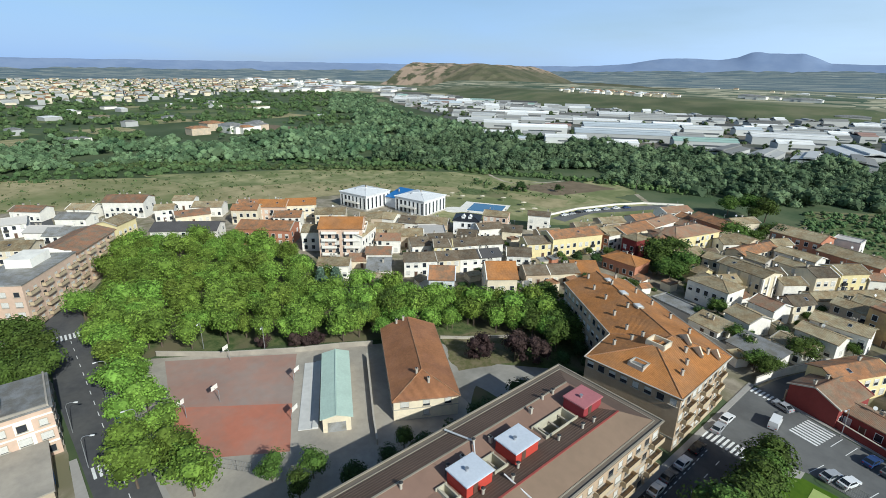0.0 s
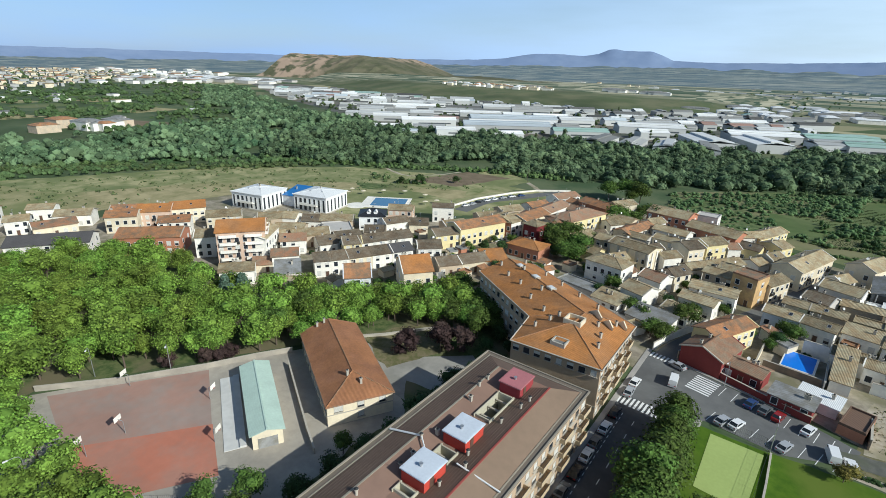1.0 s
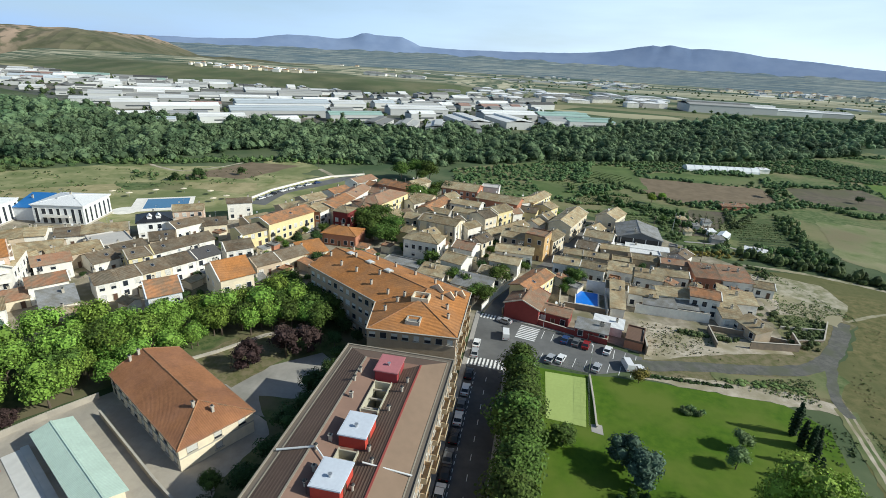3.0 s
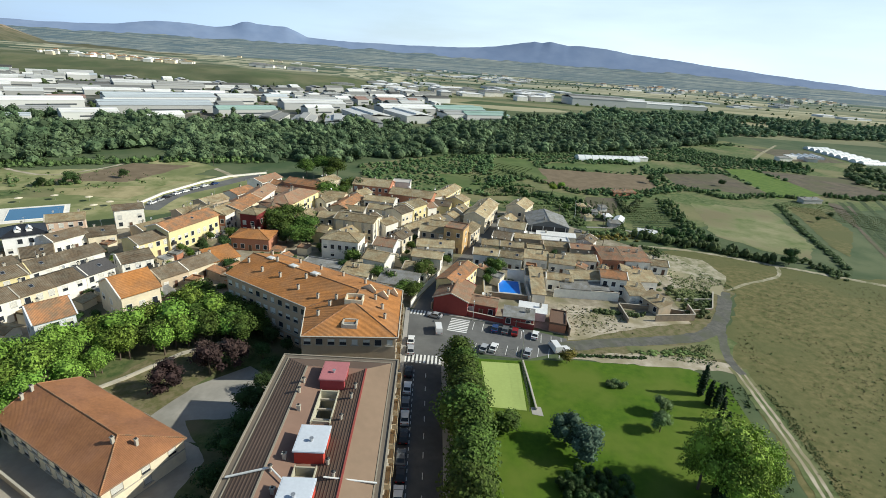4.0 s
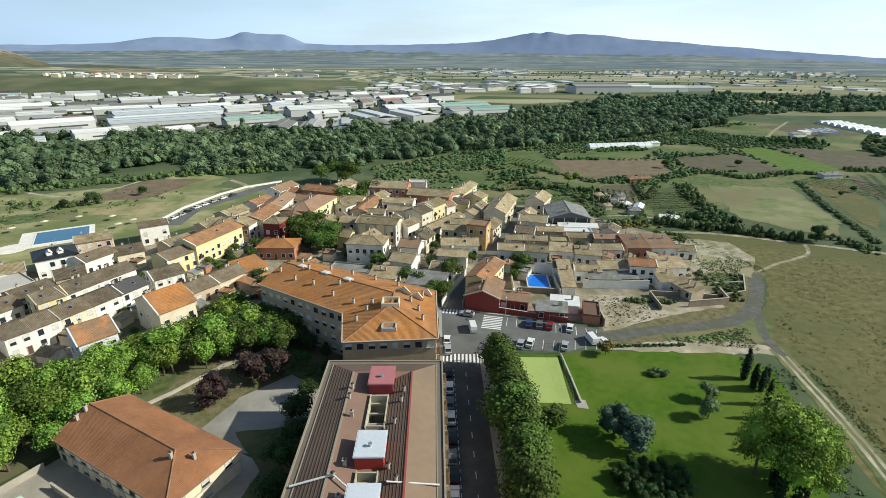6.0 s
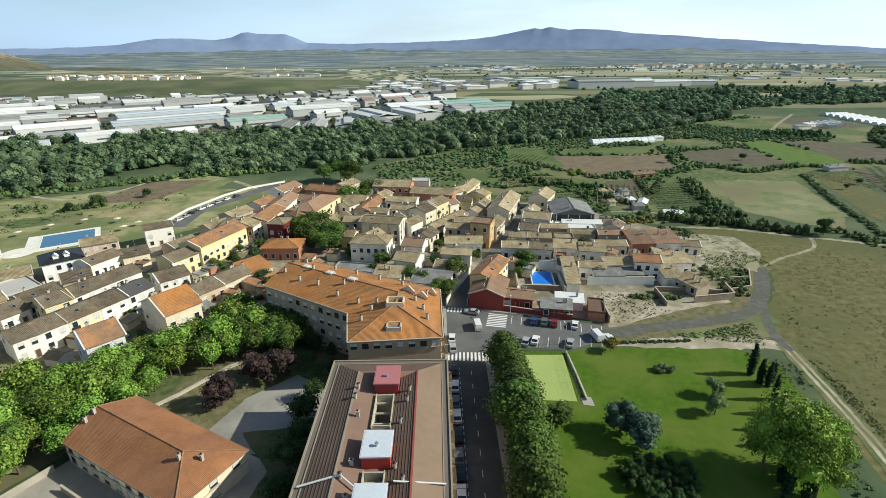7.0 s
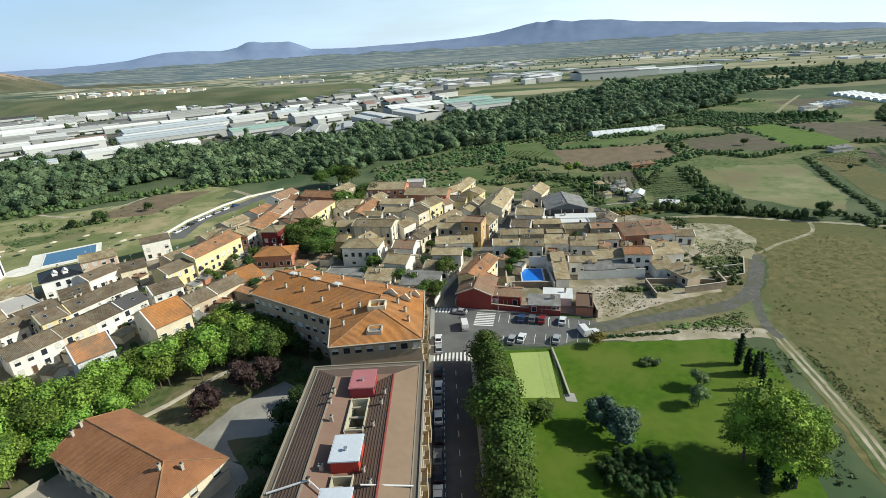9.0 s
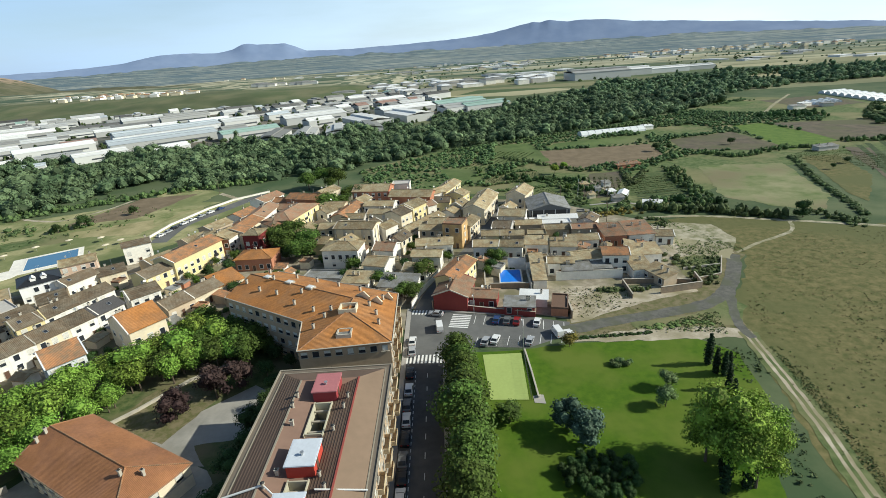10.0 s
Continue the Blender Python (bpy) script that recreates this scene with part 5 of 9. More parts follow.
def crown_data(seed, kind):
    rng = random.Random(seed)
    pts = ([], [])
    if kind == "round":  # unit height 1, crown from 0.25 up
        for i in range(9):
            a = rng.uniform(0, 6.28)
            r = rng.uniform(0.1, 0.26) if i else 0
            c = (r * math.cos(a), r * math.sin(a), rng.uniform(0.48, 0.78))
            e = rng.uniform(0.16, 0.24)
            core(rng, pts, c, (e, e, e * 0.85), 0.72)
            blob(rng, pts, c, (e * 1.1, e * 1.1, e), 190, 0.028)
    elif kind == "big":
        for i in range(16):
            a = rng.uniform(0, 6.28)
            r = rng.uniform(0.12, 0.32) if i else 0
            c = (r * math.cos(a), r * math.sin(a), rng.uniform(0.42, 0.86) - r * 0.3)
            e = rng.uniform(0.12, 0.2)
            core(rng, pts, c, (e, e, e * 0.85), 0.7)
            blob(rng, pts, c, (e * 1.15, e * 1.15, e), 420, 0.015)
    elif kind == "tall":
        for i in range(9):
            z = 0.22 + i * 0.085
            e = 0.20 * math.sin(math.pi * min(1, (i + 1.6) / 10.2)) + 0.03
            c = (rng.uniform(-0.05, 0.05), rng.uniform(-0.05, 0.05), z)
            core(rng, pts, c, (e, e, e * 0.9))
            blob(rng, pts, c, (e * 1.1, e * 1.1, e), 240, 0.019)
    elif kind == "dome":
        for i in range(14):
            a = rng.uniform(0, 6.28)
            z = rng.uniform(0.2, 0.8)
            r = 0.28 * math.sqrt(max(0, 1 - ((z - 0.3) / 0.6) ** 2)) * rng.uniform(0.5, 1)
            e = rng.uniform(0.14, 0.2)
            core(rng, pts, (r * math.cos(a), r * math.sin(a), z), (e, e, e), 0.78)
            blob(rng, pts, (r * math.cos(a), r * math.sin(a), z), (e * 1.08, e * 1.08, e), 80, 0.03)
    elif kind == "spruce":
        for i in range(9):
            z = 0.08 + i * 0.1
            e = 0.34 * (1 - i / 9.5) + 0.03
            core(rng, pts, (0, 0, z), (e, e, 0.10), 0.7)
            blob(rng, pts, (0, 0, z), (e * 1.1, e * 1.1, 0.09), 110, 0.045)
    elif kind == "cypress":
        for i in range(8):
            z = 0.08 + i * 0.115
            e = 0.085 * math.sin(math.pi * min(1, (i + 2.2) / 10)) + 0.012
            core(rng, pts, (0, 0, z), (e, e, 0.1), 0.85)
            blob(rng, pts, (0, 0, z), (e, e, 0.1), 40, 0.028)
    else:  # bush: wide and low, unit height 1
        for i in range(7):
            a = rng.uniform(0, 6.28)
            r = rng.uniform(0.2, 0.55)
            e = rng.uniform(0.35, 0.5)
            c = (r * math.cos(a), r * math.sin(a), rng.uniform(0.25, 0.5))
            core(rng, pts, c, (e, e, e * 0.9))
            blob(rng, pts, c, (e, e, e), 90, 0.08)
    me = bpy.data.meshes.new("crown")
    me.from_pydata(pts[0], [], pts[1])
    return me


def trunk_data(seed, kind):
    rng = random.Random(seed)
    me = Mesh()
    top = {"round": 0.6, "big": 0.6, "tall": 0.8, "spruce": 0.85, "cypress": 0.5, "bush": 0.3, "dome": 0.5}[kind]
    me.tube((0, 0, -0.03), (0.01, 0, top * 0.5), 0.024, 0.017, sides=7)
    me.tube((0.01, 0, top * 0.5), (0, 0.01, top), 0.017, 0.006, sides=6)
    if kind in ("round", "bush", "big"):
        for i in range(5):
            a = i * 1.26 + rng.uniform(-0.3, 0.3)
            me.tube((0.005, 0, top * rng.uniform(0.35, 0.6)), (0.22 * math.cos(a), 0.22 * math.sin(a), top * rng.uniform(0.9, 1.15)), 0.011, 0.004, sides=5)
    return me.data("trunk", "bark")


CROWNS, TRUNKS = {}, {}
for kind in ("round", "big", "tall", "dome", "spruce", "cypress", "bush"):
    CROWNS[kind] = [crown_data(s * 7 + len(kind), kind) for s in range(4)]
    TRUNKS[kind] = trunk_data(3, kind)
CROWN_OF = {}
KINDS = {"park trees": "plane_tree", "avenue trees": "plane_tree", "street trees": "street_tree", "spruces": "spruce", "cedars": "cedar", "cypresses": "cypress", "plum trees": "plum_tree", "yard trees": "garden_tree", "village trees": "garden_tree"}


def tree(x, y, h, spread, kind, leaf, label, group="", rng=random.Random(5), z=0.0):
    """spread: the crown's width over its height's own width."""
    i = rng.randrange(4)
    key = (kind, leaf, i)
    if key not in CROWN_OF:
        me = CROWNS[kind][i].copy()
        me.materials.append(M[leaf])
        CROWN_OF[key] = me
    name = "bush" if kind == "bush" else "shrub" if group == "shrub bed" else KINDS.get(group, "tree")
    ob = thing(name, pose(x, y, z, 0, 0, rng.uniform(0, 360)), label, "bush" if kind == "bush" else "tree", group)
    s = Matrix.Diagonal((h * spread, h * spread, h, 1))
    link("trunk", TRUNKS[kind], ob, Matrix.Diagonal((h, h, h, 1)))
    link("crown", CROWN_OF[key], ob, s)
    return ob


def inside(x, y, poly):
    hit = False
    for (x1, y1), (x2, y2) in zip(poly, poly[1:] + poly[:1]):
        if (y1 > y) != (y2 > y) and x < (x2 - x1) * (y - y1) / (y2 - y1) + x1:
            hit = not hit
    return hit


def strewn(poly, gap, rng):
    """Places in a polygon, about gap apart, on a shaken grid."""
    xs, ys = [p[0] for p in poly], [p[1] for p in poly]
    y = min(ys)
    row = 0
    while y < max(ys):
        x = min(xs) + (row % 2) * gap / 2
        while x < max(xs):
            px, py = x + rng.uniform(-0.35, 0.35) * gap, y + rng.uniform(-0.35, 0.35) * gap
            if inside(px, py, poly):
                yield px, py
            x += gap
        y += gap * 0.87
        row += 1


rng = random.Random(11)
PARK = [(-129, 4), (-166, 5), (-218, 27), (-200, 58), (-172, 74), (-141, 70), (-121, 79), (-105, 89), (-92, 104), (-80, 116), (-73, 107), (-82, 95), (-90, 83), (-99, 66), (-109, 50), (-119, 34), (-130, 17)]
for px, py in strewn(PARK, 6.7, rng):
    tree(px, py, rng.uniform(6.5, 11.5), rng.uniform(0.9, 1.2), "round", rng.choice(("leaf", "leaf", "leaf_light", "leaf_light")), "leafy green plane tree in the crowded park", "park trees", rng)
for px, py in [(-125.8, 8.3), (-112.7, 7.4), (-101.6, 6.7), (-92.0, 6.1), (-83.1, 5.4), (-114.6, 11.6), (-103.6, 11.2), (-92.5, 11.5), (-83.7, 11.9), (-75.2, 12.5), (-139.8, 7.2), (-135.1, 10.9), (-124.3, 12.2)]:
    tree(px, py, rng.uniform(8.5, 10.5), rng.uniform(1.0, 1.2), "round", rng.choice(("leaf_light", "leaf")), "light green plane tree beside the school yard", "avenue trees", rng)
for i in range(17):
    tree(-13.2 + rng.uniform(-0.8, 0.8), 28 + i * 4.0, rng.uniform(10, 12.5), rng.uniform(1.45, 1.75), "tall", "leaf_street", "tall dense street tree in a tight row", "street trees", rng)
tree(6.6, 70.8, 7.6, 1.1, "dome", "spruce", "rounded blue-green spruce on the lawn", "spruces", rng)
tree(9.4, 67.2, 7.8, 1.15, "dome", "spruce", "rounded blue-green spruce on the lawn", "spruces", rng)
for px, py, ph in ((43.0, 88.7, 8.5), (42.8, 85.1, 7.0), (44.2, 84.2, 6.5), (46.0, 85.6, 5.5), (42.6, 79.6, 6.5), (41.0, 75.0, 6.5), (39.2, 70.4, 7), (37.4, 66.0, 7), (34.6, 61.0, 7.5), (30.0, 57.6, 9), (32.0, 54.5, 8.5), (28.2, 54.0, 7.5)):
    tree(px, py, ph, 1.35, "cypress", "cypress", "slim dark cypress at the lawn's edge", "cypresses", rng)
for px, py, ph in ((31.0, 58.4, 17.5), (35.0, 58.6, 14.5), (28.4, 60.6, 12.0), (33.6, 54.5, 12.5)):
    tree(px, py, ph, 0.86, "big", "leaf_fresh", "large light green tree clump at the lawn's edge", "edge trees", rng)
tree(30.2, 81.2, 4.8, 1.15, "dome", "juniper", "small grey-green tree on the lawn", "lawn trees", rng)
tree(27.6, 75.2, 5.2, 1.05, "dome", "juniper", "small grey-green tree on the lawn", "lawn trees", rng)
tree(14.0, 99.0, 4.2, 1.25, "round", "leaf_autumn", "small yellowing tree at the lawn's corner", "lawn trees", rng)
for px, py, ph in ((21.8, 90.6, 1.5), (23.6, 91.2, 1.7), (24.6, 90.0, 1.5), (22.8, 89.6, 1.3), (26.0, 90.8, 1.2)):
    tree(px, py, ph, 0.8, "bush", "juniper", "low spreading grey-green juniper on the lawn", "", rng)
for i in range(32):
    a, r = i * 2.4, math.sqrt((i + 0.5) / 32)
    tree(9.2 + 6.6 * r * math.cos(a), 58.2 + 5.4 * r * math.sin(a), rng.uniform(2.2, 3.0), 1.1, "dome", "leaf_dark", "clipped round dark green shrub in a bed", "shrub bed", rng)
for px, py, ph in ((-75.5, 80.5, 8), (-69.4, 87, 8.5), (-65.5, 90.5, 8), (-71.5, 90.5, 7), (-115.2, 40.1, 5), (-110.1, 47.0, 5), (-108.1, 49.4, 5), (-107.3, 52.1, 5)):
    tree(px, py, ph, 1.1, "dome", "leaf_purple", "dark purple-leaved plum tree", "plum trees", rng)
for px, py, ph in ((-79, 101, 9), (-74, 99, 9), (-71, 109, 9), (-66, 107, 9), (-60, 101, 8), (-55, 97, 7), (-53.5, 90, 7), (-86, 95, 9), (-68, 102, 9), (-66, 99, 9), (-60, 94, 8), (-57, 88, 8), (-63, 104, 9), (-71, 104, 9), (-78, 106, 9), (-56, 82, 8), (-55.5, 74, 7.5), (-54.5, 68, 7), (-56, 62, 7), (-55, 55, 7), (-56, 48, 7), (-57, 41, 7), (-58, 34, 7)):
    tree(px, py, ph * (0.62 if px > -66 and py > 80 else 1), 1.05, "round", "leaf_dark" if px > -62 else "leaf_street", "dark green tree between the buildings", "courtyard trees", rng)
BELT = [(-112, 63), (-117, 73), (-104, 84), (-94, 98), (-86, 116), (-74, 119), (-66, 110), (-64, 101), (-76, 97), (-88, 88), (-98, 74), (-103, 64)]
for px, py in strewn(BELT, 6.0, rng):
    tree(px, py, rng.uniform(6.5, 9.5), rng.uniform(0.95, 1.2), "round", rng.choice(("leaf", "leaf_street", "leaf_light")), "leafy green tree in the belt beside the houses", "belt trees", rng)
for px, py, ph in ((-62, 47, 5), (-66, 30, 6), (-70, 24, 6), (-63, 26, 6)):
    tree(px, py, ph, 1.1, "round", "leaf_street", "leafy tree in the school yard", "courtyard trees", rng)
for px, py, ph in ((-79, 177, 9), (-76, 171, 6), (-78, 187, 9), (-70, 178, 8), (-86, 187, 7), (-70, 168, 7), (-71, 227, 9), (-66, 232, 7), (-52, 160, 5), (-45, 147, 4), (-26, 145, 4), (-12, 143, 6), (-8, 148, 5), (2, 157, 4), (-77, 146, 5), (-82, 137, 5), (-103, 168, 4), (-108, 156, 3.5), (-104, 153, 3), (-1, 149, 4), (-37, 146, 3.5), (-94, 278, 9), (-86, 284, 10), (-80, 276, 7), (-74, 150, 5), (19, 166, 3)):
    tree(px, py, ph * (1.3 if ph > 6 else 1), 1.3, "round", "leaf_street", "leafy tree among the village houses", "village trees", rng)
for px, py, ph in ((-78, 184, 8), (-68, 171, 7), (-90, 200, 7), (-71, 191, 7), (-77, 280, 12), (-66, 248, 8), (-48, 155, 5), (-38, 141, 5), (-29, 130, 6), (-26, 129, 6), (-23, 144, 7), (-22, 150, 5), (-34, 139, 5), (3, 153, 5), (1, 156, 4.5), (14, 153, 3), (-15, 158, 4), (48, 240, 4), (-98, 173, 4), (-6, 193, 3.5), (11, 215, 3), (-31, 171, 3.5), (23, 238, 3.5)):
    tree(px, py, ph * 1.1, 1.25, "round", "leaf_street", "dark leafy tree in a village yard", "village trees", rng)
for px, py, ph, k in ((-58, 238, 12, 1.0), (-30, 152, 5, 1.1), (-33, 140, 4, 1.2), (-24, 148, 4, 1.2), (0, 147, 5, 1.1), (-95, 160, 6, 1.1), (-102, 158, 5, 1.1), (-98, 151, 5, 1.2), (-50, 146, 5, 1.1), (-86, 142, 5, 1.2)):
    tree(px, py, ph, k, "round", "leaf_dark", "garden tree among the village houses", "village trees", rng)
for px, py in ((-125, -5), (-130, -6), (-136, -5), (-128, -11), (-134, -12), (-141, -8), (-146, -6), (-139, -14), (-150, -10)):
    tree(px, py, rng.uniform(10, 12.5), 1.0, "round", "leaf_street", "grey-green leafy tree by the flats", "", rng)


ICO = bmesh.new()
bmesh.ops.create_icosphere(ICO, subdivisions=1, radius=1)
ICO_V = [q.co.copy() for q in ICO.verts]
ICO_F = [tuple(q.index for q in face.verts) for face in ICO.faces]
ICO.free()


def woods(name, poly, gap, height, mat, label, seed, clumps=64, size=None, chance=1.0, avoid=(), clearing=2.0, poplars=0.1):
    """Trees beyond counting, in one mesh: rounded crowns of several lobes, some slim poplars, some low shrubs."""
    rng = random.Random(seed)
    v, f = pts = ([], [])
    size = size or gap
    for px, py in strewn(poly, gap, rng):
        if rng.random() > chance or noise.noise((px * 0.011, py * 0.011, seed)) > clearing or any(inside(px, py, a) for a in avoid):
            continue
        stand = noise.noise((px * 0.022, py * 0.022, 3))
        h = height * rng.uniform(0.5, 1.15) * (1 + 1.2 * stand)
        e = size * rng.uniform(0.4, 0.8) * (1 + 0.5 * stand)
        if rng.random() < poplars:
            lobes, h, e = [(0, 0, 0.3, 0.75), (0, 0, 0.58, 0.8), (0, 0, 0.84, 0.5)], h * 1.12, e * 0.6
        elif rng.random() < 0.15:
            lobes, h = [(0, 0, 0.45, 1.0)], h * 0.4
        else:
            lobes = [(0, 0, 0.74, 0.62)] + [(0.5 * math.cos(q), 0.5 * math.sin(q), rng.uniform(0.35, 0.6), rng.uniform(0.55, 0.75)) for q in (rng.uniform(0, 2), rng.uniform(2, 4), rng.uniform(4, 6))]
        for lx, ly, lz, k in lobes:
            c, r = (px + lx * e, py + ly * e, h * lz), e * k
            rz = max(h * 0.24, r * 0.8)
            n = len(v)
            for q in ICO_V:
                g = 0.76 * (1 + 0.3 * noise.noise(q * 2.0 + Vector(c)))
                v.append((c[0] + q.x * r * g, c[1] + q.y * r * g, c[2] + q.z * rz * g))
            f.extend(tuple(n + i for i in q) for q in ICO_F)
            blob(rng, pts, c, (r, r, rz), clumps // len(lobes), size * 0.062)
    me = bpy.data.meshes.new(name)
    me.from_pydata(v, [], f)
    me.materials.append(M[mat])
    return tagged(new(name, me), label, "woods", kind="stuff")


woods("riverside_woods", [(-270, 250), (-180, 298), (-128, 313), (-75, 328), (-15, 378), (55, 405), (110, 430), (215, 500), (300, 560), (160, 720), (60, 600), (-50, 562), (-122, 500), (-190, 462), (-300, 440), (-420, 430), (-420, 330), (-345, 215)], 8.6, 8.6, "woods", "dense riverside woods of mixed trees", 21, clumps=130, size=10.5, clearing=0.42, poplars=0.16)
woods("riverside_woods_far", [(-345, 215), (-420, 330), (-560, 345), (-520, 240), (-545, 130), (-560, -30), (-440, -30), (-420, 60)], 9.0, 8.4, "woods", "dense green woods on the river bank", 22, clearing=0.3, poplars=0.08)
woods("riverside_woods_downstream", [(-420, 330), (-560, 345), (-800, 420), (-1300, 700), (-1240, 780), (-900, 580), (-620, 470), (-420, 430)], 11, 8.5, "woods", "winding woods along the river", 29, clearing=0.35)
woods("riverside_woods_upstream", [(215, 500), (300, 560), (160, 720), (300, 900), (470, 930), (1000, 960), (1000, 820), (600, 720), (380, 660)], 11, 10, "woods", "woods farther along the river", 23, clearing=0.25, poplars=0.2)
woods("groves", [(-560, 345), (-520, 240), (-545, 130), (-560, -30), (-1150, -60), (-1250, 300), (-1300, 700), (-800, 420)], 15, 7, "groves", "scattered groves and hedgerow trees on the plain", 24, size=8, chance=0.75, clearing=0.0)
woods("town_trees", [(-1150, -60), (-1250, 300), (-1300, 700), (-2400, 1300), (-2800, 700), (-2700, -100)], 34, 8, "groves", "trees between the houses of the far town", 30, clumps=20, size=11, chance=0.7, clearing=0.1)
woods("estate_trees", [(-420, 440), (-130, 500), (50, 600), (0, 760), (-30, 1000), (-250, 940), (-560, 885), (-900, 870), (-900, 640)], 24, 6, "groves", "trees between the industrial halls", 25, size=6, chance=0.8)
woods("bank_scrub", [(-400, -40), (-445, -40), (-425, 60), (-350, 215), (-262, 246), (-275, 236), (-330, 172), (-372, 80)], 7, 3, "groves", "scrub on the river bank", 33, size=5, chance=0.75)
woods("plain_trees", [(-300, 1100), (300, 900), (1100, 950), (2200, 1400), (1500, 2600), (-800, 2400)], 38, 6, "groves", "scattered trees and hedges on the far plain", 26, clumps=20, size=7, chance=0.5, clearing=-0.08)
woods("garden_trees", [(-70, 320), (-60, 270), (0, 262), (60, 240), (130, 300), (220, 330), (330, 440), (330, 580), (215, 490), (110, 425), (-10, 372)], 4.0, 2.0, "groves", "scattered bushes and small trees among the plots", 27, size=3.0, clumps=30, chance=0.8, avoid=FIELDS, clearing=0.18, poplars=0.0)
woods("right_trees", [(260, 340), (420, 480), (700, 700), (1100, 780), (900, 300), (420, 220)], 10, 4.5, "groves", "scattered trees among the far fields", 28, size=6, chance=0.8, avoid=FIELDS, clearing=0.2, poplars=0.0)


ROADS = [[(14, 106.5), (28, 110), (42, 112.5), (56, 116), (66, 123.5), (75, 136), (82, 149)], [(69, 127), (63, 115), (59, 104), (59, 98)]]


def on_road(x, y, width=4.2):
    for line in ROADS:
        for (x1, y1), (x2, y2) in zip(line, line[1:]):
            k = max(0, min(1, ((x - x1) * (x2 - x1) + (y - y1) * (y2 - y1)) / ((x2 - x1) ** 2 + (y2 - y1) ** 2)))
            if math.hypot(x - x1 - k * (x2 - x1), y - y1 - k * (y2 - y1)) < width:
                return True
    return False


def tufts(name, poly, gap, size, mat, label, seed, chance=1.0):
    """Grass tufts and weeds beyond counting."""
    rng = random.Random(seed)
    pts = ([], [])
    for px, py in strewn(poly, gap, rng):
        if not on_road(px, py) and rng.random() < chance * (0.4 + 0.9 * noise.noise((px * 0.06, py * 0.06, seed))) * 1.6:
            e = size * rng.uniform(0.5, 1.6)
            blob(rng, pts, (px, py, e * 0.2), (e, e, e * 0.6), 7, e * 0.55)
    me = bpy.data.meshes.new(name)
    me.from_pydata(pts[0], [], pts[1])
    me.materials.append(M[mat])
    tagged(new(name, me), label, "grass", kind="stuff")


tufts("field_tufts", [(60, 98), (64, 112), (82, 138), (90, 151), (116, 165), (180, 165), (150, 60), (60, 30), (50, 50)], 1.0, 0.2, "drytuft", "dry grass tufts on the grassland", 71, 0.35)
tufts("green_tufts", [(60, 98), (64, 112), (82, 138), (90, 151), (116, 165), (140, 140), (110, 60), (60, 30), (50, 50)], 2.2, 0.28, "weed", "green weeds in the dry grassland", 76, 0.2)
tufts("track_weeds", [(60.5, 99), (58.6, 84), (55.6, 66), (51.4, 46), (48, 30), (50, 30), (54, 46), (58, 66), (61.4, 84)], 0.55, 0.22, "bush", "dark weeds beside the track", 77)
tufts("verge_tufts", [(47, 98), (56, 92), (52, 72), (42, 50), (40, 55), (47, 76)], 1.4, 0.4, "bush", "rough grass along the track", 72)
tufts("waste_tufts", [(40, 104), (58, 100), (62, 116), (88, 152), (76, 188), (62, 180), (66, 142), (58, 118)], 0.9, 0.36, "weed", "weeds on the waste ground", 73)
tufts("patch_weeds", [(34, 109), (46, 109.6), (57, 113), (63, 118.4), (65, 114), (60, 105.2), (47, 105.6), (34, 106)], 0.7, 0.3, "weed", "green weeds between the gravel roads", 78)
tufts("plot_weeds", [(18, 112), (38, 119), (38, 130), (20, 131)], 1.3, 0.35, "weed", "green weeds on the bare plot", 79, 0.6)
tufts("plot_tufts", [(17, 104), (58, 102), (60, 129), (20, 132)], 1.5, 0.25, "drytuft", "weeds on the bare plot", 74)
tufts("meadow_tufts", [(-330, -40), (-415, -25), (-345, 105), (-318, 172), (-262, 232), (-190, 264), (-150, 255), (-200, 205), (-262, 150), (-290, 40)], 6.0, 0.9, "bush", "scrub tufts on the dry meadow", 75)


# ---- the large buildings ----
BIG = [window_data(1.4, 1.4, 0, 0.06, "tan_frame"), window_data(1.4, 1.4, 0.5, 0.06, "tan_frame"), window_data(1.4, 1.4, 0.7, 0.06, "tan_frame"), window_data(1.8, 1.5, 0.95, 0.06, "tan_frame"), window_data(1.2, 1.4, 0.95, 0.06, "tan_frame")]
SILL = Mesh().box(0, -0.12, -0.1, 1.8, 0.26, 0.1).data("sill", "stone")


def balcony_data(w, d):
    me = Mesh().box(0, -d / 2, -0.15, w, d, 0.18, slot=0)
    me.box(0, -d + 0.06, 0.03, w, 0.12, 0.85, slot=0).box(-w / 2 + 0.06, -d / 2 + 0.06, 0.03, 0.12, d - 0.12, 0.85, slot=0).box(w / 2 - 0.06, -d / 2 + 0.06, 0.03, 0.12, d - 0.12, 0.85, slot=0)
    me.box(0, -d + 0.06, 0.88, w, 0.08, 0.08, slot=1)
    return me.data("balcony", ["facade_light", "iron"])


BALCONY = balcony_data(3.6, 1.1)


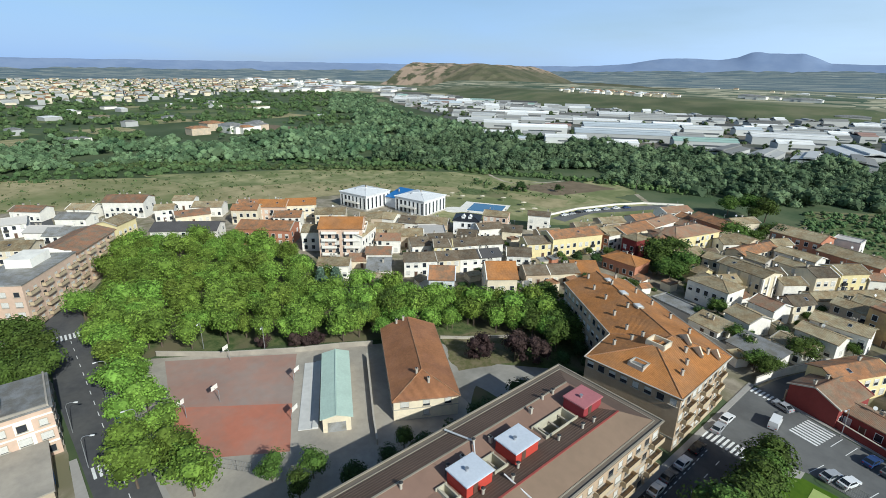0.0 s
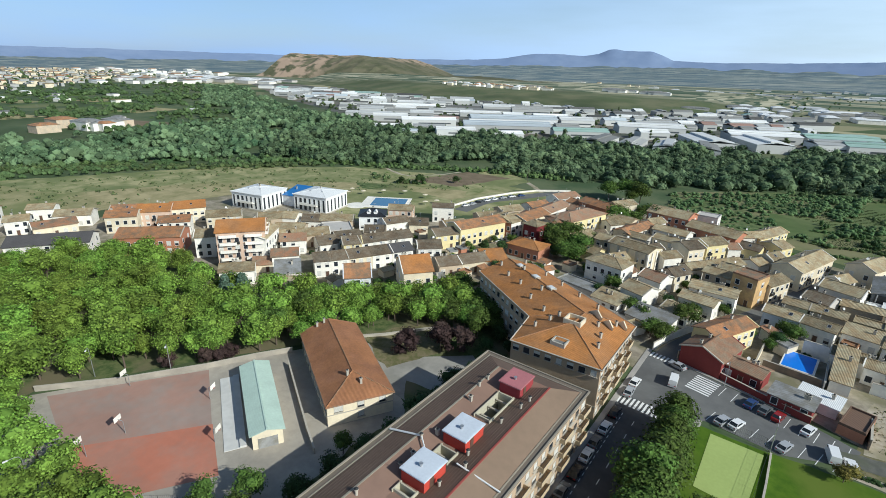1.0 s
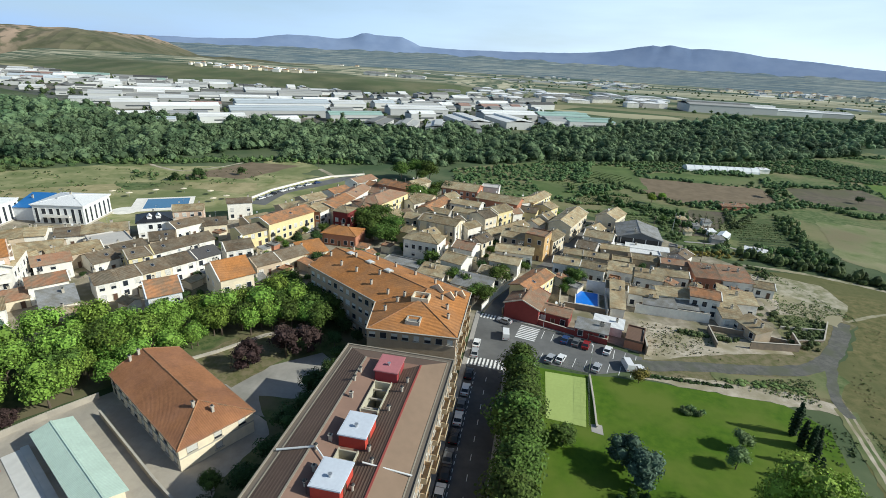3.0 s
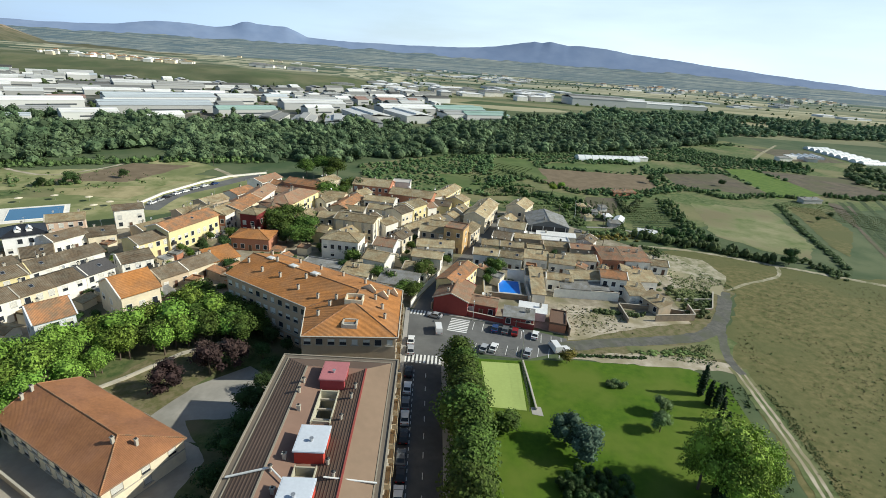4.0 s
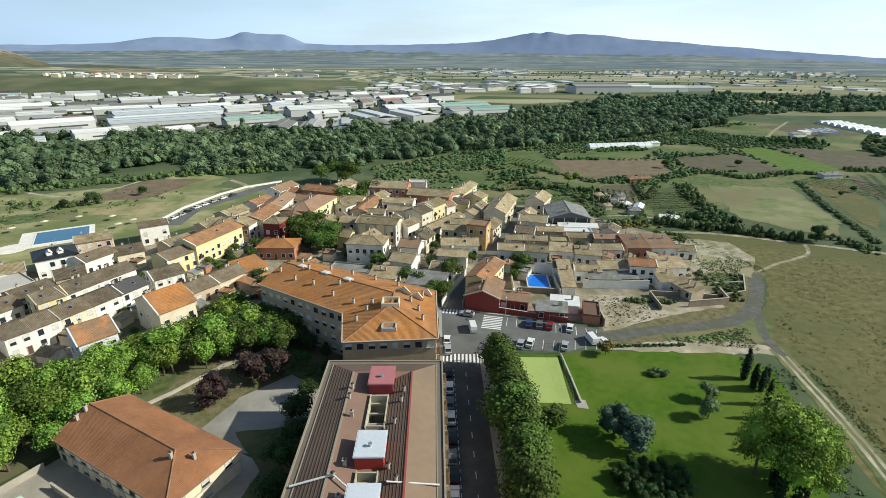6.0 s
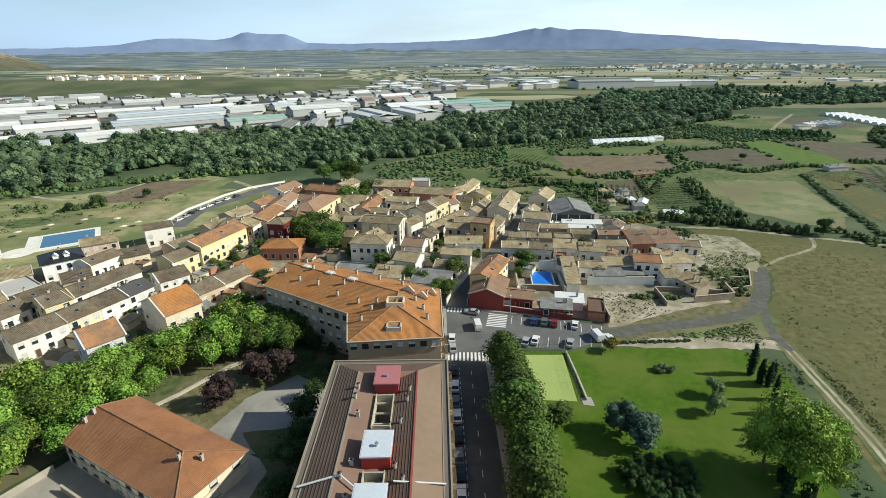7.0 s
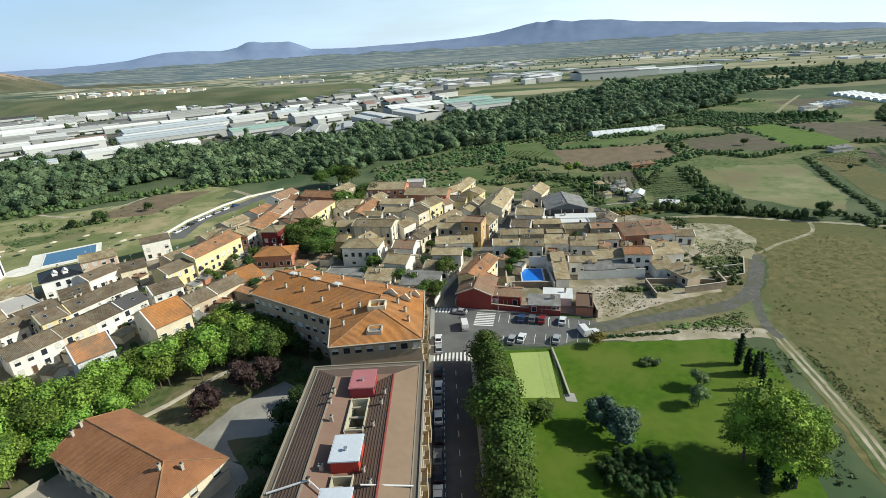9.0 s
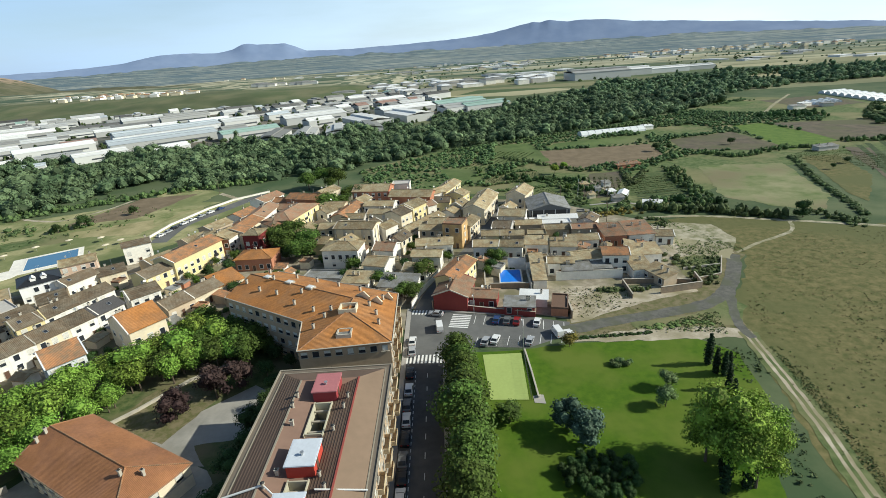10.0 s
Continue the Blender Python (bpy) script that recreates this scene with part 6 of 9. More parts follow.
def facade_windows(ob, a, b, floors, count, rng, first=1.0, storey=3.0, balconies=False, skip=0.0, only=None):
    """Windows (and balconies) on the wall from a to b, seen with a on the left."""
    d = Vector((b[0] - a[0], b[1] - a[1]))
    turn = math.degrees(math.atan2(d.y, d.x))
    for f in range(floors):
        if only and f not in only:
            continue
        for i in range(count):
            if rng.random() < skip:
                continue
            p = Vector(a) + d * ((i + 0.5) / count)
            at = pose(p.x, p.y, f * storey + first, 0, 0, turn)
            w = link("window", rng.choice(BIG), ob, at)
            link("sill", SILL, w)
            if balconies and i % 3 == 1 and f:
                link("balcony", BALCONY, ob, pose(p.x, p.y, f * storey + first - 0.85, 0, 0, turn))


VENT = Mesh().tube((0, 0, -0.5), (0, 0, 1.0), 0.22, sides=10, slot=0).tube((0, 0, 1.0), (0, 0, 1.18), 0.34, 0.34, sides=10, slot=0).tube((0, 0, 1.18), (0, 0, 1.35), 0.34, 0.1, sides=10, slot=1).data("vent", ["stone", "iron"])
STACK = Mesh().box(0, 0, -0.6, 0.55, 0.45, 1.7, slot=0).box(0, 0, 1.1, 0.75, 0.62, 0.1, slot=0).box(0, 0, 1.2, 0.3, 0.25, 0.25, slot=1).data("chimney", ["stone", "iron"])


def prism(pts, z0, z1):
    me = Mesh()
    pts = [(x, y) for x, y in pts]
    me.poly([(x, y, z1) for x, y in pts])
    for (x1, y1), (x2, y2) in zip(pts, pts[1:] + pts[:1]):
        me.poly([(x1, y1, z0), (x2, y2, z0), (x2, y2, z1), (x1, y1, z1)])
    return me


def orange_block():
    ob = thing("apartment_building", pose(0, 0, 0), "four-storey sand-coloured apartment building with a hipped orange tile roof", "building")
    W, J, A, B, C, N = (-75.7, 113.5), (-50.6, 97.4), (-48.5, 84.6), (-28.0, 86.1), (-28.4, 109.5), (-65.6, 129.4)
    low, top = 12.55, 15.7
    apex, meet, end = (-39.0, 95.8, top), (-38.6, 102.2, top), (-70.65, 121.45, top)
    mid = Vector((-50, 106))
    inset = [tuple(Vector(p) + (mid - Vector(p)).normalized() * 0.7) for p in (W, J, A, B, C, N)]
    inset[1] = (-50.3, 98.0)
    wall = prism(inset, -0.3, 12.4)
    wall.poly([(*inset[0], 12.4), (end[0] + 0.5, end[1] - 0.35, 15.3), (*inset[5], 12.4)])
    part("wall", wall, "facade", ob)
    band = Mesh()
    for p, q in zip(inset, inset[1:] + inset[:1]):
        p, q = Vector(p), Vector(q)
        turn = math.degrees(math.atan2((q - p).y, (q - p).x))
        m, length = (p + q) / 2, (q - p).length
        for z in (3.0, 12.1):
            band.box(m.x, m.y, z, length + 0.12, 0.14, 0.28, turn)
    part("string_course", band, "stone", ob)
    e = lambda p, z=low: (*p, z)
    roof = Mesh()
    for face in ((e(W), e(J), meet, end), (e(J), e(A), apex, meet), (e(A), e(B), apex), (e(B), e(C), meet, apex), (e(C), e(N), end, meet)):
        roof.slab(face, 0.22)
    part("roof", roof, "orange", ob)
    caps = Mesh()
    for p, q in ((e(A), apex), (e(B), apex), (apex, meet), (meet, end), (e(J), meet), (e(C), meet)):
        caps.tube((p[0], p[1], p[2] + 0.02), (q[0], q[1], q[2] + 0.05), 0.13, sides=6)
    part("ridge_tiles", caps, "terracotta", ob)
    gut = Mesh()
    for p, q in ((W, J), (J, A), (A, B), (B, C), (C, N), (N, W)):
        gut.tube((*p, low + 0.06), (*q, low + 0.06), 0.15, sides=6)
    part("gutter", gut, "stone", ob)

    def roof_z(x, y):
        """Height of the tiles over a place."""
        best = low
        for f in ((e(W), e(J), meet), (e(W), meet, end), (e(J), e(A), apex), (e(J), apex, meet), (e(A), e(B), apex), (e(B), e(C), meet), (e(B), meet, apex), (e(C), e(N), end), (e(C), end, meet)):
            a, b, c = (Vector(p) for p in f)
            n = (b - a).cross(c - a)
            if inside(x, y, [tuple(p)[:2] for p in (a, b, c)]):
                best = max(best, a.z - (n.x * (x - a.x) + n.y * (y - a.y)) / n.z)
        return best

    for x, y in ((-70.5, 117.5), (-65.5, 113.0), (-62.5, 116.5), (-60.0, 110.0), (-54.0, 104.5), (-53.0, 108.5), (-48.3, 100.5), (-46.5, 92.5), (-44.6, 96.2), (-43.6, 99.0), (-34.5, 100.0), (-32.5, 96.5), (-31.5, 92.5), (-31.8, 104.6), (-57.5, 120.4), (-51.0, 116.8), (-44.5, 113.4), (-38.2, 109.8), (-66.5, 125.0)):
        link("chimney", STACK, ob, pose(x, y, roof_z(x, y), 0, 0, -30))
    dome = Mesh().box(0, 0, -0.5, 2.3, 1.7, 0.85, slot=0).box(0, 0, 0.352, 1.9, 1.3, 0.1, slot=1, taper=0.8).data("skylight", ["stone", "lamp_white"])
    for x, y in ((-64.8, 118.6), (-57.6, 114.2), (-51.0, 110.0)):
        link("skylight", dome, ob, pose(x, y, roof_z(x, y), 0, 0, -31), "pale kerbed skylight")
    hatch = Mesh()
    z = roof_z(-39, 89.2)
    for x, y, sx, sy in ((-1.5, 0, 0.35, 2.9), (1.5, 0, 0.35, 2.9), (0, 1.3, 3.3, 0.35), (0, -1.3, 3.3, 0.35)):
        hatch.box(-38.8 + x, 89.2 + y, z - 0.5, sx, sy, 0.95)
    part("roof_well", hatch, "stone", ob, "pale kerb round a sunken roof well")
    part("well_floor", Mesh().box(-38.8, 89.2, z - 0.3, 2.7, 2.4, 0.42), "greyroof", ob)
    top_box = Mesh()
    for x, y, sx, sy in ((-1.9, 0, 0.3, 3.2), (1.9, 0, 0.3, 3.2), (0, 1.6, 4.1, 0.3), (0, -1.6, 4.1, 0.3)):
        top_box.box(-39.0 + x, 97.0 + y, top - 0.8, sx, sy, 1.45)
    part("roof_terrace_wall", top_box, "cream", ob)
    for x, y, w in ((-36.6, 103.6, 4.2), (-33.2, 102.4, 3.6), (-30.8, 105.6, 3.0)):
        dm = Mesh()
        z = roof_z(x, y)
        dm.poly([(-w / 2, 0, -0.4), (w / 2, 0, -0.4), (w / 2, 0, 0.4), (w * 0.1, 0, 1.7), (-w / 2, 0, 0.2)])
        dm.poly([(-w / 2, 0.3, -0.4), (-w / 2, 0.3, 0.2), (w * 0.1, 0.3, 1.7), (w / 2, 0.3, 0.4), (w / 2, 0.3, -0.4)])
        dm.poly([(-w / 2, 0, 0.2), (w * 0.1, 0, 1.7), (w * 0.1, 0.3, 1.7), (-w / 2, 0.3, 0.2)]).poly([(w * 0.1, 0, 1.7), (w / 2, 0, 0.4), (w / 2, 0.3, 0.4), (w * 0.1, 0.3, 1.7)])
        link("parapet", dm.data("parapet", "cream"), ob, pose(x, y, z, 0, 0, -28), "cream parapet standing out of the roof")
    rng = random.Random(4)
    facade_windows(ob, inset[0], inset[1], 4, 11, rng, first=0.9)
    facade_windows(ob, inset[1], inset[2], 4, 4, rng, first=0.9)
    facade_windows(ob, inset[2], inset[3], 4, 8, rng, first=1.3, only=(3,))
    facade_windows(ob, inset[3], inset[4], 4, 9, rng, first=0.9, balconies=True)
    facade_windows(ob, inset[5], inset[0], 4, 5, rng, first=0.9)
    return ob


def flat_block():
    """The long block: a ring of low-pitched brown roofs round light wells, and three stair towers."""
    ob = thing("apartment_building", pose(-38.5, 0, 0), "long four-storey apartment building with brown low-pitched roofs and light wells", "building")
    x, y0, y1 = 10.9, 6.0, 77.0
    wall = Mesh()
    for sx in (-1, 1):
        wall.box(sx * (x - 0.2), (y0 + y1) / 2, -0.3, 0.4, y1 - y0, 12.8)
    for y in (y0 + 0.2, y1 - 0.2):
        wall.box(0, y, -0.3, 2 * x - 0.8, 0.4, 12.8)
    part("wall", wall, "facade", ob)
    ledge = Mesh()
    for sx in (-1, 1):
        ledge.box(sx * (x - 0.55), (y0 + y1) / 2, 12.5, 1.9, y1 - y0 + 0.8, 0.28)
    for y in (y0 + 0.55, y1 - 0.55):
        ledge.box(0, y, 12.503, 2 * x - 3.0, 1.9, 0.275)
    part("ledge", ledge, "ledge", ob, "grey weathered roof ledge")
    cope = Mesh()
    for sx in (-1, 1):
        cope.box(sx * (x + 0.3), (y0 + y1) / 2, 12.78, 0.28, y1 - y0 + 0.88, 0.22)
        cope.box(sx * (x - 0.82), (y0 + y1) / 2, 12.6, 0.18, y1 - y0 - 1.5, 0.34)
    for y in (y0 - 0.3, y1 + 0.3):
        cope.box(0, y, 12.78, 2 * x + 0.3, 0.28, 0.22)
    cope.box(0, y1 - 0.82, 12.6, 2 * x - 1.8, 0.18, 0.34)
    part("coping", cope, "ledge_edge", ob)
    ex, rx, ix = 9.9, 5.5, 1.6
    ez, rz, iz = 12.9, 14.05, 13.25
    ey, ry, iy = y1 - 0.95, y1 - 4.9, y1 - 6.5
    by = y0 + 0.95
    # slopes facing the sun get lighter colours, those turned away the shaded brown
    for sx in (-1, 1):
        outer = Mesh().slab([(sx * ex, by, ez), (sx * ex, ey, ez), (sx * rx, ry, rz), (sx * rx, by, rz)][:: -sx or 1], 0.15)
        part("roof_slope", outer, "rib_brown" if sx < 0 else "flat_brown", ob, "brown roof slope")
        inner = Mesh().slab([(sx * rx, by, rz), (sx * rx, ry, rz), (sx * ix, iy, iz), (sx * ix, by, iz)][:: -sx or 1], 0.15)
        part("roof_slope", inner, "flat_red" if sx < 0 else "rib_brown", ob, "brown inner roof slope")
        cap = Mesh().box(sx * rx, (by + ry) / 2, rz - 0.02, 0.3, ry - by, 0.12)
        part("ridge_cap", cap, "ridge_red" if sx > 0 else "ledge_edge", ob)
    part("roof_slope", Mesh().slab([(-ex, ey, ez), (-rx, ry, rz), (rx, ry, rz), (ex, ey, ez)], 0.15), "rib_brown", ob)
    part("roof_slope", Mesh().slab([(-rx, ry, rz), (-ix, iy, iz), (ix, iy, iz), (rx, ry, rz)], 0.15), "flat_red", ob)
    for sx, xa, za, xb, zb, top in ((-1, ex, ez, rx, rz, ey), (1, rx, rz, ix, iz, ry)):
        ribs = Mesh()
        for k in range(1, 8):
            g = k / 8
            px, pz = xa + (xb - xa) * g, za + (zb - za) * g
            py = top + ((ry if top == ey else iy) - top) * g
            ribs.box(sx * px, (by + py) / 2, pz - 0.03, 0.1, py - by, 0.09)
        part("roof_ribs", ribs, "rib_brown", ob)
    # the middle strip: floors between the light wells
    for a, b in ((by, 37.0), (38.6, 45.8), (48.2, 57.6), (65.6, iy)):
        part("roof_floor", Mesh().box(0, (a + b) / 2, 12.9, 2 * ix, b - a, 0.32), "flat_red", ob)
    for a, b in ((37.0, 38.6), (45.8, 48.2), (57.6, 65.6)):
        pit = Mesh()
        for sx in (-1, 1):
            pit.box(sx * (ix - 0.08), (a + b) / 2, 5.0, 0.16, b - a + 0.5, 8.75)
        for y in (a + 0.12, b - 0.12):
            pit.box(0, y, 5.0, 2 * ix - 0.48, 0.24, 8.75)
        pit.box(0, (a + b) / 2, 4.8, 2 * ix, b - a, 0.2)
        part("light_well", pit, "well_wall", ob, "pale-walled light well")
        for k in range(max(1, int((b - a) / 2.6))):
            part("well_beam", Mesh().box(0, a + (k + 0.6) * 2.6 if b - a > 3 else (a + b) / 2, 12.6, 2 * ix - 0.5, 0.3, 0.3), "concrete", ob)
    for y, sy, wallmat, topmat, h in ((69.0, 5.2, "maroon_paint", "rose", 2.0), (51.8, 5.2, "red_paint", "membrane", 2.1), (41.7, 5.0, "red_paint", "membrane", 2.1)):
        tower = part("stair_tower", Mesh().box(0.2, y, 12.6, 4.2, sy, 0.7 + h), wallmat, ob, "red-painted roof stair tower")
        part("tower_roof", Mesh().box(0.2, y, 13.3 + h, 4.6, sy + 0.4, 0.22).box(0.2, y, 13.52 + h, 4.3, sy + 0.1, 0.03), topmat, tower)
        part("tower_door", Mesh().box(2.33, y - 0.8, 13.3, 0.08, 0.9, 1.75), "door", tower)
        part("tower_vent", Mesh().tube((0.2, y - 0.6, 13.5 + h), (0.2, y - 0.6, 14.0 + h), 0.2, sides=8).tube((0.2, y - 0.6, 14.0 + h), (0.2, y - 0.6, 14.12 + h), 0.32, sides=8), "galvanised", tower)
    for px, py, tall in ((-4.9, 67.2, 1), (-5.0, 64.4, 1), (-4.0, 60.0, 0), (-3.4, 49.6, 0), (-4.6, 47.0, 1), (-3.3, 40.6, 1), (-3.2, 43.4, 0), (4.3, 66.5, 1), (4.0, 63.8, 1), (3.2, 58.5, 1), (3.0, 49.0, 1), (4.3, 46.4, 1), (3.2, 41.5, 1), (-4.6, 33, 1), (4.3, 31, 1), (3.4, 25, 1)):
        z = rz - (rz - iz) * (rx - abs(px)) / (rx - ix)
        link("vent", VENT if tall else STACK, ob, pose(px, py, z - 0.1), "round roof vent" if tall else "")
    pipes = Mesh().tube((-10.6, 46.2, 13.2), (-4.6, 47.0, 14.5), 0.16, sides=7).tube((-4.6, 47.0, 14.5), (-2.0, 45.0, 13.9), 0.12, sides=7)
    part("roof_pipe", pipes, "frame", ob, "pale pipe across the roof")
    part("roof_pipe", Mesh().tube((3.0, 46.0, 14.2), (10.4, 46.3, 13.2), 0.13, sides=7), "frame", ob)
    part("antenna", Mesh().tube((-2.6, 39.5, 13.2), (-2.6, 39.5, 16.2), 0.04, sides=5).tube((-3.4, 39.5, 15.8), (-1.8, 39.5, 15.8), 0.03, sides=5).tube((-3.2, 39.5, 15.3), (-2.0, 39.5, 15.3), 0.03, sides=5), "iron", ob)
    rng = random.Random(9)
    facade_windows(ob, (x, y0), (x, y1), 4, 26, rng, first=0.9, balconies=True)
    facade_windows(ob, (-x, y1), (-x, y0), 4, 22, rng, first=0.9)
    facade_windows(ob, (x, y1), (-x, y1), 4, 6, rng, first=0.9)
    bands = Mesh()
    for f in (1, 2, 3):
        bands.box(x + 0.03, (y0 + y1) / 2, f * 3.0 - 0.1, 0.12, y1 - y0, 0.25)
    part("string_course", bands, "stone", ob)
    return ob


M["ledge_edge"] = material("weathered concrete edge", (0.29, 0.255, 0.20), grain=1.5, stains=0.25)
M["ledge"] = material("grey weathered ledge", (0.17, 0.14, 0.11), grain=1.0, stains=0.25)
M["ridge_red"] = material("faded red ridge", (0.30, 0.075, 0.06), grain=2, stains=0.25)
M["well_wall"] = material("stained pale plaster", (0.46, 0.43, 0.33), grain=0.8, stains=0.3)
M["concrete_white"] = material("pale worn concrete", (0.58, 0.57, 0.54), grain=0.8, stains=0.25)
M["rose"] = material("faded rose roof paint", (0.42, 0.16, 0.17), grain=2, stains=0.15)
orange_block()
flat_block()

school = thing("school", pose(-80.05, 63.55, 0, 0, 0, -28.9), "low cream school building with a hipped red-orange tile roof", "building")
part("wall", Mesh().box(0, 0, -0.3, 31.0, 13.8, 5.25), "cream", school)
part("string_course", Mesh().box(0, 0, 2.6, 31.2, 14.0, 0.2), "stone", school)
roof = Mesh()
for face in ([(-15.9, -7.2, 5.0), (15.9, -7.2, 5.0), (9.0, 0, 7.7), (-15.9, 0, 7.7)], [(15.9, 7.2, 5.0), (-15.9, 7.2, 5.0), (-15.9, 0, 7.7), (9.0, 0, 7.7)], [(15.9, -7.2, 5.0), (15.9, 7.2, 5.0), (9.0, 0, 7.7)]):
    roof.slab(face, 0.2)
part("roof", roof, "redorange", school)
part("gable_wall", Mesh().poly([(-15.45, 6.85, 4.9), (-15.45, -6.85, 4.9), (-15.45, 0, 7.45)]).poly([(-15.3, -6.85, 4.9), (-15.3, 6.85, 4.9), (-15.3, 0, 7.45)]), "cream", school)
caps = Mesh().tube((-15.9, 0, 7.72), (9, 0, 7.72), 0.14, sides=6)
for sy in (1, -1):
    caps.tube((15.9, sy * 7.2, 5.02), (9, 0, 7.72), 0.13, sides=6)
    caps.tube((-15.9, sy * 7.2, 5.02), (-15.9, 0, 7.72), 0.1, sides=6)
part("ridge_tiles", caps, "terracotta", school)
eaves = Mesh().tube((-15.9, -7.2, 4.9), (15.9, -7.2, 4.9), 0.14, sides=6).tube((-15.9, 7.2, 4.9), (15.9, 7.2, 4.9), 0.14, sides=6).tube((15.9, -7.2, 4.9), (15.9, 7.2, 4.9), 0.14, sides=6)
part("gutter", eaves, "redtile", school)
for px, py in ((-15.0, -1.2), (-14.8, -3.0), (9.6, -1.2), (12.2, 1.0)):
    link("chimney", STACK, school, pose(px, py, 7.7 - 2.7 * max(abs(py) / 7.2, (px - 9) / 6.9)))
rng_s = random.Random(2)
facade_windows(school, (-15.5, -6.9), (15.5, -6.9), 2, 9, rng_s, first=0.8, storey=2.3)
facade_windows(school, (15.5, -6.9), (15.5, 6.9), 2, 3, rng_s, first=0.8, storey=2.3, skip=0.4)
facade_windows(school, (15.5, 6.9), (-15.5, 6.9), 2, 9, rng_s, first=0.8, storey=2.3)

canopy = thing("sports_pavilion", pose(-85.2, 45.1, 0, 0, 0, -28.0), "long low pavilion with a pale green sheet roof", "pavilion")
part("wall", Mesh().box(0, 0, -0.1, 24.5, 5.6, 3.5).poly([(12.25, -2.8, 3.4), (12.25, 2.8, 3.4), (12.25, 0, 4.2)]).poly([(-12.25, 2.8, 3.4), (-12.25, -2.8, 3.4), (-12.25, 0, 4.2)]), "cream", canopy)
roof = Mesh()
gable_roof(roof, 24.6, 5.8, 3.5, 0.75, over=0.4, thick=0.12)
part("roof", roof, "canopy", canopy)
part("doorway", Mesh().box(12.27, 0, 0, 0.06, 3.4, 2.3).box(12.3, -1.75, 0, 0.1, 0.12, 2.4).box(12.3, 1.75, 0, 0.1, 0.12, 2.4), "greyroof", canopy)
bench = thing("stand", pose(-89.5, 40.9, 0, 0, 0, -28.5), "long white concrete stand beside the court", "stand")
part("platform", Mesh().box(0, 0, -0.1, 25, 4.0, 0.28), "concrete_white", bench)
part("seat_step", Mesh().box(0, 1.4, 0.18, 25, 1.2, 0.3), "concrete_white", bench)


def wall_line(name, pts, h, t, mat, label, z=0.0, group=""):
    """A garden or yard wall along a line, with a coping."""
    ob = thing(name, pose(0, 0, 0), label, "wall", group)
    for (x1, y1), (x2, y2) in zip(pts, pts[1:]):
        d = math.hypot(x2 - x1, y2 - y1)
        turn = math.degrees(math.atan2(y2 - y1, x2 - x1))
        part("panel", Mesh().box((x1 + x2) / 2, (y1 + y2) / 2, z - 0.1, d, t, h + 0.1, turn), mat, ob)
        part("coping", Mesh().box((x1 + x2) / 2, (y1 + y2) / 2, z + h, d + 0.1, t + 0.12, 0.08, turn), "stone", ob)
    return ob


wall_line("yard_wall", [(-128, 17.5), (-117, 31), (-108, 45.5), (-103, 55.5), (-98.5, 63)], 1.3, 0.25, "concrete", "pale concrete wall along the school yard")
wall_line("yard_wall", [(-66, 43.5), (-72, 46.5), (-94, 58.5)], 1.4, 0.25, "concrete", "low concrete wall behind the pavilion")
wall_line("park_wall", [(-90, 79.5), (-86, 84), (-79, 94), (-70, 101)], 0.7, 0.4, "stone", "low pale wall along the park path")

# ---- flats by the side street ----
flats = thing("apartment_building", pose(-108.4, -14.6, 0), "three-storey pale brick flats with white panels and a grey flat roof", "building")
part("wall", Mesh().box(0, 0, -0.3, 13, 22, 10.6), "apart", flats)
part("roof", Mesh().box(0, 0, 10.3, 13.6, 22.6, 0.3), "greyroof", flats)
part("parapet", Mesh().box(0, 10.6, 10.6, 13.2, 0.3, 0.5), "concrete", flats)
part("parapet", Mesh().box(6.4, 0, 10.6, 0.3, 20.8, 0.5), "concrete", flats)
for f in range(3):
    part("floor_band", Mesh().box(6.53, 0, f * 3 + 2.95, 0.16, 22, 0.35), "white", flats)
    for y in (-7.5, -0.5, 6.5):
        part("panel", Mesh().box(6.52, y, f * 3 + 0.6, 0.1, 2.6, 2.3), "white", flats)
part("stair_head", Mesh().box(2.4, 2.5, 10.6, 2.2, 3.0, 1.8), "apart", flats)
facade_windows(flats, (6.58, -11), (6.58, 11), 3, 7, random.Random(1), first=1.0)
facade_windows(flats, (6.5, 11), (-6.5, 11), 3, 4, random.Random(3), first=1.0)
annex = thing("shop", pose(-94.2, -11.5, 0), "low tan shop with blue shutters beneath the flats", "building")
part("wall", Mesh().box(0, 0, -0.1, 15, 12, 3.6), "tan", annex)
part("roof", Mesh().box(0, 0, 3.5, 15.2, 12.4, 0.25), "concrete", annex)
part("shutter", Mesh().box(0.5, 6.03, 0.3, 2.4, 0.08, 2.4), "tarp", annex)
flats2 = thing("apartment_building", pose(-188.5, 2.5, 0, 0, 0, 147.6), "four-storey pale brick flats with white balconies beside the park", "building")
part("wall", Mesh().box(-13, 0, -0.3, 26, 14, 13.8).box(13.5, 0.5, -0.3, 27, 13, 12.8), "apart", flats2)
roof = Mesh()
roof.box(-13, 0, 13.5, 26.4, 14.4, 0.3)
part("roof", roof, "greyroof", flats2)
roof = Mesh()
for face in ([(0.1, -6.6, 12.6), (27.6, -6.6, 12.6), (27.6, 0.5, 14.6), (0.1, 0.5, 14.6)], [(0.1, 0.5, 14.6), (27.6, 0.5, 14.6), (27.6, 7.6, 12.6), (0.1, 7.6, 12.6)]):
    roof.slab(face, 0.2)
part("pitched_roof", roof, "redtile", flats2, "rusty red pitched roof")
part("roof_house", Mesh().box(-9, 1, 13.8, 9, 7, 2.6), "white", flats2)
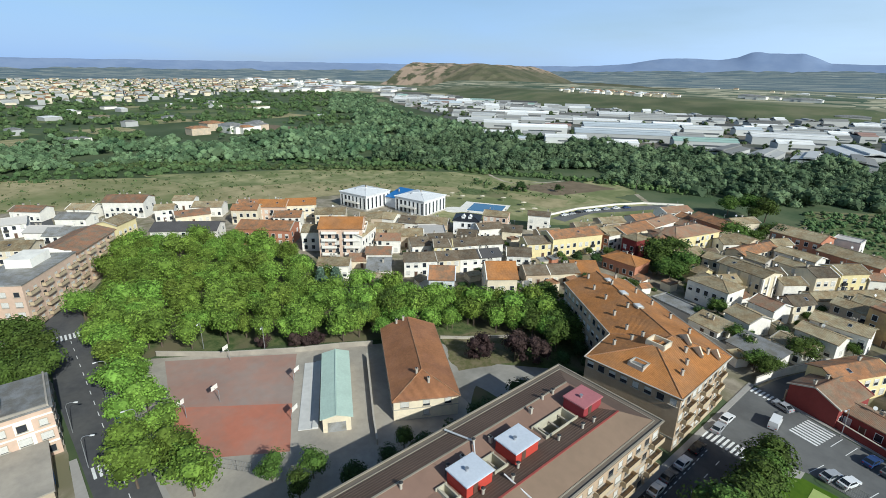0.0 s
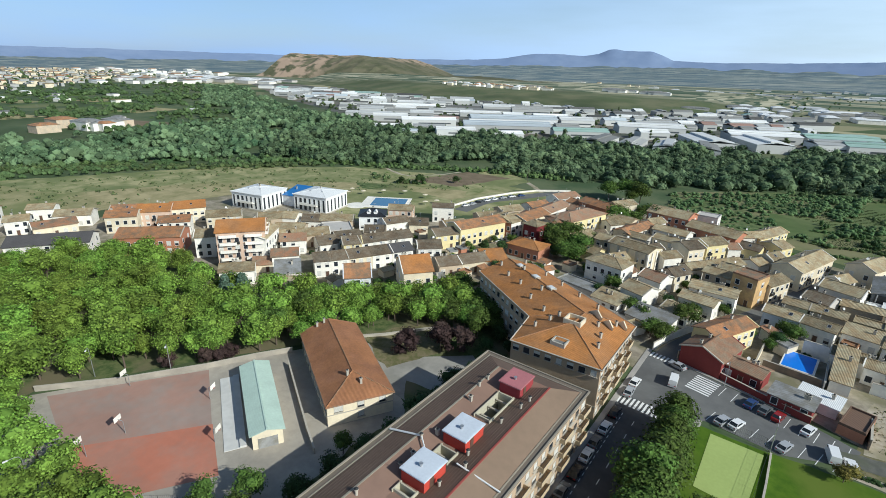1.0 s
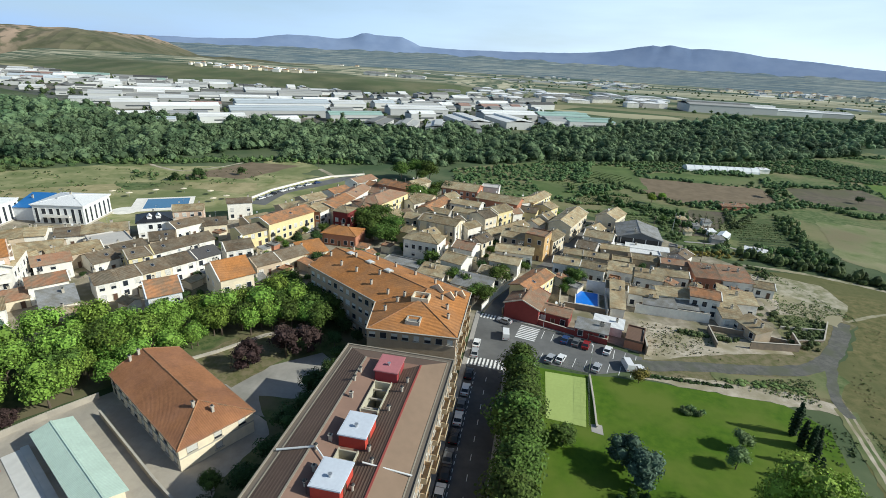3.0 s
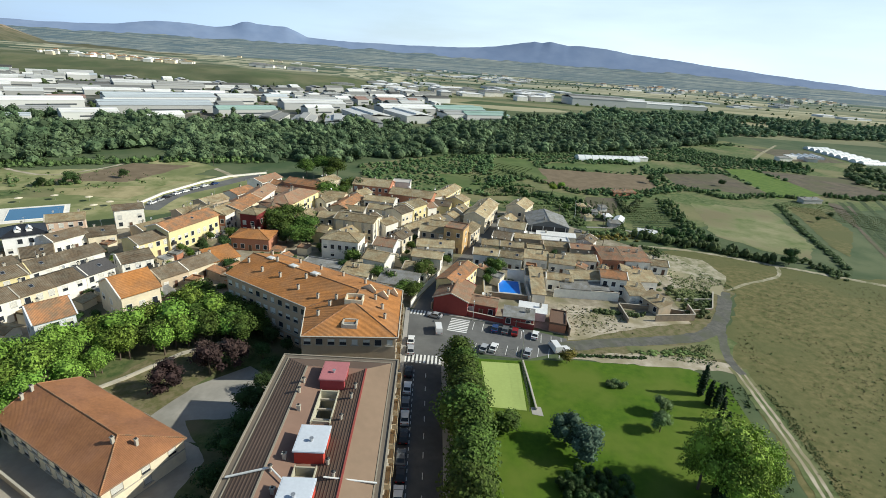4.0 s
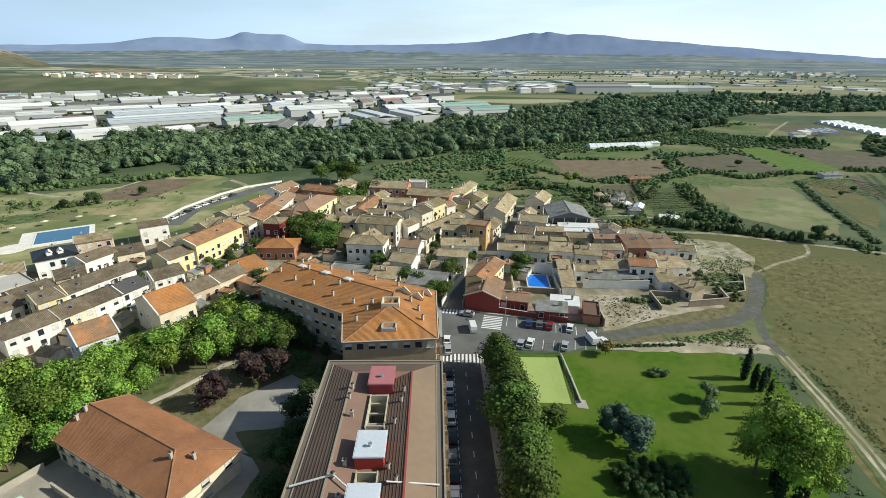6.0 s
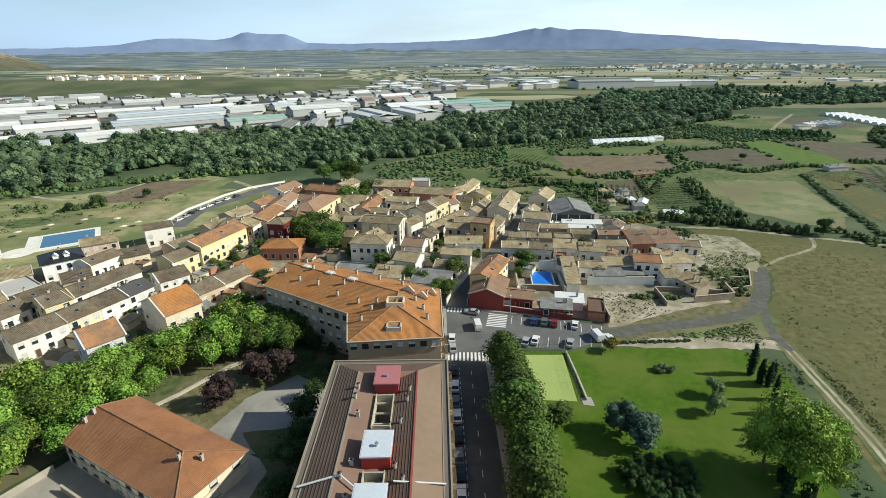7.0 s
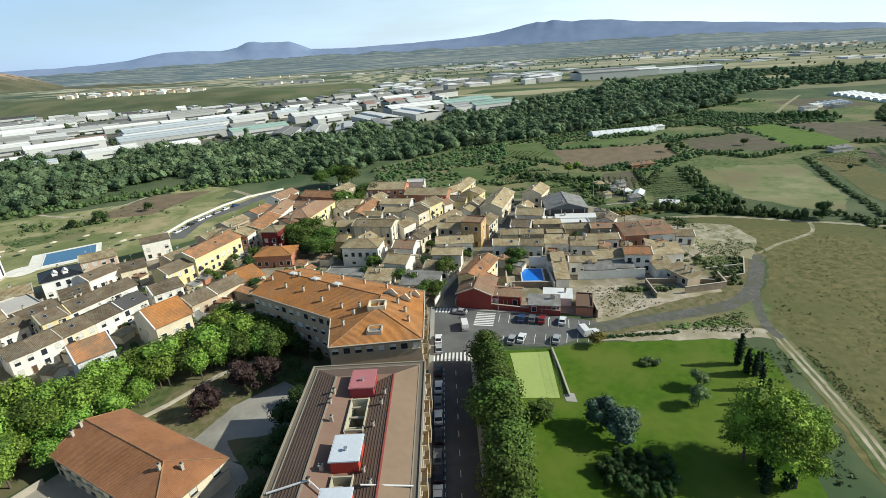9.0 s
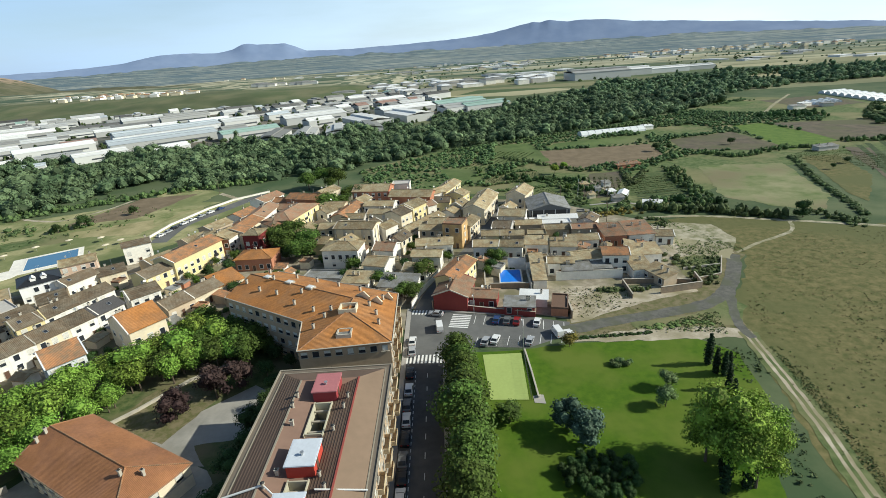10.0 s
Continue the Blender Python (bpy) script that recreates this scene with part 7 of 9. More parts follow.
part("gable_wall", Mesh().poly([(0.0, -6.4, 13.5), (0.0, 7.4, 13.5), (0.0, 0.5, 15.4)]).box(-0.2, 0.5, 13.4, 0.3, 13, 0.8), "white", flats2)
for i in range(8):
    for f in range(4):
        link("balcony", BALCONY, flats2, pose(-23 + i * 6.5, -7.0 if i < 4 else -6.0, f * 3 + 1.2), "white balcony")
facade_windows(flats2, (-26, -7.02), (0, -7.02), 4, 8, random.Random(6), first=1.2)
facade_windows(flats2, (0, -6.02), (27, -6.02), 4, 8, random.Random(7), first=1.2)
facade_windows(flats2, (-26, 7), (-26, -7), 4, 4, random.Random(8), first=1.2, balconies=True)


# ---- vehicles ----
def car_parts(paint, van=False):
    body, panes = Mesh(), []
    if van:
        side = [(-2.3, 0.35), (2.3, 0.35), (2.35, 0.9), (2.0, 1.15), (1.55, 2.0), (1.3, 2.1), (-2.25, 2.1), (-2.35, 1.2)]
        cabin = [(1.05, 1.2), (1.86, 1.2), (1.5, 1.92), (1.05, 1.92)]
        w = 1.85
    else:
        side = [(-2.1, 0.3), (2.05, 0.3), (2.12, 0.6), (1.95, 0.82), (0.95, 0.95), (0.35, 1.40), (-1.05, 1.45), (-1.75, 1.02), (-2.08, 0.92), (-2.15, 0.6)]
        cabin = [(0.78, 0.97), (0.28, 1.36), (-1.0, 1.41), (-1.58, 1.02)]
        w = 1.76
    n = len(side)

    def loft(me, prof, half, narrow):
        f = lambda z: half * (1 - narrow * max(0, (z - 0.9) / 0.6))
        left, right = [(x, f(z), z) for x, z in prof], [(x, -f(z), z) for x, z in prof]
        me.poly(left[::-1]).poly(right)
        for i in range(len(prof)):
            j = (i + 1) % len(prof)
            me.poly((left[i], left[j], right[j], right[i]))

    loft(body, side, w / 2, 0.16 if not van else 0.05)
    if van:
        for s in (-1, 1):
            panes.append(("side_window", Mesh().poly([(x, s * (w / 2 * 0.93 + 0.02), z) for x, z in cabin][:: s])))
        panes.append(("windscreen", Mesh().poly([(2.02, -0.75, 1.18), (2.02, 0.75, 1.18), (1.6, 0.7, 1.98), (1.6, -0.7, 1.98)])))
    else:
        for s in (-1, 1):
            panes.append(("side_window", Mesh().poly([(x, s * (w / 2 * (1 - 0.16 * max(0, (z - 0.9) / 0.6)) + 0.012), z) for x, z in cabin][:: s])))
        panes.append(("windscreen", Mesh().poly([(0.94, -0.76, 0.97), (0.94, 0.76, 0.97), (0.39, 0.68, 1.38), (0.39, -0.68, 1.38)])))
        panes.append(("rear_window", Mesh().poly([(-1.77, 0.74, 1.04), (-1.77, -0.74, 1.04), (-1.10, -0.68, 1.43), (-1.10, 0.68, 1.43)])))
    wheel = Mesh().tube((0, -0.11, 0), (0, 0.11, 0), 0.31, sides=14).data("tyre", "tyre")
    rim = Mesh().tube((0, -0.12, 0), (0, 0.12, 0), 0.19, sides=10).data("rim", "rim")
    lamp = Mesh().box(0, 0, -0.08, 0.06, 0.32, 0.16)
    return body.data("body", paint), [(n, p.data(n, "carglass")) for n, p in panes], wheel, rim, lamp.data("headlight", "lamp_white"), lamp.data("tail_light", "lamp_red"), van


def new_car(x, y, rot, paint, van=False):
    words = paint.replace("car_", "")
    body, glass, wheel, rim, head, tail, _ = CARS.setdefault((paint, van), car_parts(paint, van))
    ob = thing("van" if van else "car", pose(x, y, 0.035, 0, 0, rot), f"{words} {'delivery van' if van else 'parked hatchback car'} on the asphalt", "van" if van else "car", "parked cars")
    link("body", body, ob)
    for pane, me in glass:
        link(pane, me, ob)
    for wx in (-1.3, 1.3):
        for wy in (-0.78, 0.78):
            o = link("wheel", wheel, ob, pose(wx, wy, 0.31))
            link("rim", rim, o)
    for s in (-1, 1):
        link("headlight", head, ob, pose(2.06 if not van else 2.33, s * 0.6, 0.66))
        link("tail_light", tail, ob, pose(-2.10 if not van else -2.32, s * 0.62, 0.78))
    return ob


CARS = {}
for x, y, rot, paint in ((-25.5, 105.2, 88, "car_white"), (-25.4, 100.6, 92, "car_silver"), (-25.5, 91.3, 90, "car_black"), (-25.4, 85.2, 89, "car_white"), (-25.5, 79.8, 90, "car_grey"), (-25.4, 75.3, 91, "car_white"), (-25.3, 69.9, 90, "car_black"), (-25.5, 64.4, 90, "car_grey"), (-25.3, 60.6, 90, "car_black"), (-25.4, 55.9, 90, "car_white"), (-25.4, 50.2, 90, "car_silver"), (-25.4, 44.6, 90, "car_black"), (-25.5, 38.0, 90, "car_white"),
                        (-19.4, 119.3, 160, "car_silver"), (-2.6, 113.7, 75, "car_blue"), (0.2, 113.1, 75, "car_grey"), (2.8, 112.4, 75, "car_red"), (8.2, 111.2, 72, "car_white"), (-6.6, 103.2, 70, "car_silver"), (-4.0, 103.8, 70, "car_white"), (4.6, 102.2, 70, "car_silver"), (15.2, 104.2, 100, "car_white"),
                        (-121, 5.6, 2, "car_black"), (-115.5, 5.7, 2, "car_grey"), (-110, 5.8, 4, "car_black"), (-104.5, 6.2, 4, "car_blue"), (-99, 6.6, 4, "car_black"), (-93.6, 7.0, 4, "car_grey"),
                        (-146, 209, 75, "car_white"), (-145, 214, 75, "car_silver"), (-144.6, 219, 75, "car_black"), (-143.2, 226, 72, "car_white"), (-141.6, 231, 70, "car_white"), (-139.6, 237, 68, "car_silver"), (-137.4, 243, 66, "car_white"), (-134.6, 249, 66, "car_blue"), (-103.5, 172.0, 68, "car_white"), (-101.8, 176.6, 68, "car_grey"), (24, 205, 100, "car_white")):
    new_car(x, y, rot, paint)
new_car(-18.4, 111.4, 95, "car_white", True)
new_car(12.3, 105.2, 100, "car_white", True)

# ---- road markings ----
def stripes(label, x, y, rot, count, gap, w, length, z=0.045):
    ob = thing("zebra_crossing", pose(x, y, z, 0, 0, rot), label, "road marking")
    me = Mesh().box(0, 0, -0.005, w, length, 0.012).data("stripe", "paint")
    for i in range(count):
        link("stripe", me, ob, pose((i - (count - 1) / 2) * gap, 0, 0))


stripes("white zebra crossing across the street", -22.3, 97.6, -3, 10, 0.95, 0.5, 3.6)
stripes("white zebra crossing in the car park", -12.6, 115.2, 78, 8, 0.95, 0.5, 5.4)
stripes("white zebra crossing into the village street", -24.2, 121.6, -8, 7, 0.95, 0.5, 2.6)
stripes("white zebra crossing on the side street", -153, 1.2, 90, 8, 0.95, 0.5, 3.5)
stripes("white zebra crossing by the flats", -92, 2.8, 92, 7, 0.95, 0.5, 3.5)


def dashes(label, a, b, on, off, w=0.14, z=0.047, mat="paint"):
    ob = thing("lane_marking", pose(0, 0, 0), label, "road marking")
    d = Vector((b[0] - a[0], b[1] - a[1]))
    n, turn = d.length, math.degrees(math.atan2(d.y, d.x))
    me = Mesh().box(0, 0, 0, on, w, 0.008).data("dash", mat)
    s = on / 2
    while s < n:
        p = Vector(a) + d * (s / n)
        link("dash", me, ob, pose(p.x, p.y, z, 0, 0, turn))
        s += on + off


dashes("white dashed centre line of the street", (-21.4, 20), (-21.4, 93), 1.6, 3.4)
dashes("white dashed edge line beside the parked cars", (-24.2, 20), (-24.2, 94), 0.9, 0.9)
dashes("white dashed line on the side street", (-150, 1.6), (-80, 4), 1.8, 3.0)
for i in range(9):
    p = Vector((-9.5, 101.8)) + Vector((2.75, -0.1)) * i
    dashes("white parking bay line", (p.x, p.y), (p.x + 1.2, p.y + 4.4), 4.5, 9)
for i in range(10):
    p = Vector((-8, 117.6)) + Vector((2.6, -0.72)) * i
    dashes("white parking bay line", (p.x, p.y), (p.x - 0.9, p.y - 4.2), 4.5, 9)

# ---- pavements with kerbs ----
def pavement(pts, label):
    ob = sheet("pavement", pts, 0.14, "pavement", label, "pavement", thick=0.2)
    return ob


pavement([(-27.9, 5), (-27.9, 124), (-26.7, 124), (-26.7, 5)], "narrow concrete pavement along the apartment fronts")
pavement([(-17.7, 5), (-17.7, 98), (-16, 98.6), (-10, 101), (-10, 98.6), (-15.6, 95), (-15.6, 5)], "concrete pavement under the street trees")
pavement([(-20, 122.6), (8, 115.6), (8.2, 114.9), (-20, 121.6)], "pavement before the red house")
pavement([(-128, 6.6), (-90, 8.6), (-70, 9.6), (-70, 8.4), (-95, 7.8), (-128, 5.8)], "pavement between street and yard")
pavement([(-98, -2.0), (-86, -1.4), (-86, -3.2), (-98, -3.2)], "pavement before the flats")

# ---- small sports pitch ----
sheet("mini_pitch", [(-7.6, 80.6), (0.6, 79.9), (1.7, 97.6), (-7.8, 97.8)], 0.09, "turf", "pale green artificial-turf mini pitch", "pitch")


def fence(pts, h, gap, label):
    ob = thing("fence", pose(0, 0, 0), label, "fence")
    post = Mesh().tube((0, 0, 0), (0, 0, h), 0.03, sides=6).data("post", "iron")
    for (x1, y1), (x2, y2) in zip(pts, pts[1:]):
        d = math.hypot(x2 - x1, y2 - y1)
        n = max(1, int(d / gap))
        for i in range(n + 1):
            link("post", post, ob, pose(x1 + (x2 - x1) * i / n, y1 + (y2 - y1) * i / n, 0.05))
        for z in (0.25, h * 0.5, h - 0.05):
            part("rail", Mesh().tube((x1, y1, z + 0.05), (x2, y2, z + 0.05), 0.012, sides=5), "iron", ob)
        mesh = Mesh()
        k = int(d / 0.3)
        for i in range(k):
            px, py = x1 + (x2 - x1) * i / k, y1 + (y2 - y1) * i / k
            mesh.box(px, py, 0.1, 0.018, 0.018, h - 0.1)
        part("netting", mesh, "galvanised", ob)
    return ob


fence([(-6.5, 101.0), (1.6, 100.6), (2.2, 97.8), (1.1, 79.7)], 2.2, 2.2, "dark wire fence round the mini pitch")
wall_line("pitch_wall", [(2.7, 98.5), (2.8, 89), (2.7, 80.2)], 0.6, 0.25, "white", "low white wall beside the mini pitch")
sheet("paved_corner", [(1.6, 78.8), (3.9, 78.3), (3.9, 81.2), (3.2, 81.4), (1.6, 81.0)], 0.1, "pavement", "paved corner by the mini pitch", "pavement")
fence([(-112, 12), (-102, 9), (-86, 12), (-74, 22)], 2.4, 3.0, "wire fence along the school yard")


def hoop(x, y, rot):
    ob = thing("basketball_hoop", pose(x, y, 0.05, 0, 0, rot), "white basketball backboard on a steel post", "hoop", "hoops")
    part("post", Mesh().tube((0, 0, 0), (0, 0, 2.9), 0.08, sides=7).tube((0, 0, 2.9), (0, -1.0, 3.2), 0.06, sides=6), "galvanised", ob)
    part("backboard", Mesh().box(0, -1.05, 2.85, 1.8, 0.06, 1.1), "white", ob)
    ring = Mesh()
    for i in range(10):
        a, b = 2 * math.pi * i / 10, 2 * math.pi * (i + 1) / 10
        ring.tube((0.23 * math.cos(a), -1.35 + 0.23 * math.sin(a), 3.05), (0.23 * math.cos(b), -1.35 + 0.23 * math.sin(b), 3.05), 0.015, sides=4)
    part("ring", ring, "red_paint", ob)


for px, py, turn in ((-114.4, 31.2, -60), (-99.0, 24.0, -60), (-83.4, 33.6, 120), (-96.4, 39.9, 120), (-97.8, 16.9, -60)):
    hoop(px, py, turn)


def street_lamp(x, y, rot, h=7.0):
    ob = thing("street_lamp", pose(x, y, 0.1, 0, 0, rot), "tall grey steel street lamp with a curved arm", "street lamp", "street lamps")
    pole = Mesh().tube((0, 0, 0), (0, 0, h - 0.8), 0.09, 0.06, sides=8)
    for a, b in (((0, 0, h - 0.8), (0.3, 0, h - 0.2)), ((0.3, 0, h - 0.2), (0.9, 0, h)), ((0.9, 0, h), (1.8, 0, h + 0.05))):
        pole.tube(a, b, 0.05, sides=6)
    part("pole", pole, "galvanised", ob)
    part("lamp_head", Mesh().box(2.0, 0, h - 0.04, 0.7, 0.28, 0.14), "frame", ob)


for x, y, r in ((-16.6, 72, 180), (-16.6, 40, 180), (-8.5, 118.2, 260), (-107, -1.8, 60), (-94, -0.6, 60), (-120, 6.6, 270), (-97, 8.4, 270), (2.5, 99.5, 90)):
    street_lamp(x, y, r)


# ---- pools and small structures of the village ----
pool = thing("swimming_pool", pose(5.0, 140.2, 0, 0, 0, -5), "raised blue garden swimming pool with a white rim", "pool")
part("tank", Mesh().box(0, 0, 0, 7.4, 10.0, 1.2), "tan", pool)
part("rim", Mesh().box(0, -4.85, 1.2, 7.4, 0.3, 0.12).box(0, 4.85, 1.2, 7.4, 0.3, 0.12).box(-3.55, 0, 1.2, 0.3, 9.4, 0.12).box(3.45, 0, 1.2, 0.5, 9.4, 0.12), "white", pool)
part("water", Mesh().box(-0.1, 0, 1.19, 6.8, 9.4, 0.06), "pool_blue", pool)
pool = thing("swimming_pool", pose(-180.5, 187.0, 0, 0, 0, 32), "large public swimming pool with wide white paving", "pool")
part("paving", Mesh().box(-1.5, -0.6, -0.1, 25, 22, 0.22), "white", pool)
part("water", Mesh().box(0, 0, 0.1, 18, 16.4, 0.06), "water", pool)
part("rim", Mesh().box(0, -8.4, 0.1, 18.8, 0.4, 0.14).box(0, 8.4, 0.1, 18.8, 0.4, 0.14).box(-9.2, 0, 0.1, 0.4, 16.4, 0.14).box(9.2, 0, 0.1, 0.4, 16.4, 0.14), "white", pool)
part("small_pool", Mesh().tube((-15.5, -9, -0.1), (-15.5, -9, 0.13), 5.6, sides=28), "white", pool, "round pale wading pool deck")
for px, py in ((-204, 176), (-203, 190), (-196, 199), (-186, 206), (-172, 207), (-163, 196), (-160, 202), (-208, 183), (-212, 190)):
    ob = thing("sunshade", pose(px, py, 0), "pale round sunshade on a post beside the pool", "sunshade", "pool sunshades")
    part("post", Mesh().tube((0, 0, 0), (0, 0, 2.2), 0.05, sides=6), "galvanised", ob)
    part("canopy", Mesh().tube((0, 0, 2.1), (0, 0, 2.5), 1.5, 0.08, sides=14), "cream", ob)
wall_line("garden_wall", [(-20.4, 124), (-18, 131), (-12, 146)], 2.2, 0.25, "tan", "tan garden wall along the village street")
wall_line("garden_wall", [(-26.6, 124), (-24.5, 132), (-18, 148)], 2.2, 0.25, "white", "pale garden wall along the village street")
wall_line("garden_wall", [(19, 137.2), (40, 136.4)], 3.0, 0.3, "white", "long pale yard wall")
wall_line("garden_wall", [(18, 112.6), (18.5, 121)], 2.6, 0.3, "brown_wall", "brown wall of the bare plot")
wall_line("garden_wall", [(38, 122), (38.5, 132), (50, 131), (58, 129)], 1.6, 0.25, "brown_wall", "low masonry wall of a yard")
wall_line("garden_wall", [(47, 124), (60, 126), (61, 133)], 2.2, 0.3, "brown_wall", "brown yard wall")
wall_line("garden_wall", [(10.2, 131), (10.8, 143)], 2.4, 0.25, "white", "white wall beside the pool")
wall_line("garden_wall", [(5.0, 147.2), (11.0, 146.6)], 4.6, 0.25, "white", "tall white wall behind the pool")
wall_line("garden_wall", [(-2.5, 134.2), (9.8, 132.9)], 1.9, 0.3, "brown_wall", "brown wall in front of the pool")
wall_line("garden_wall", [(-4, 131), (-3, 147)], 2.2, 0.25, "cream", "cream wall beside the pool")
wall_line("garden_wall", [(-62, 140), (-48, 137), (-30, 133)], 2.0, 0.25, "white", "pale wall of the gardens behind the flats")
wall_line("roadside_wall", [(-151, 203), (-149.5, 225), (-142, 250), (-134, 266)], 1.0, 0.5, "white", "low white wall along the upper road")
wall_line("roadside_wall", [(-134, 266), (-118, 280)], 1.0, 0.5, "white", "low white wall along the upper road")
house(-31.0, 136.5, -14, 12, 7, 3.0, "shed", "white", "greyroof")
house(-56.6, 145.9, -12, 14, 6.7, 3.2, "flat", "grey", "greyroof", windows=False)
house(-45, 141.5, -12, 9, 6, 3.0, "shed", "white", "brown")
house(-22.1, 155.4, -10, 10, 6.7, 5.0, "gable", "white", "brown")
house(-25.5, 146.0, -15, 8, 7, 4.0, "gable", "white", "brown")
house(-62.0, 190.0, -8, 10, 8, 6.0, "gable", "cream", "brown")
house(-74.0, 187.0, 72, 12, 8, 6.0, "gable", "tan", "brown")
house(-68.0, 222.0, -10, 12, 9, 6.0, "gable", "cream", "brown")
house(-45.1, 217.3, -10, 14, 7.6, 6.5, "gable", "white", "brown")
house(-55.1, 203.4, -10, 10, 6.7, 5.5, "gable", "grey", "brown")
house(-43.1, 205.9, -12, 12, 6.7, 6.0, "gable", "cream", "brown")
house(-20.1, 179.9, -10, 10, 6.7, 6.0, "gable", "tan", "brown")
house(17.9, 182.8, -5, 10, 5.6, 4.5, "gable", "tan", "brown")
house(27.9, 176.8, -4, 9, 5.6, 4.0, "gable", "tan", "brown")
house(45.5, 138.5, 5, 6, 7, 3.2, "shed", "white", "brown")
house(50.0, 132.5, -70, 9, 5, 3.0, "shed", "tan", "brown")
house(26.0, 139.5, -3, 9, 5, 3.2, "shed", "white", "greyroof")
house(34.0, 139.8, -3, 6, 4, 3.0, "shed", "grey", "greyroof")
house(13.5, 139.0, -4, 4, 14, 3.0, "shed", "white", "brown", windows=False)
house(14.4, 146.3, -4, 7, 5.6, 4.5, "gable", "white", "brown")
house(31.5, 190.5, -6, 16, 3.0, 3.2, "shed", "white", "whiteroof", windows=False)
house(-168.0, 105.0, 62, 12, 9, 5.0, "gable", "tan", "brown")
house(-160.0, 118.0, 62, 14, 9, 5.0, "gable", "tan", "brown")
house(-172.0, 118.0, 40, 12, 10, 4.5, "gable", "tan", "brown")
house(-168.0, 140.0, 40, 14, 9, 4.5, "gable", "tan", "brown")
house(-184.0, 108.0, 55, 14, 9, 6.0, "gable", "white", "brown")
house(-190.0, 122.0, 55, 12, 9, 5.0, "gable", "tan", "brown")
house(-178.0, 88.0, 53, 12, 9, 8.0, "gable", "white", "brown")
house(-205.0, 108.0, 55, 14, 9, 6.0, "gable", "cream", "brown")
house(-212.0, 90.0, 55, 12, 9, 6.0, "gable", "white", "terracotta")
house(-245.0, 85.0, 55, 12, 9, 5.5, "gable", "tan", "terracotta")
house(-255.0, 68.0, 55, 14, 9, 5.0, "gable", "white", "brown")
house(-240.0, 10.0, 60, 14, 10, 6.0, "gable", "white", "greyroof")
house(-232.0, -8.0, 60, 16, 10, 6.0, "gable", "cream", "brown")
house(-285.0, 20.0, 50, 12, 9, 5.0, "gable", "white", "brown")
house(-295.0, 0.0, 50, 14, 9, 5.0, "gable", "white", "redtile")
house(-275.0, 62.0, 55, 10, 8, 5.0, "gable", "white", "brown")
house(-213.6, 153.5, 14, 9.0, 12.0, 5.4, "shed", "bluewhite", "blueroof", windows=False)
house(-120.0, 188.0, 60, 10, 8, 5.0, "gable", "tan", "brown")
house(-126.0, 170.0, 62, 10, 8, 4.0, "gable", "tan", "brown")
house(-118.0, 205.0, 65, 12, 8, 5.0, "gable", "tan", "brown")
house(-112.0, 222.0, 70, 12, 8, 5.0, "gable", "white", "terracotta")
house(-96.0, 240.0, -15, 12, 8, 5.0, "gable", "cream", "terracotta")
house(-90.0, 224.0, -15, 10, 8, 6.0, "gable", "cream", "maroonroof")

wall_line("red_wall", [(-10.0, 120.9), (-1.5, 117.9), (6.3, 115.4), (8.4, 114.9)], 1.7, 0.3, "red", "low dark red wall along the car park")
for px, py in ((-124.0, 27.7), (-112.4, 39.4)):
    street_lamp(px, py, -30, 8.0)
SLAB = Mesh().box(0, 0, 0, 5.6, 1.1, 0.16).box(0, -0.5, 0.16, 5.6, 0.1, 0.9).box(-2.75, 0, 0.16, 0.1, 0.9, 0.9).box(2.75, 0, 0.16, 0.1, 0.9, 0.9).data("balcony", "white")
for f in range(1, 5):
    for bx in (-4.2, 4.2):
        link("balcony", SLAB, balcony_flats, pose(bx, -7.55, f * 2.8 - 0.1), "white walled balcony")
        link("balcony", SLAB, balcony_flats, pose(8.6, bx * 0.75, f * 2.8 - 0.1, 0, 0, 90), "white walled balcony")

VILLA_GLASS, VILLA_WINDOW = window_data(1.1, 5.8, 0.0, 0.1), window_data(1.5, 2.2, 0.0, 0.12)
for villa in villas:
    w, d = 19.0, 18.0
    for k in range(7):
        lx = -w / 2 + (k + 0.5) * w / 7
        if k in (1, 2):
            link("window", VILLA_WINDOW, villa, pose(lx, -d / 2, 0.8))
            link("window", VILLA_WINDOW, villa, pose(lx, -d / 2, 4.4))
        else:
            link("window", VILLA_GLASS, villa, pose(lx, -d / 2, 0.9))
    for k in range(6):
        link("window", VILLA_GLASS, villa, pose(w / 2, -d / 2 + (k + 0.5) * d / 6, 0.9, 0, 0, 90))
    part("cornice", Mesh().box(0, 0, 7.5, w + 0.5, d + 0.5, 0.35), "villa", villa, "white cornice below the eaves")
    for lx, ly in ((-3, -4), (3.5, -3.2), (0.5, 1.0)):
        part("vent", Mesh().box(lx, ly, 8.6, 0.6, 0.6, 1.1), "galvanised", villa, "small roof vent")
    part("balcony", Mesh().box(0, -d / 2 - 0.8, 3.5, w * 0.5, 1.6, 0.2).box(0, -d / 2 - 1.55, 3.7, w * 0.5, 0.1, 0.9), "white", villa, "white balcony")
    part("plinth", Mesh().box(0, 0, -0.1, w + 0.6, d + 0.6, 0.7), "stone", villa)

# ---- yards of the village: small sheds, shrubs and garden trees in the gaps ----
def clear_of_houses(x, y, gap):
    for hx, hy, rot, w, d in HOUSES:
        c, s = math.cos(radians(rot)), math.sin(radians(rot))
        u, v = (x - hx) * c + (y - hy) * s, -(x - hx) * s + (y - hy) * c
        if abs(u) < w / 2 + gap and abs(v) < d / 2 + gap:
            return False
    return True


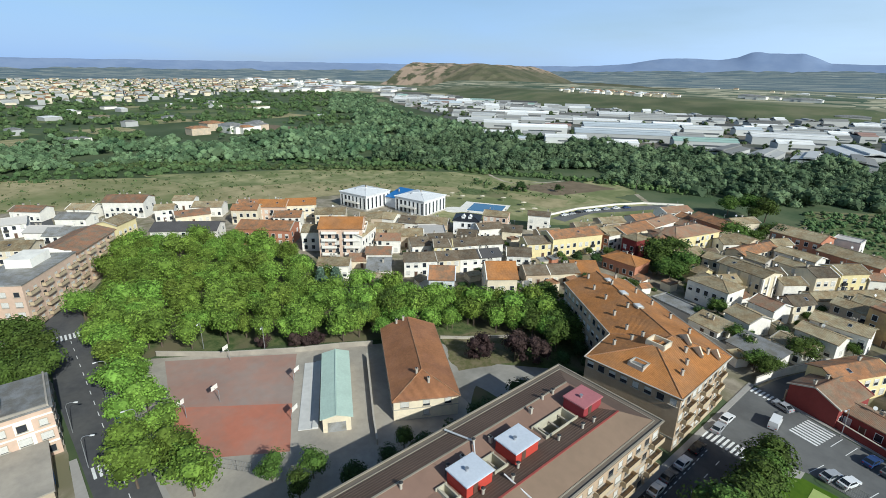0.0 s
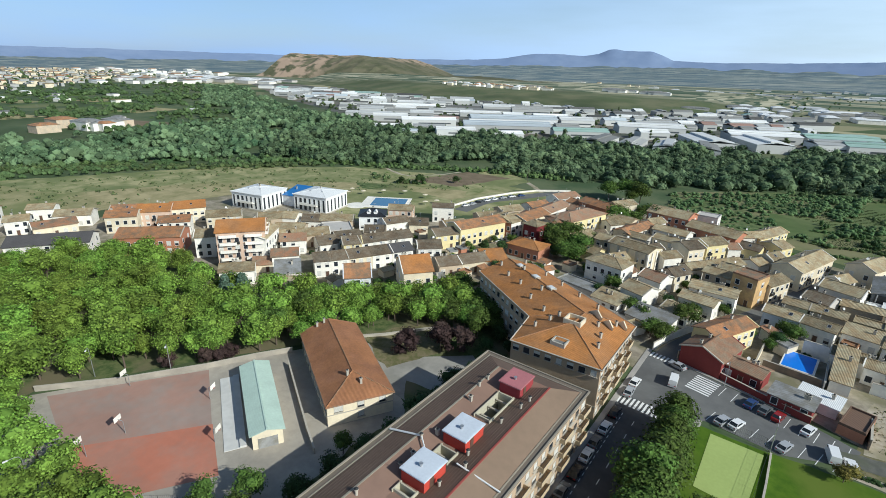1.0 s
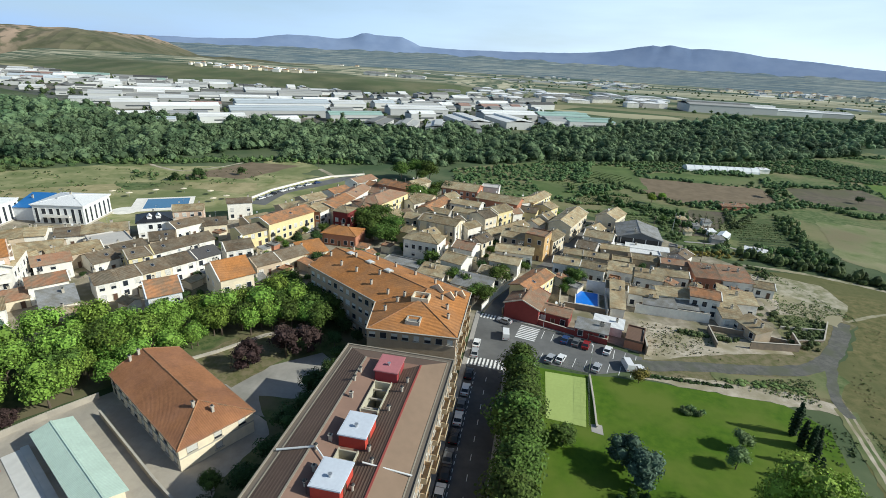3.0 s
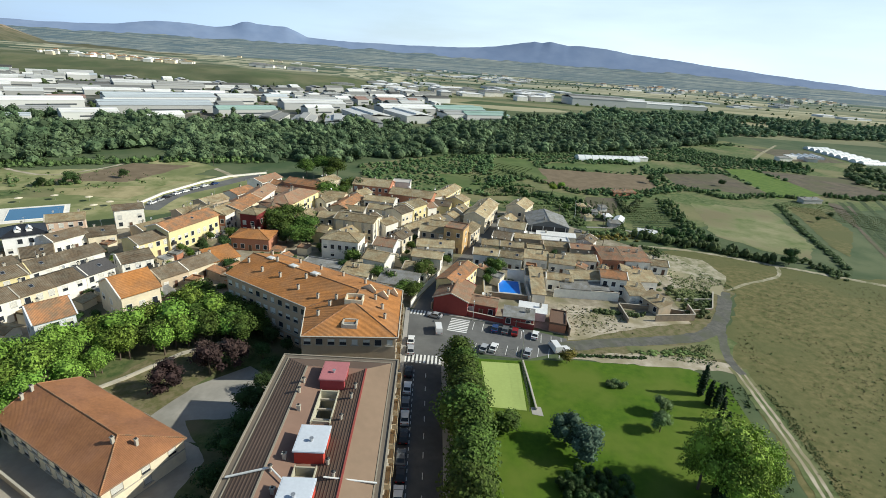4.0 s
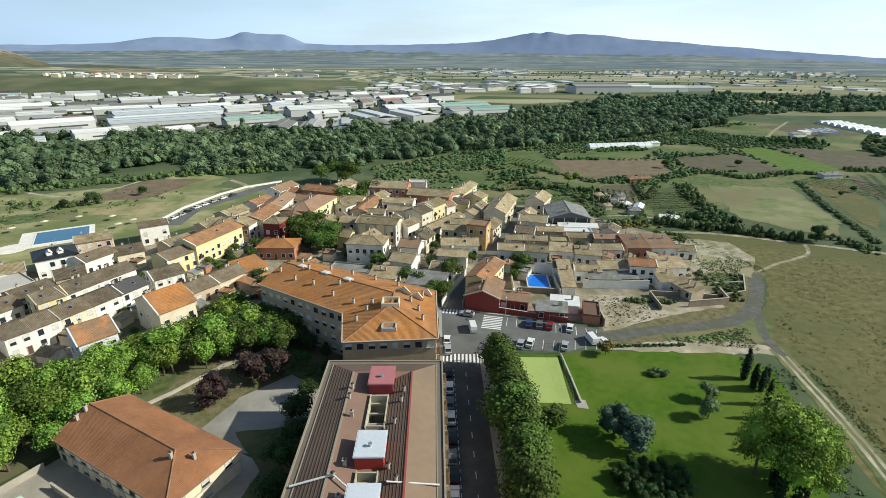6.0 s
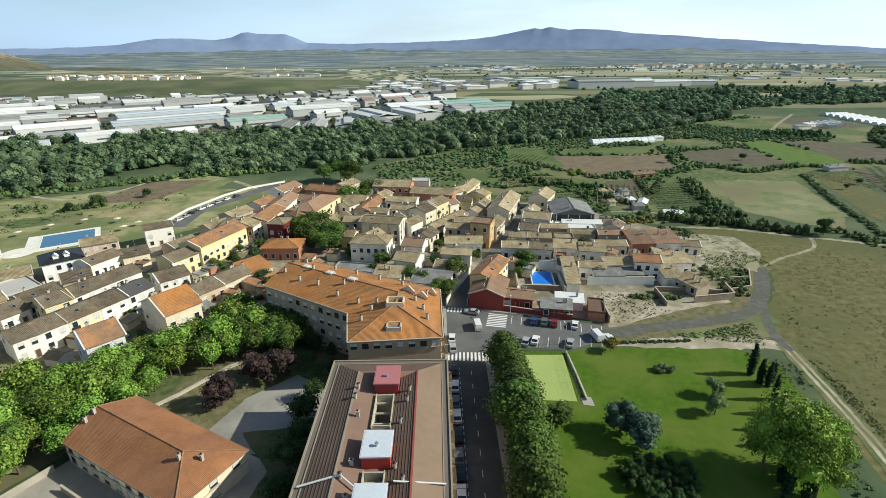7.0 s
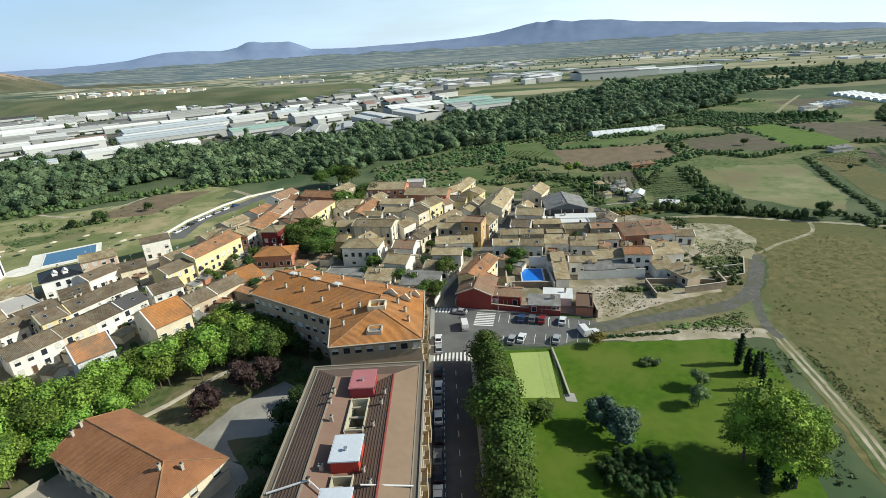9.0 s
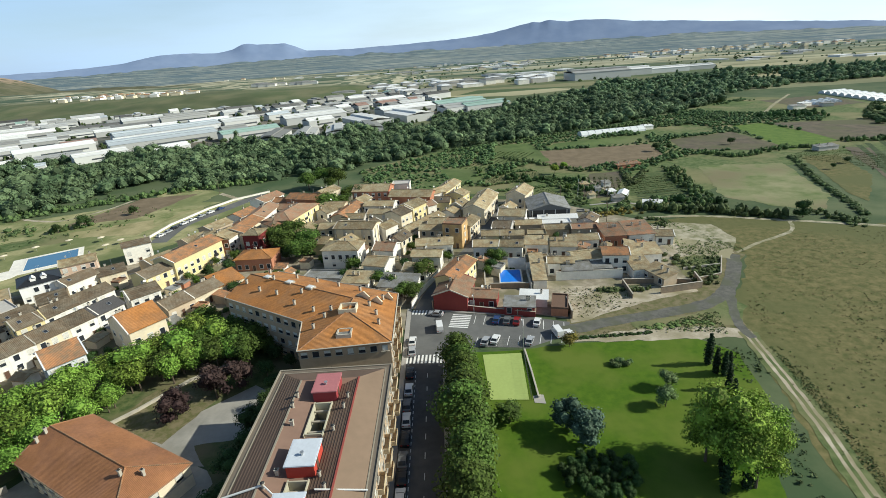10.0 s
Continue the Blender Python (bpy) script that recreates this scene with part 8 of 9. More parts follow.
LANES = [[(-23.5, 121), (-21, 132), (-14, 150), (-9, 163), (-4, 178), (3, 202), (10, 225)], [(-44, 174), (-41, 178), (-36, 184), (-22, 205), (-16, 212)], [(-26, 121), (-60, 140), (-95, 160), (-140, 205)]]


def on_lane(x, y):
    for line in LANES:
        for (x1, y1), (x2, y2) in zip(line, line[1:]):
            k = max(0, min(1, ((x - x1) * (x2 - x1) + (y - y1) * (y2 - y1)) / ((x2 - x1) ** 2 + (y2 - y1) ** 2)))
            if math.hypot(x - x1 - k * (x2 - x1), y - y1 - k * (y2 - y1)) < 4.5:
                return True
    return False


CORE = [(-70, 176), (-30, 168), (-14, 186), (14, 178), (40, 170), (44, 184), (16, 186), (12, 214), (-10, 218), (-30, 240), (-62, 226), (-76, 200)]
rng = random.Random(19)
for px, py in strewn(CORE, 3.0, rng):
    if not on_lane(px, py) and clear_of_houses(px, py, 4.4):
        house(px, py, rng.choice((-12, 58, 62)), rng.uniform(6.4, 8.2), rng.uniform(5.8, 7.0), rng.uniform(4.2, 6.4), "gable", rng.choice(("white", "white", "cream", "yellow")), rng.choice(("brown", "brown", "maroonroof", "darkbrown")), rise=rng.uniform(1.1, 1.7))
VILLAGE = [(-30, 126), (14, 150), (18, 160), (54, 150), (58, 176), (34, 216), (0, 230), (-20, 250), (-100, 250), (-112, 190), (-150, 155), (-150, 110), (-120, 96), (-100, 110), (-84, 126), (-60, 134)]
rng = random.Random(77)
for px, py in strewn(VILLAGE, 5.0, rng):
    if on_lane(px, py) or not clear_of_houses(px, py, 1.2):
        continue
    k = rng.random()
    if k < 0.22 and clear_of_houses(px, py, 2.6):
        house(px, py, rng.choice((-12, 62, 78)), rng.uniform(3.2, 4.8), rng.uniform(3.0, 4.0), rng.uniform(2.2, 2.9), rng.choice(("shed", "gable", "flat")), rng.choice(("white", "cream", "tan", "brick")), rng.choice(("brown", "greyroof", "terracotta", "redtile")), windows=False, name="shed")
    elif k < 0.5:
        tree(px, py, rng.uniform(2.2, 4.2), 1.15, "round", rng.choice(("leaf_street", "leaf", "leaf_dark")), "small leafy tree in a village yard", "yard trees", rng)
    elif k < 0.72:
        tree(px, py, rng.uniform(0.9, 1.6), 0.9, "bush", rng.choice(("bush", "leaf_street")), "garden shrub in a village yard", "yard shrubs", rng)

# ---- industrial estate, far town and greenhouses ----
SHED = {}
HALL_ROOFS = ("hall_white",) * 5 + ("hall_roof",) * 6 + ("hall_grey",) * 5 + ("hall_dark",) * 3 + ("hall_blue", "hall_green", "hall_rust")


def warehouse(x, y, rot, w, d, h, roof):
    """A far works hall: plain walls and a low ridged roof of light sheet."""
    if "wall" not in SHED:
        SHED["wall"] = Mesh().box(0, 0, 0, 1, 1, 1).data("wall", "hall_wall")
        band = Mesh().box(0.1, -0.502, 0.35, 0.6, 0.01, 0.2)
        SHED["band"] = band.data("window_band", "hangar")
        for r in set(HALL_ROOFS):
            me = Mesh()
            gable_roof(me, 1, 1, 1.0, 0.28, over=0.01, thick=0.05)
            SHED[r] = me.data("roof", r)
    ob = thing("warehouse", pose(x, y, 0, 0, 0, rot), "pale industrial hall with a low sheet-metal roof", "warehouse", "industrial halls")
    s = Matrix.Diagonal((w, d, h, 1))
    link("wall", SHED["wall"], ob, s)
    link("roof", SHED[roof], ob, s)
    if y < 800:
        link("window_band", SHED["band"], ob, s)
    return ob


M["estate_yard"] = two_tone("worn yards with weeds", (0.06, 0.07, 0.05), (0.15, 0.15, 0.135), 0.03, third=(0.20, 0.17, 0.13), third_scale=0.01)
M["hall_wall"] = material("pale hall cladding", (0.52, 0.52, 0.50), random_value=0.35, grain=0.2, bump=0)
M["hall_grey"] = material("weathered grey sheet roof", (0.30, 0.30, 0.29), random_value=0.3, grain=0.3, stains=0.3, bump=0, rough=0.7)
M["hall_dark"] = material("dark bitumen roof", (0.13, 0.13, 0.125), random_value=0.3, grain=0.3, stains=0.3, bump=0, rough=0.8)
M["hall_white"] = material("white sheet roof", (0.74, 0.74, 0.725), random_value=0.15, grain=3, bump=0, rough=0.6)
M["hall_blue"] = material("pale blue-grey sheet roof", (0.46, 0.50, 0.53), random_value=0.2, grain=3, bump=0, rough=0.6)
M["hall_green"] = material("pale green sheet roof", (0.34, 0.47, 0.42), random_value=0.2, grain=3, bump=0, rough=0.6)
M["hall_rust"] = material("dull rust sheet roof", (0.30, 0.20, 0.17), random_value=0.2, grain=3, bump=0)
M["hall_roof"] = material("dull grey sheet roof", (0.50, 0.505, 0.50), random_value=0.25, grain=0.2, bump=0, rough=0.6)
sheet("estate_ground", [(-420, 440), (-190, 468), (-66, 572), (55, 600), (60, 690), (0, 770), (-30, 1010), (-120, 1050), (-250, 950), (-560, 890), (-900, 885), (-1400, 1070), (-1510, 960), (-900, 640)], 0.05, "estate_yard", "asphalt and gravel yards of the industrial estate", "ground")
ESTATE = [(-420, 440), (-300, 445), (-190, 470), (-130, 500), (-66, 575), (50, 600), (60, 680), (0, 760), (-30, 1000), (-120, 1040), (-250, 940), (-560, 885), (-900, 880), (-1400, 1060), (-1500, 960), (-900, 640), (-640, 560)]
# the large halls that stand out, then smaller ones between them
LARGE_HALLS = [
    (-335, 590, 42, 112, 34, 8, "hall_blue"), (-300, 513, 38, 98, 32, 8, "hall_blue"), (-312, 548, 40, 104, 20, 7, "hall_white"), (-322, 443, 44, 42, 18, 6, "hall_white"),
    (-268, 452, 46, 40, 18, 6, "hall_white"), (-176, 482, 94, 50, 23, 7, "hall_grey"), (-146, 484, 97, 48, 21, 7, "hall_grey"), (-116, 496, 100, 46, 24, 7, "hall_roof"),
    (-88, 506, 104, 44, 24, 7, "hall_grey"), (-96, 560, 120, 62, 36, 8, "hall_white"), (-52, 590, 120, 60, 34, 8, "hall_white"), (-354, 403, 34, 20, 11, 4.5, "hall_blue"),
    (-398, 420, 46, 36, 14, 5, "hall_white"), (-398, 492, 44, 66, 20, 7, "hall_white"), (-462, 492, 44, 44, 24, 7, "hall_white"), (-560, 640, 40, 90, 20, 7, "hall_white"),
    (-270, 640, 40, 44, 30, 8, "hall_roof"), (-175, 640, 30, 76, 34, 8, "hall_white"), (-60, 660, 27, 72, 34, 8, "hall_white"), (10, 630, 27, 50, 28, 8, "hall_roof"),
]
halls = []
for px, py, turn, w, d, h, roof in LARGE_HALLS:
    warehouse(px, py, turn, w, d, h, roof)
    halls.append((px, py, max(w, d) * 0.5, turn, w, d))
rng = random.Random(31)


def room_for_hall(x, y, w, d, turn):
    """Whether a hall here keeps clear of those already standing."""
    for hx, hy, half, rot, hw, hd in halls:
        c, s = math.cos(radians(rot)), math.sin(radians(rot))
        u, v = abs((x - hx) * c + (y - hy) * s), abs(-(x - hx) * s + (y - hy) * c)
        q = radians(turn - rot)
        ew, ed = abs(w * math.cos(q)) + abs(d * math.sin(q)), abs(w * math.sin(q)) + abs(d * math.cos(q))
        if u < hw / 2 + ew / 2 + 2 and v < hd / 2 + ed / 2 + 3:
            return False
    return True


c, s = math.cos(radians(38)), math.sin(radians(38))
for row in range(34):
    v = 240 + row * 31 + (row // 3) * 12
    u = -1000
    while u < 760:
        w = rng.choice((14, 18, 24, 30, 36, 46, 60)) * rng.uniform(0.85, 1.15)
        d = rng.uniform(14, 26)
        px, py = (u + w / 2) * c - v * s, (u + w / 2) * s + v * c
        turn = 38 + rng.uniform(-3, 3) + rng.choice((0, 0, 0, 90)) * (w < 30)
        if inside(px, py, ESTATE) and rng.random() < 0.76 and room_for_hall(px, py, w, d, turn):
            warehouse(px, py, turn, w, d, rng.uniform(4, 8), rng.choice(HALL_ROOFS))
            halls.append((px, py, w / 2, turn, w, d))
        u += w + rng.choice((3, 5, 9, 20))


def scattered(name, poly, gap, mats, sizes, heights, label, seed, turn=0.0, chance=0.8, cluster=-2.0, ground=None):
    """Far buildings beyond counting, in one mesh."""
    rng = random.Random(seed)
    me = Mesh()
    for px, py in strewn(poly, gap, rng):
        if rng.random() > chance or noise.noise((px * 0.0025, py * 0.0025, seed)) < cluster:
            continue
        px, py = px + rng.uniform(-0.4, 0.4) * gap, py + rng.uniform(-0.4, 0.4) * gap
        w, d, h = rng.uniform(*sizes), rng.uniform(*sizes) * 0.7, rng.uniform(*heights)
        k = turn + rng.choice((0, 90))
        z = ground(px, py) - 2 if ground else 0
        h += 2 if ground else 0
        me.box(px, py, z, w, d, h, k, slot=rng.randrange(2))
        me.box(px, py, z + h, w * 1.04, d * 1.04, h * 0.25, k, slot=2 + rng.randrange(len(mats) - 2), taper=0.45)
    return tagged(link(name, me.data(name, mats)), label, "buildings", kind="stuff")


scattered("far_town", [(-1130, -60), (-1150, 150), (-1400, 420), (-2200, 900), (-3000, 900), (-2900, 0), (-1500, -120)], 30, ["cream", "hall_wall", "hall_roof", "brown", "terracotta", "brown", "greyroof", "brown"], (8, 24), (4, 10), "distant town of white and tile-roofed buildings", 41, 0, 0.5)
scattered("far_town", [(-1400, 420), (-2200, 900), (-3000, 900), (-3300, 1700), (-2300, 1400), (-1500, 760)], 60, ["white", "hall_wall", "hall_roof", "whiteroof", "terracotta", "greyroof"], (14, 50), (5, 12), "outskirts of the distant town", 48, 14, 0.4)
scattered("grove_sheds", [(-560, -20), (-1150, -60), (-1250, 300), (-900, 460), (-620, 330)], 55, ["white", "hall_wall", "whiteroof", "brown", "greyroof"], (10, 30), (3, 6), "scattered sheds and farmhouses among the groves", 49, 20, 0.22)
scattered("far_halls", [(-1400, 960), (-1560, 1180), (-1980, 1060), (-1700, 760)], 46, ["white", "grey", "whiteroof", "greyroof"], (24, 60), (6, 10), "distant white industrial halls", 42, 14)
scattered("far_halls", [(-60, 960), (250, 1090), (260, 1300), (-200, 1280), (-300, 1100)], 45, ["white", "grey", "whiteroof", "greyroof"], (20, 50), (6, 10), "distant pale halls on the plain", 43, 14, 0.6)
scattered("far_village", [(-930, 1160), (-640, 1160), (-560, 1230), (-620, 1300), (-960, 1330)], 26, ["white", "cream", "brown", "terracotta", "whiteroof", "greyroof"], (8, 24), (4, 7), "distant white village on the rise", 44, 10, 0.6, ground=terrace_height)
scattered("far_halls", [(-470, 1330), (-330, 1350), (-330, 1390), (-480, 1370)], 26, ["white", "hall_wall", "whiteroof", "greyroof"], (24, 50), (5, 8), "row of long white halls beyond the terrace", 51, 10, 0.9, ground=terrace_height)
scattered("far_village", [(900, 2300), (1700, 2100), (1900, 2600), (1000, 2800)], 70, ["white", "cream", "brown", "terracotta", "whiteroof", "greyroof"], (14, 34), (7, 12), "distant village under the mountains", 45, 10, 0.55)
scattered("river_works", [(-640, 100), (-520, 190), (-560, 260), (-720, 180)], 45, ["white", "tan", "terracotta", "greyroof"], (14, 34), (5, 9), "scattered works and farm sheds among the groves", 46, 10, 0.5)


def tunnel(x, y, rot, w, length, h, label):
    ob = thing("greenhouse", pose(x, y, 0, 0, 0, rot), label, "greenhouse", "greenhouses")
    me = Mesh()
    for i in range(8):
        a, b = math.pi * i / 8, math.pi * (i + 1) / 8
        me.poly([(-length / 2, w / 2 * math.cos(a), h * math.sin(a)), (length / 2, w / 2 * math.cos(a), h * math.sin(a)), (length / 2, w / 2 * math.cos(b), h * math.sin(b)), (-length / 2, w / 2 * math.cos(b), h * math.sin(b))])
    for sx in (-1, 1):
        me.poly([(sx * length / 2, w / 2 * math.cos(math.pi * i / 8), h * math.sin(math.pi * i / 8)) for i in range(9)][:: sx])
    part("cover", me, "plastic", ob)
    rib = Mesh()
    for i in range(9):  # one bent bar of square section
        q = math.pi * i / 8
        for half, grow in ((-0.12, -0.06), (0.12, -0.06), (0.12, 0.14), (-0.12, 0.14)):
            rib.v.append((half, (w / 2 + grow) * math.cos(q), (h + grow) * math.sin(q)))
    for i in range(8):
        for k in range(4):
            n = (k + 1) % 4
            rib.f.append((i * 4 + k, i * 4 + n, i * 4 + 4 + n, i * 4 + 4 + k))
            rib.m.append(0)
    rib = rib.data("hoop", "galvanised")
    for k in range(int(length / 6) + 1):
        link("hoop", rib, ob, pose(-length / 2 + k * length / int(length / 6), 0, 0))


tunnel(124, 405, 11, 9, 56, 4, "long white plastic greenhouse tunnel")
for i in range(9):
    tunnel(420 + i * 1.2, 484 + i * 11.5, 10, 8, 30, 3.4, "white plastic greenhouse tunnel in a row")
for i in range(4):
    tunnel(352 + i * 9, 498 + i * 3, 80, 6, 22, 2.6, "small white greenhouse tunnel by the farm")

# ---- hedges and scrub ----
def hedge(pts, width, h, leaf, label, seed, gap=2.2):
    rng = random.Random(seed)
    p = ([], [])
    for (x1, y1), (x2, y2) in zip(pts, pts[1:]):
        n = max(1, int(math.hypot(x2 - x1, y2 - y1) / gap * 4.4))
        for i in range(n):
            if rng.random() < 0.12:
                continue
            cx, cy = x1 + (x2 - x1) * i / n + rng.uniform(-1, 1) * width / 2, y1 + (y2 - y1) * i / n + rng.uniform(-1, 1) * width / 2
            e, z = rng.uniform(0.3, 0.8) * gap, h * rng.uniform(0.25, 1.1)
            e = max(e, z * 0.4)
            core(rng, p, (cx, cy, z * 0.4), (e, e, z * 0.6), 0.8)
            blob(rng, p, (cx, cy, z * 0.45), (e, e, z * 0.6), 24, 0.10 * gap)
    me = bpy.data.meshes.new("hedge")
    me.from_pydata(p[0], [], p[1])
    me.materials.append(M[leaf])
    tagged(new("hedge", me), label, "hedge", kind="stuff")


hedge([(116, 277), (108, 242), (104, 214), (100, 200)], 9, 3.4, "hedge_leaf", "overgrown dark green field hedge", 51)
hedge([(74, 203), (90, 197), (104, 191), (116, 184), (122, 182)], 7, 4.6, "hedge_leaf", "thick dark hedge along the farm road", 52)
hedge([(124, 304), (145, 316), (164, 292), (205, 310), (229, 299)], 6, 2.8, "hedge_leaf", "dark field hedge between ploughed land", 53)
hedge([(190, 283), (169, 233), (155, 190), (150, 178)], 3, 1.6, "bush", "thin field hedge", 57)
hedge([(28, 335), (48, 307), (67, 282), (123, 297)], 7, 2.2, "bush", "scrubby hedge below the ploughed field", 58)
hedge([(137, 186), (139, 175), (142, 168)], 8, 2.4, "hedge_leaf", "dark scrub by the farm road", 56)
hedge([(88, 275), (82, 244), (100, 272)], 3, 2.0, "bush", "garden shrubs between the plots", 67)
hedge([(290, 450), (312, 445), (313, 432)], 14, 4.0, "leaf_dark", "dark copse by the greenhouses", 68)
hedge([(43, 264), (50, 246), (47, 216)], 9, 2.0, "bush", "garden shrubs behind the last houses", 69)
hedge([(-253, 254), (-240, 261), (-228, 271), (-215, 290)], 10, 2.6, "groves", "bushes along the meadow before the woods", 81, 3.0)
hedge([(-208, 226), (-196, 234)], 9, 3.2, "hedge_leaf", "clump of bushes in the meadow", 82, 3.0)
hedge([(-234, 230), (-220, 226)], 8, 2.4, "groves", "bushes in the meadow", 83, 3.0)
hedge([(10, 300), (30, 270), (55, 262), (60, 240)], 12, 3.2, "leaf_dark", "thicket above the village", 54)
hedge([(-10, 372), (50, 396), (100, 420), (160, 440), (225, 430)], 8, 3.0, "bush", "scrub along the edge of the woods", 55)
hedge([(60, 240), (70, 225), (64, 205), (50, 205)], 6, 2.5, "bush", "garden shrubs behind the last houses", 59)
hedge([(-340, 212), (-270, 248), (-182, 296), (-130, 310)], 10, 3.5, "hedge_leaf", "dark scrub in front of the woods", 60, 3.0)
hedge([(-430, 40), (-400, 90), (-350, 150), (-290, 225)], 14, 3.0, "bush", "scattered scrub on the meadow's edge", 61, 4.0)
hedge([(-455, -20), (-440, 40), (-380, 140)], 10, 3.5, "hedge_leaf", "dark scrub before the groves", 62, 4.0)
hedge([(15, 102.6), (36, 103.2)], 0.8, 0.7, "leaf_dark", "low clipped hedge along the lawn", 63, 0.9)
hedge([(30, 128), (45, 127)], 2, 1.4, "bush", "weeds in the yard", 64, 1.5)
hedge([(60, 150), (66, 135), (62, 128)], 5, 1.6, "bush", "weeds beside the gravel road", 65, 1.8)
hedge([(36, 105.6), (48, 107), (54, 106)], 2.4, 0.6, "weed", "low weeds on the waste ground", 66, 1.3)
tree(127, 180.5, 8.6, 1.15, "dome", "leaf_dark", "large dense dark tree beside the farm road", "field trees", rng)
for px, py, ph in ((127, 324, 6), (136, 324, 5), (128, 355, 4), (205, 260, 4), (190, 250, 3.5), (-150, 168, 3), (-196, 232, 7), (-205, 225, 5), (-182, 250, 5), (60, 175, 4), (64, 168, 3.5), (180, 330, 5)):
    tree(px, py, ph, 1.2, "round", "leaf_dark", "lone dark tree in the fields", "field trees", rng)
tree(-4.4, 74.1, 4.4, 1.75, "dome", "leaf_street", "leafy shrub beside the mini pitch", "lawn trees", rng)

# ---- telephone poles ----
POLE = Mesh().tube((0, 0, 0), (0, 0, 8.5), 0.13, 0.09, sides=7).data("pole", "bark")
CROSS = Mesh().box(0, 0, 8.0, 1.6, 0.12, 0.12).data("crossarm", "bark")
for px, py in ((60, 215), (52, 190), (66, 238), (-150, 285), (40, 222)):
    ob = thing("utility_pole", pose(px, py, 0, 0, 0, 30), "wooden utility pole with a crossarm", "pole", "utility poles")
    link("pole", POLE, ob)
    link("crossarm", CROSS, ob)
scattered("far_farms", [(-1500, 2900), (1500, 3200), (2400, 2300), (800, 1700), (-500, 1800)], 90, ["white", "cream", "brown", "terracotta", "whiteroof", "greyroof"], (12, 40), (5, 9), "distant farms and villages on the plain", 47, 10, 0.35, 0.12)


M["orchard_leaf"] = leafy("vegetable leaves", (0.07, 0.10, 0.035), (0.13, 0.16, 0.06), islands=0.3)


def crop_rows(x, y, rot, count, gap, length, h, mat, label):
    """Low rows of vines or vegetables, beyond counting."""
    rng = random.Random(int(x + y))
    p = ([], [])
    for i in range(count):
        for k in range(int(length / 1.1)):
            if rng.random() < 0.85:
                blob(rng, p, (k * 1.1 - length / 2, (i - count / 2) * gap + rng.uniform(-0.15, 0.15), h * 0.4), (0.8, gap * 0.22, h * 0.6), 7, 0.28)
    me = bpy.data.meshes.new("crop_rows")
    me.from_pydata(p[0], [], p[1])
    me.materials.append(M[mat])
    ob = tagged(new("crop_rows", me), label, "crops", kind="stuff")
    ob.matrix_world = pose(x, y, 0.05, 0, 0, rot)


crop_rows(94, 244, 8, 9, 3.4, 34, 0.5, "orchard_leaf", "rows of vegetables in garden plots")
crop_rows(69, 248, 75, 7, 3.0, 36, 0.45, "orchard_leaf", "rows of vegetables behind the last houses")
crop_rows(221, 269, -58, 8, 5, 60, 0.5, "orchard_leaf", "rows of vines beyond the meadow")
crop_rows(20, 330, 60, 10, 3.6, 60, 0.5, "orchard_leaf", "rows of vegetables below the woods")

# ---- pastures and parcels beyond the river ----
rng = random.Random(61)
for i in range(8):
    for k in range(5):
        px, py = -600 - i * 75 + rng.uniform(-14, 14), -10 + k * 85 + rng.uniform(-14, 14)
        w, d, a = rng.uniform(24, 34), rng.uniform(22, 40), radians(18 + rng.uniform(-5, 5))
        ca, sa = math.cos(a), math.sin(a)
        if rng.random() < 0.7:
            sheet("field", [(px + dx * w * ca - dy * d * sa, py + dx * w * sa + dy * d * ca) for dx, dy in ((-1, -1), (1, -1), (1, 1), (-1, 1))], 0.05 + 0.01 * (i % 3), rng.choice(("pasture", "pasture", "greenfield", "straw", "orchard", "plough")), "small field among the groves beyond the river", "field")
scattered("far_greenhouses", [(-100, 1250), (900, 1150), (1900, 1500), (1700, 2700), (0, 3000), (-700, 2300)], 85, ["whiteroof", "hall_wall", "whiteroof", "greyroof", "hall_roof"], (24, 90), (3, 6), "distant white greenhouses and sheds on the plain", 50, 14, 0.45, 0.1)

for px, py, ph in ((-134.1, 66.5, 10.5), (-128.9, 65.4, 9.5), (-130.4, 69.9, 11), (-137.5, 70.5, 9)):
    tree(px, py, ph, 0.95, "spruce", "spruce", "dark blue-green cedar in the park", "cedars", rng)
wall_line("garden_wall", [(59.5, 131), (70, 134), (77, 147)], 0.7, 0.25, "brown_wall", "low brown wall round the kitchen gardens")
wall_line("garden_wall", [(60.5, 139), (73, 140.5)], 0.9, 0.25, "stone", "low wall between two kitchen gardens")
hedge([(62, 134), (69, 137), (74, 146)], 4, 1.2, "bush", "vegetable beds and shrubs in the kitchen gardens", 95, 1.4)
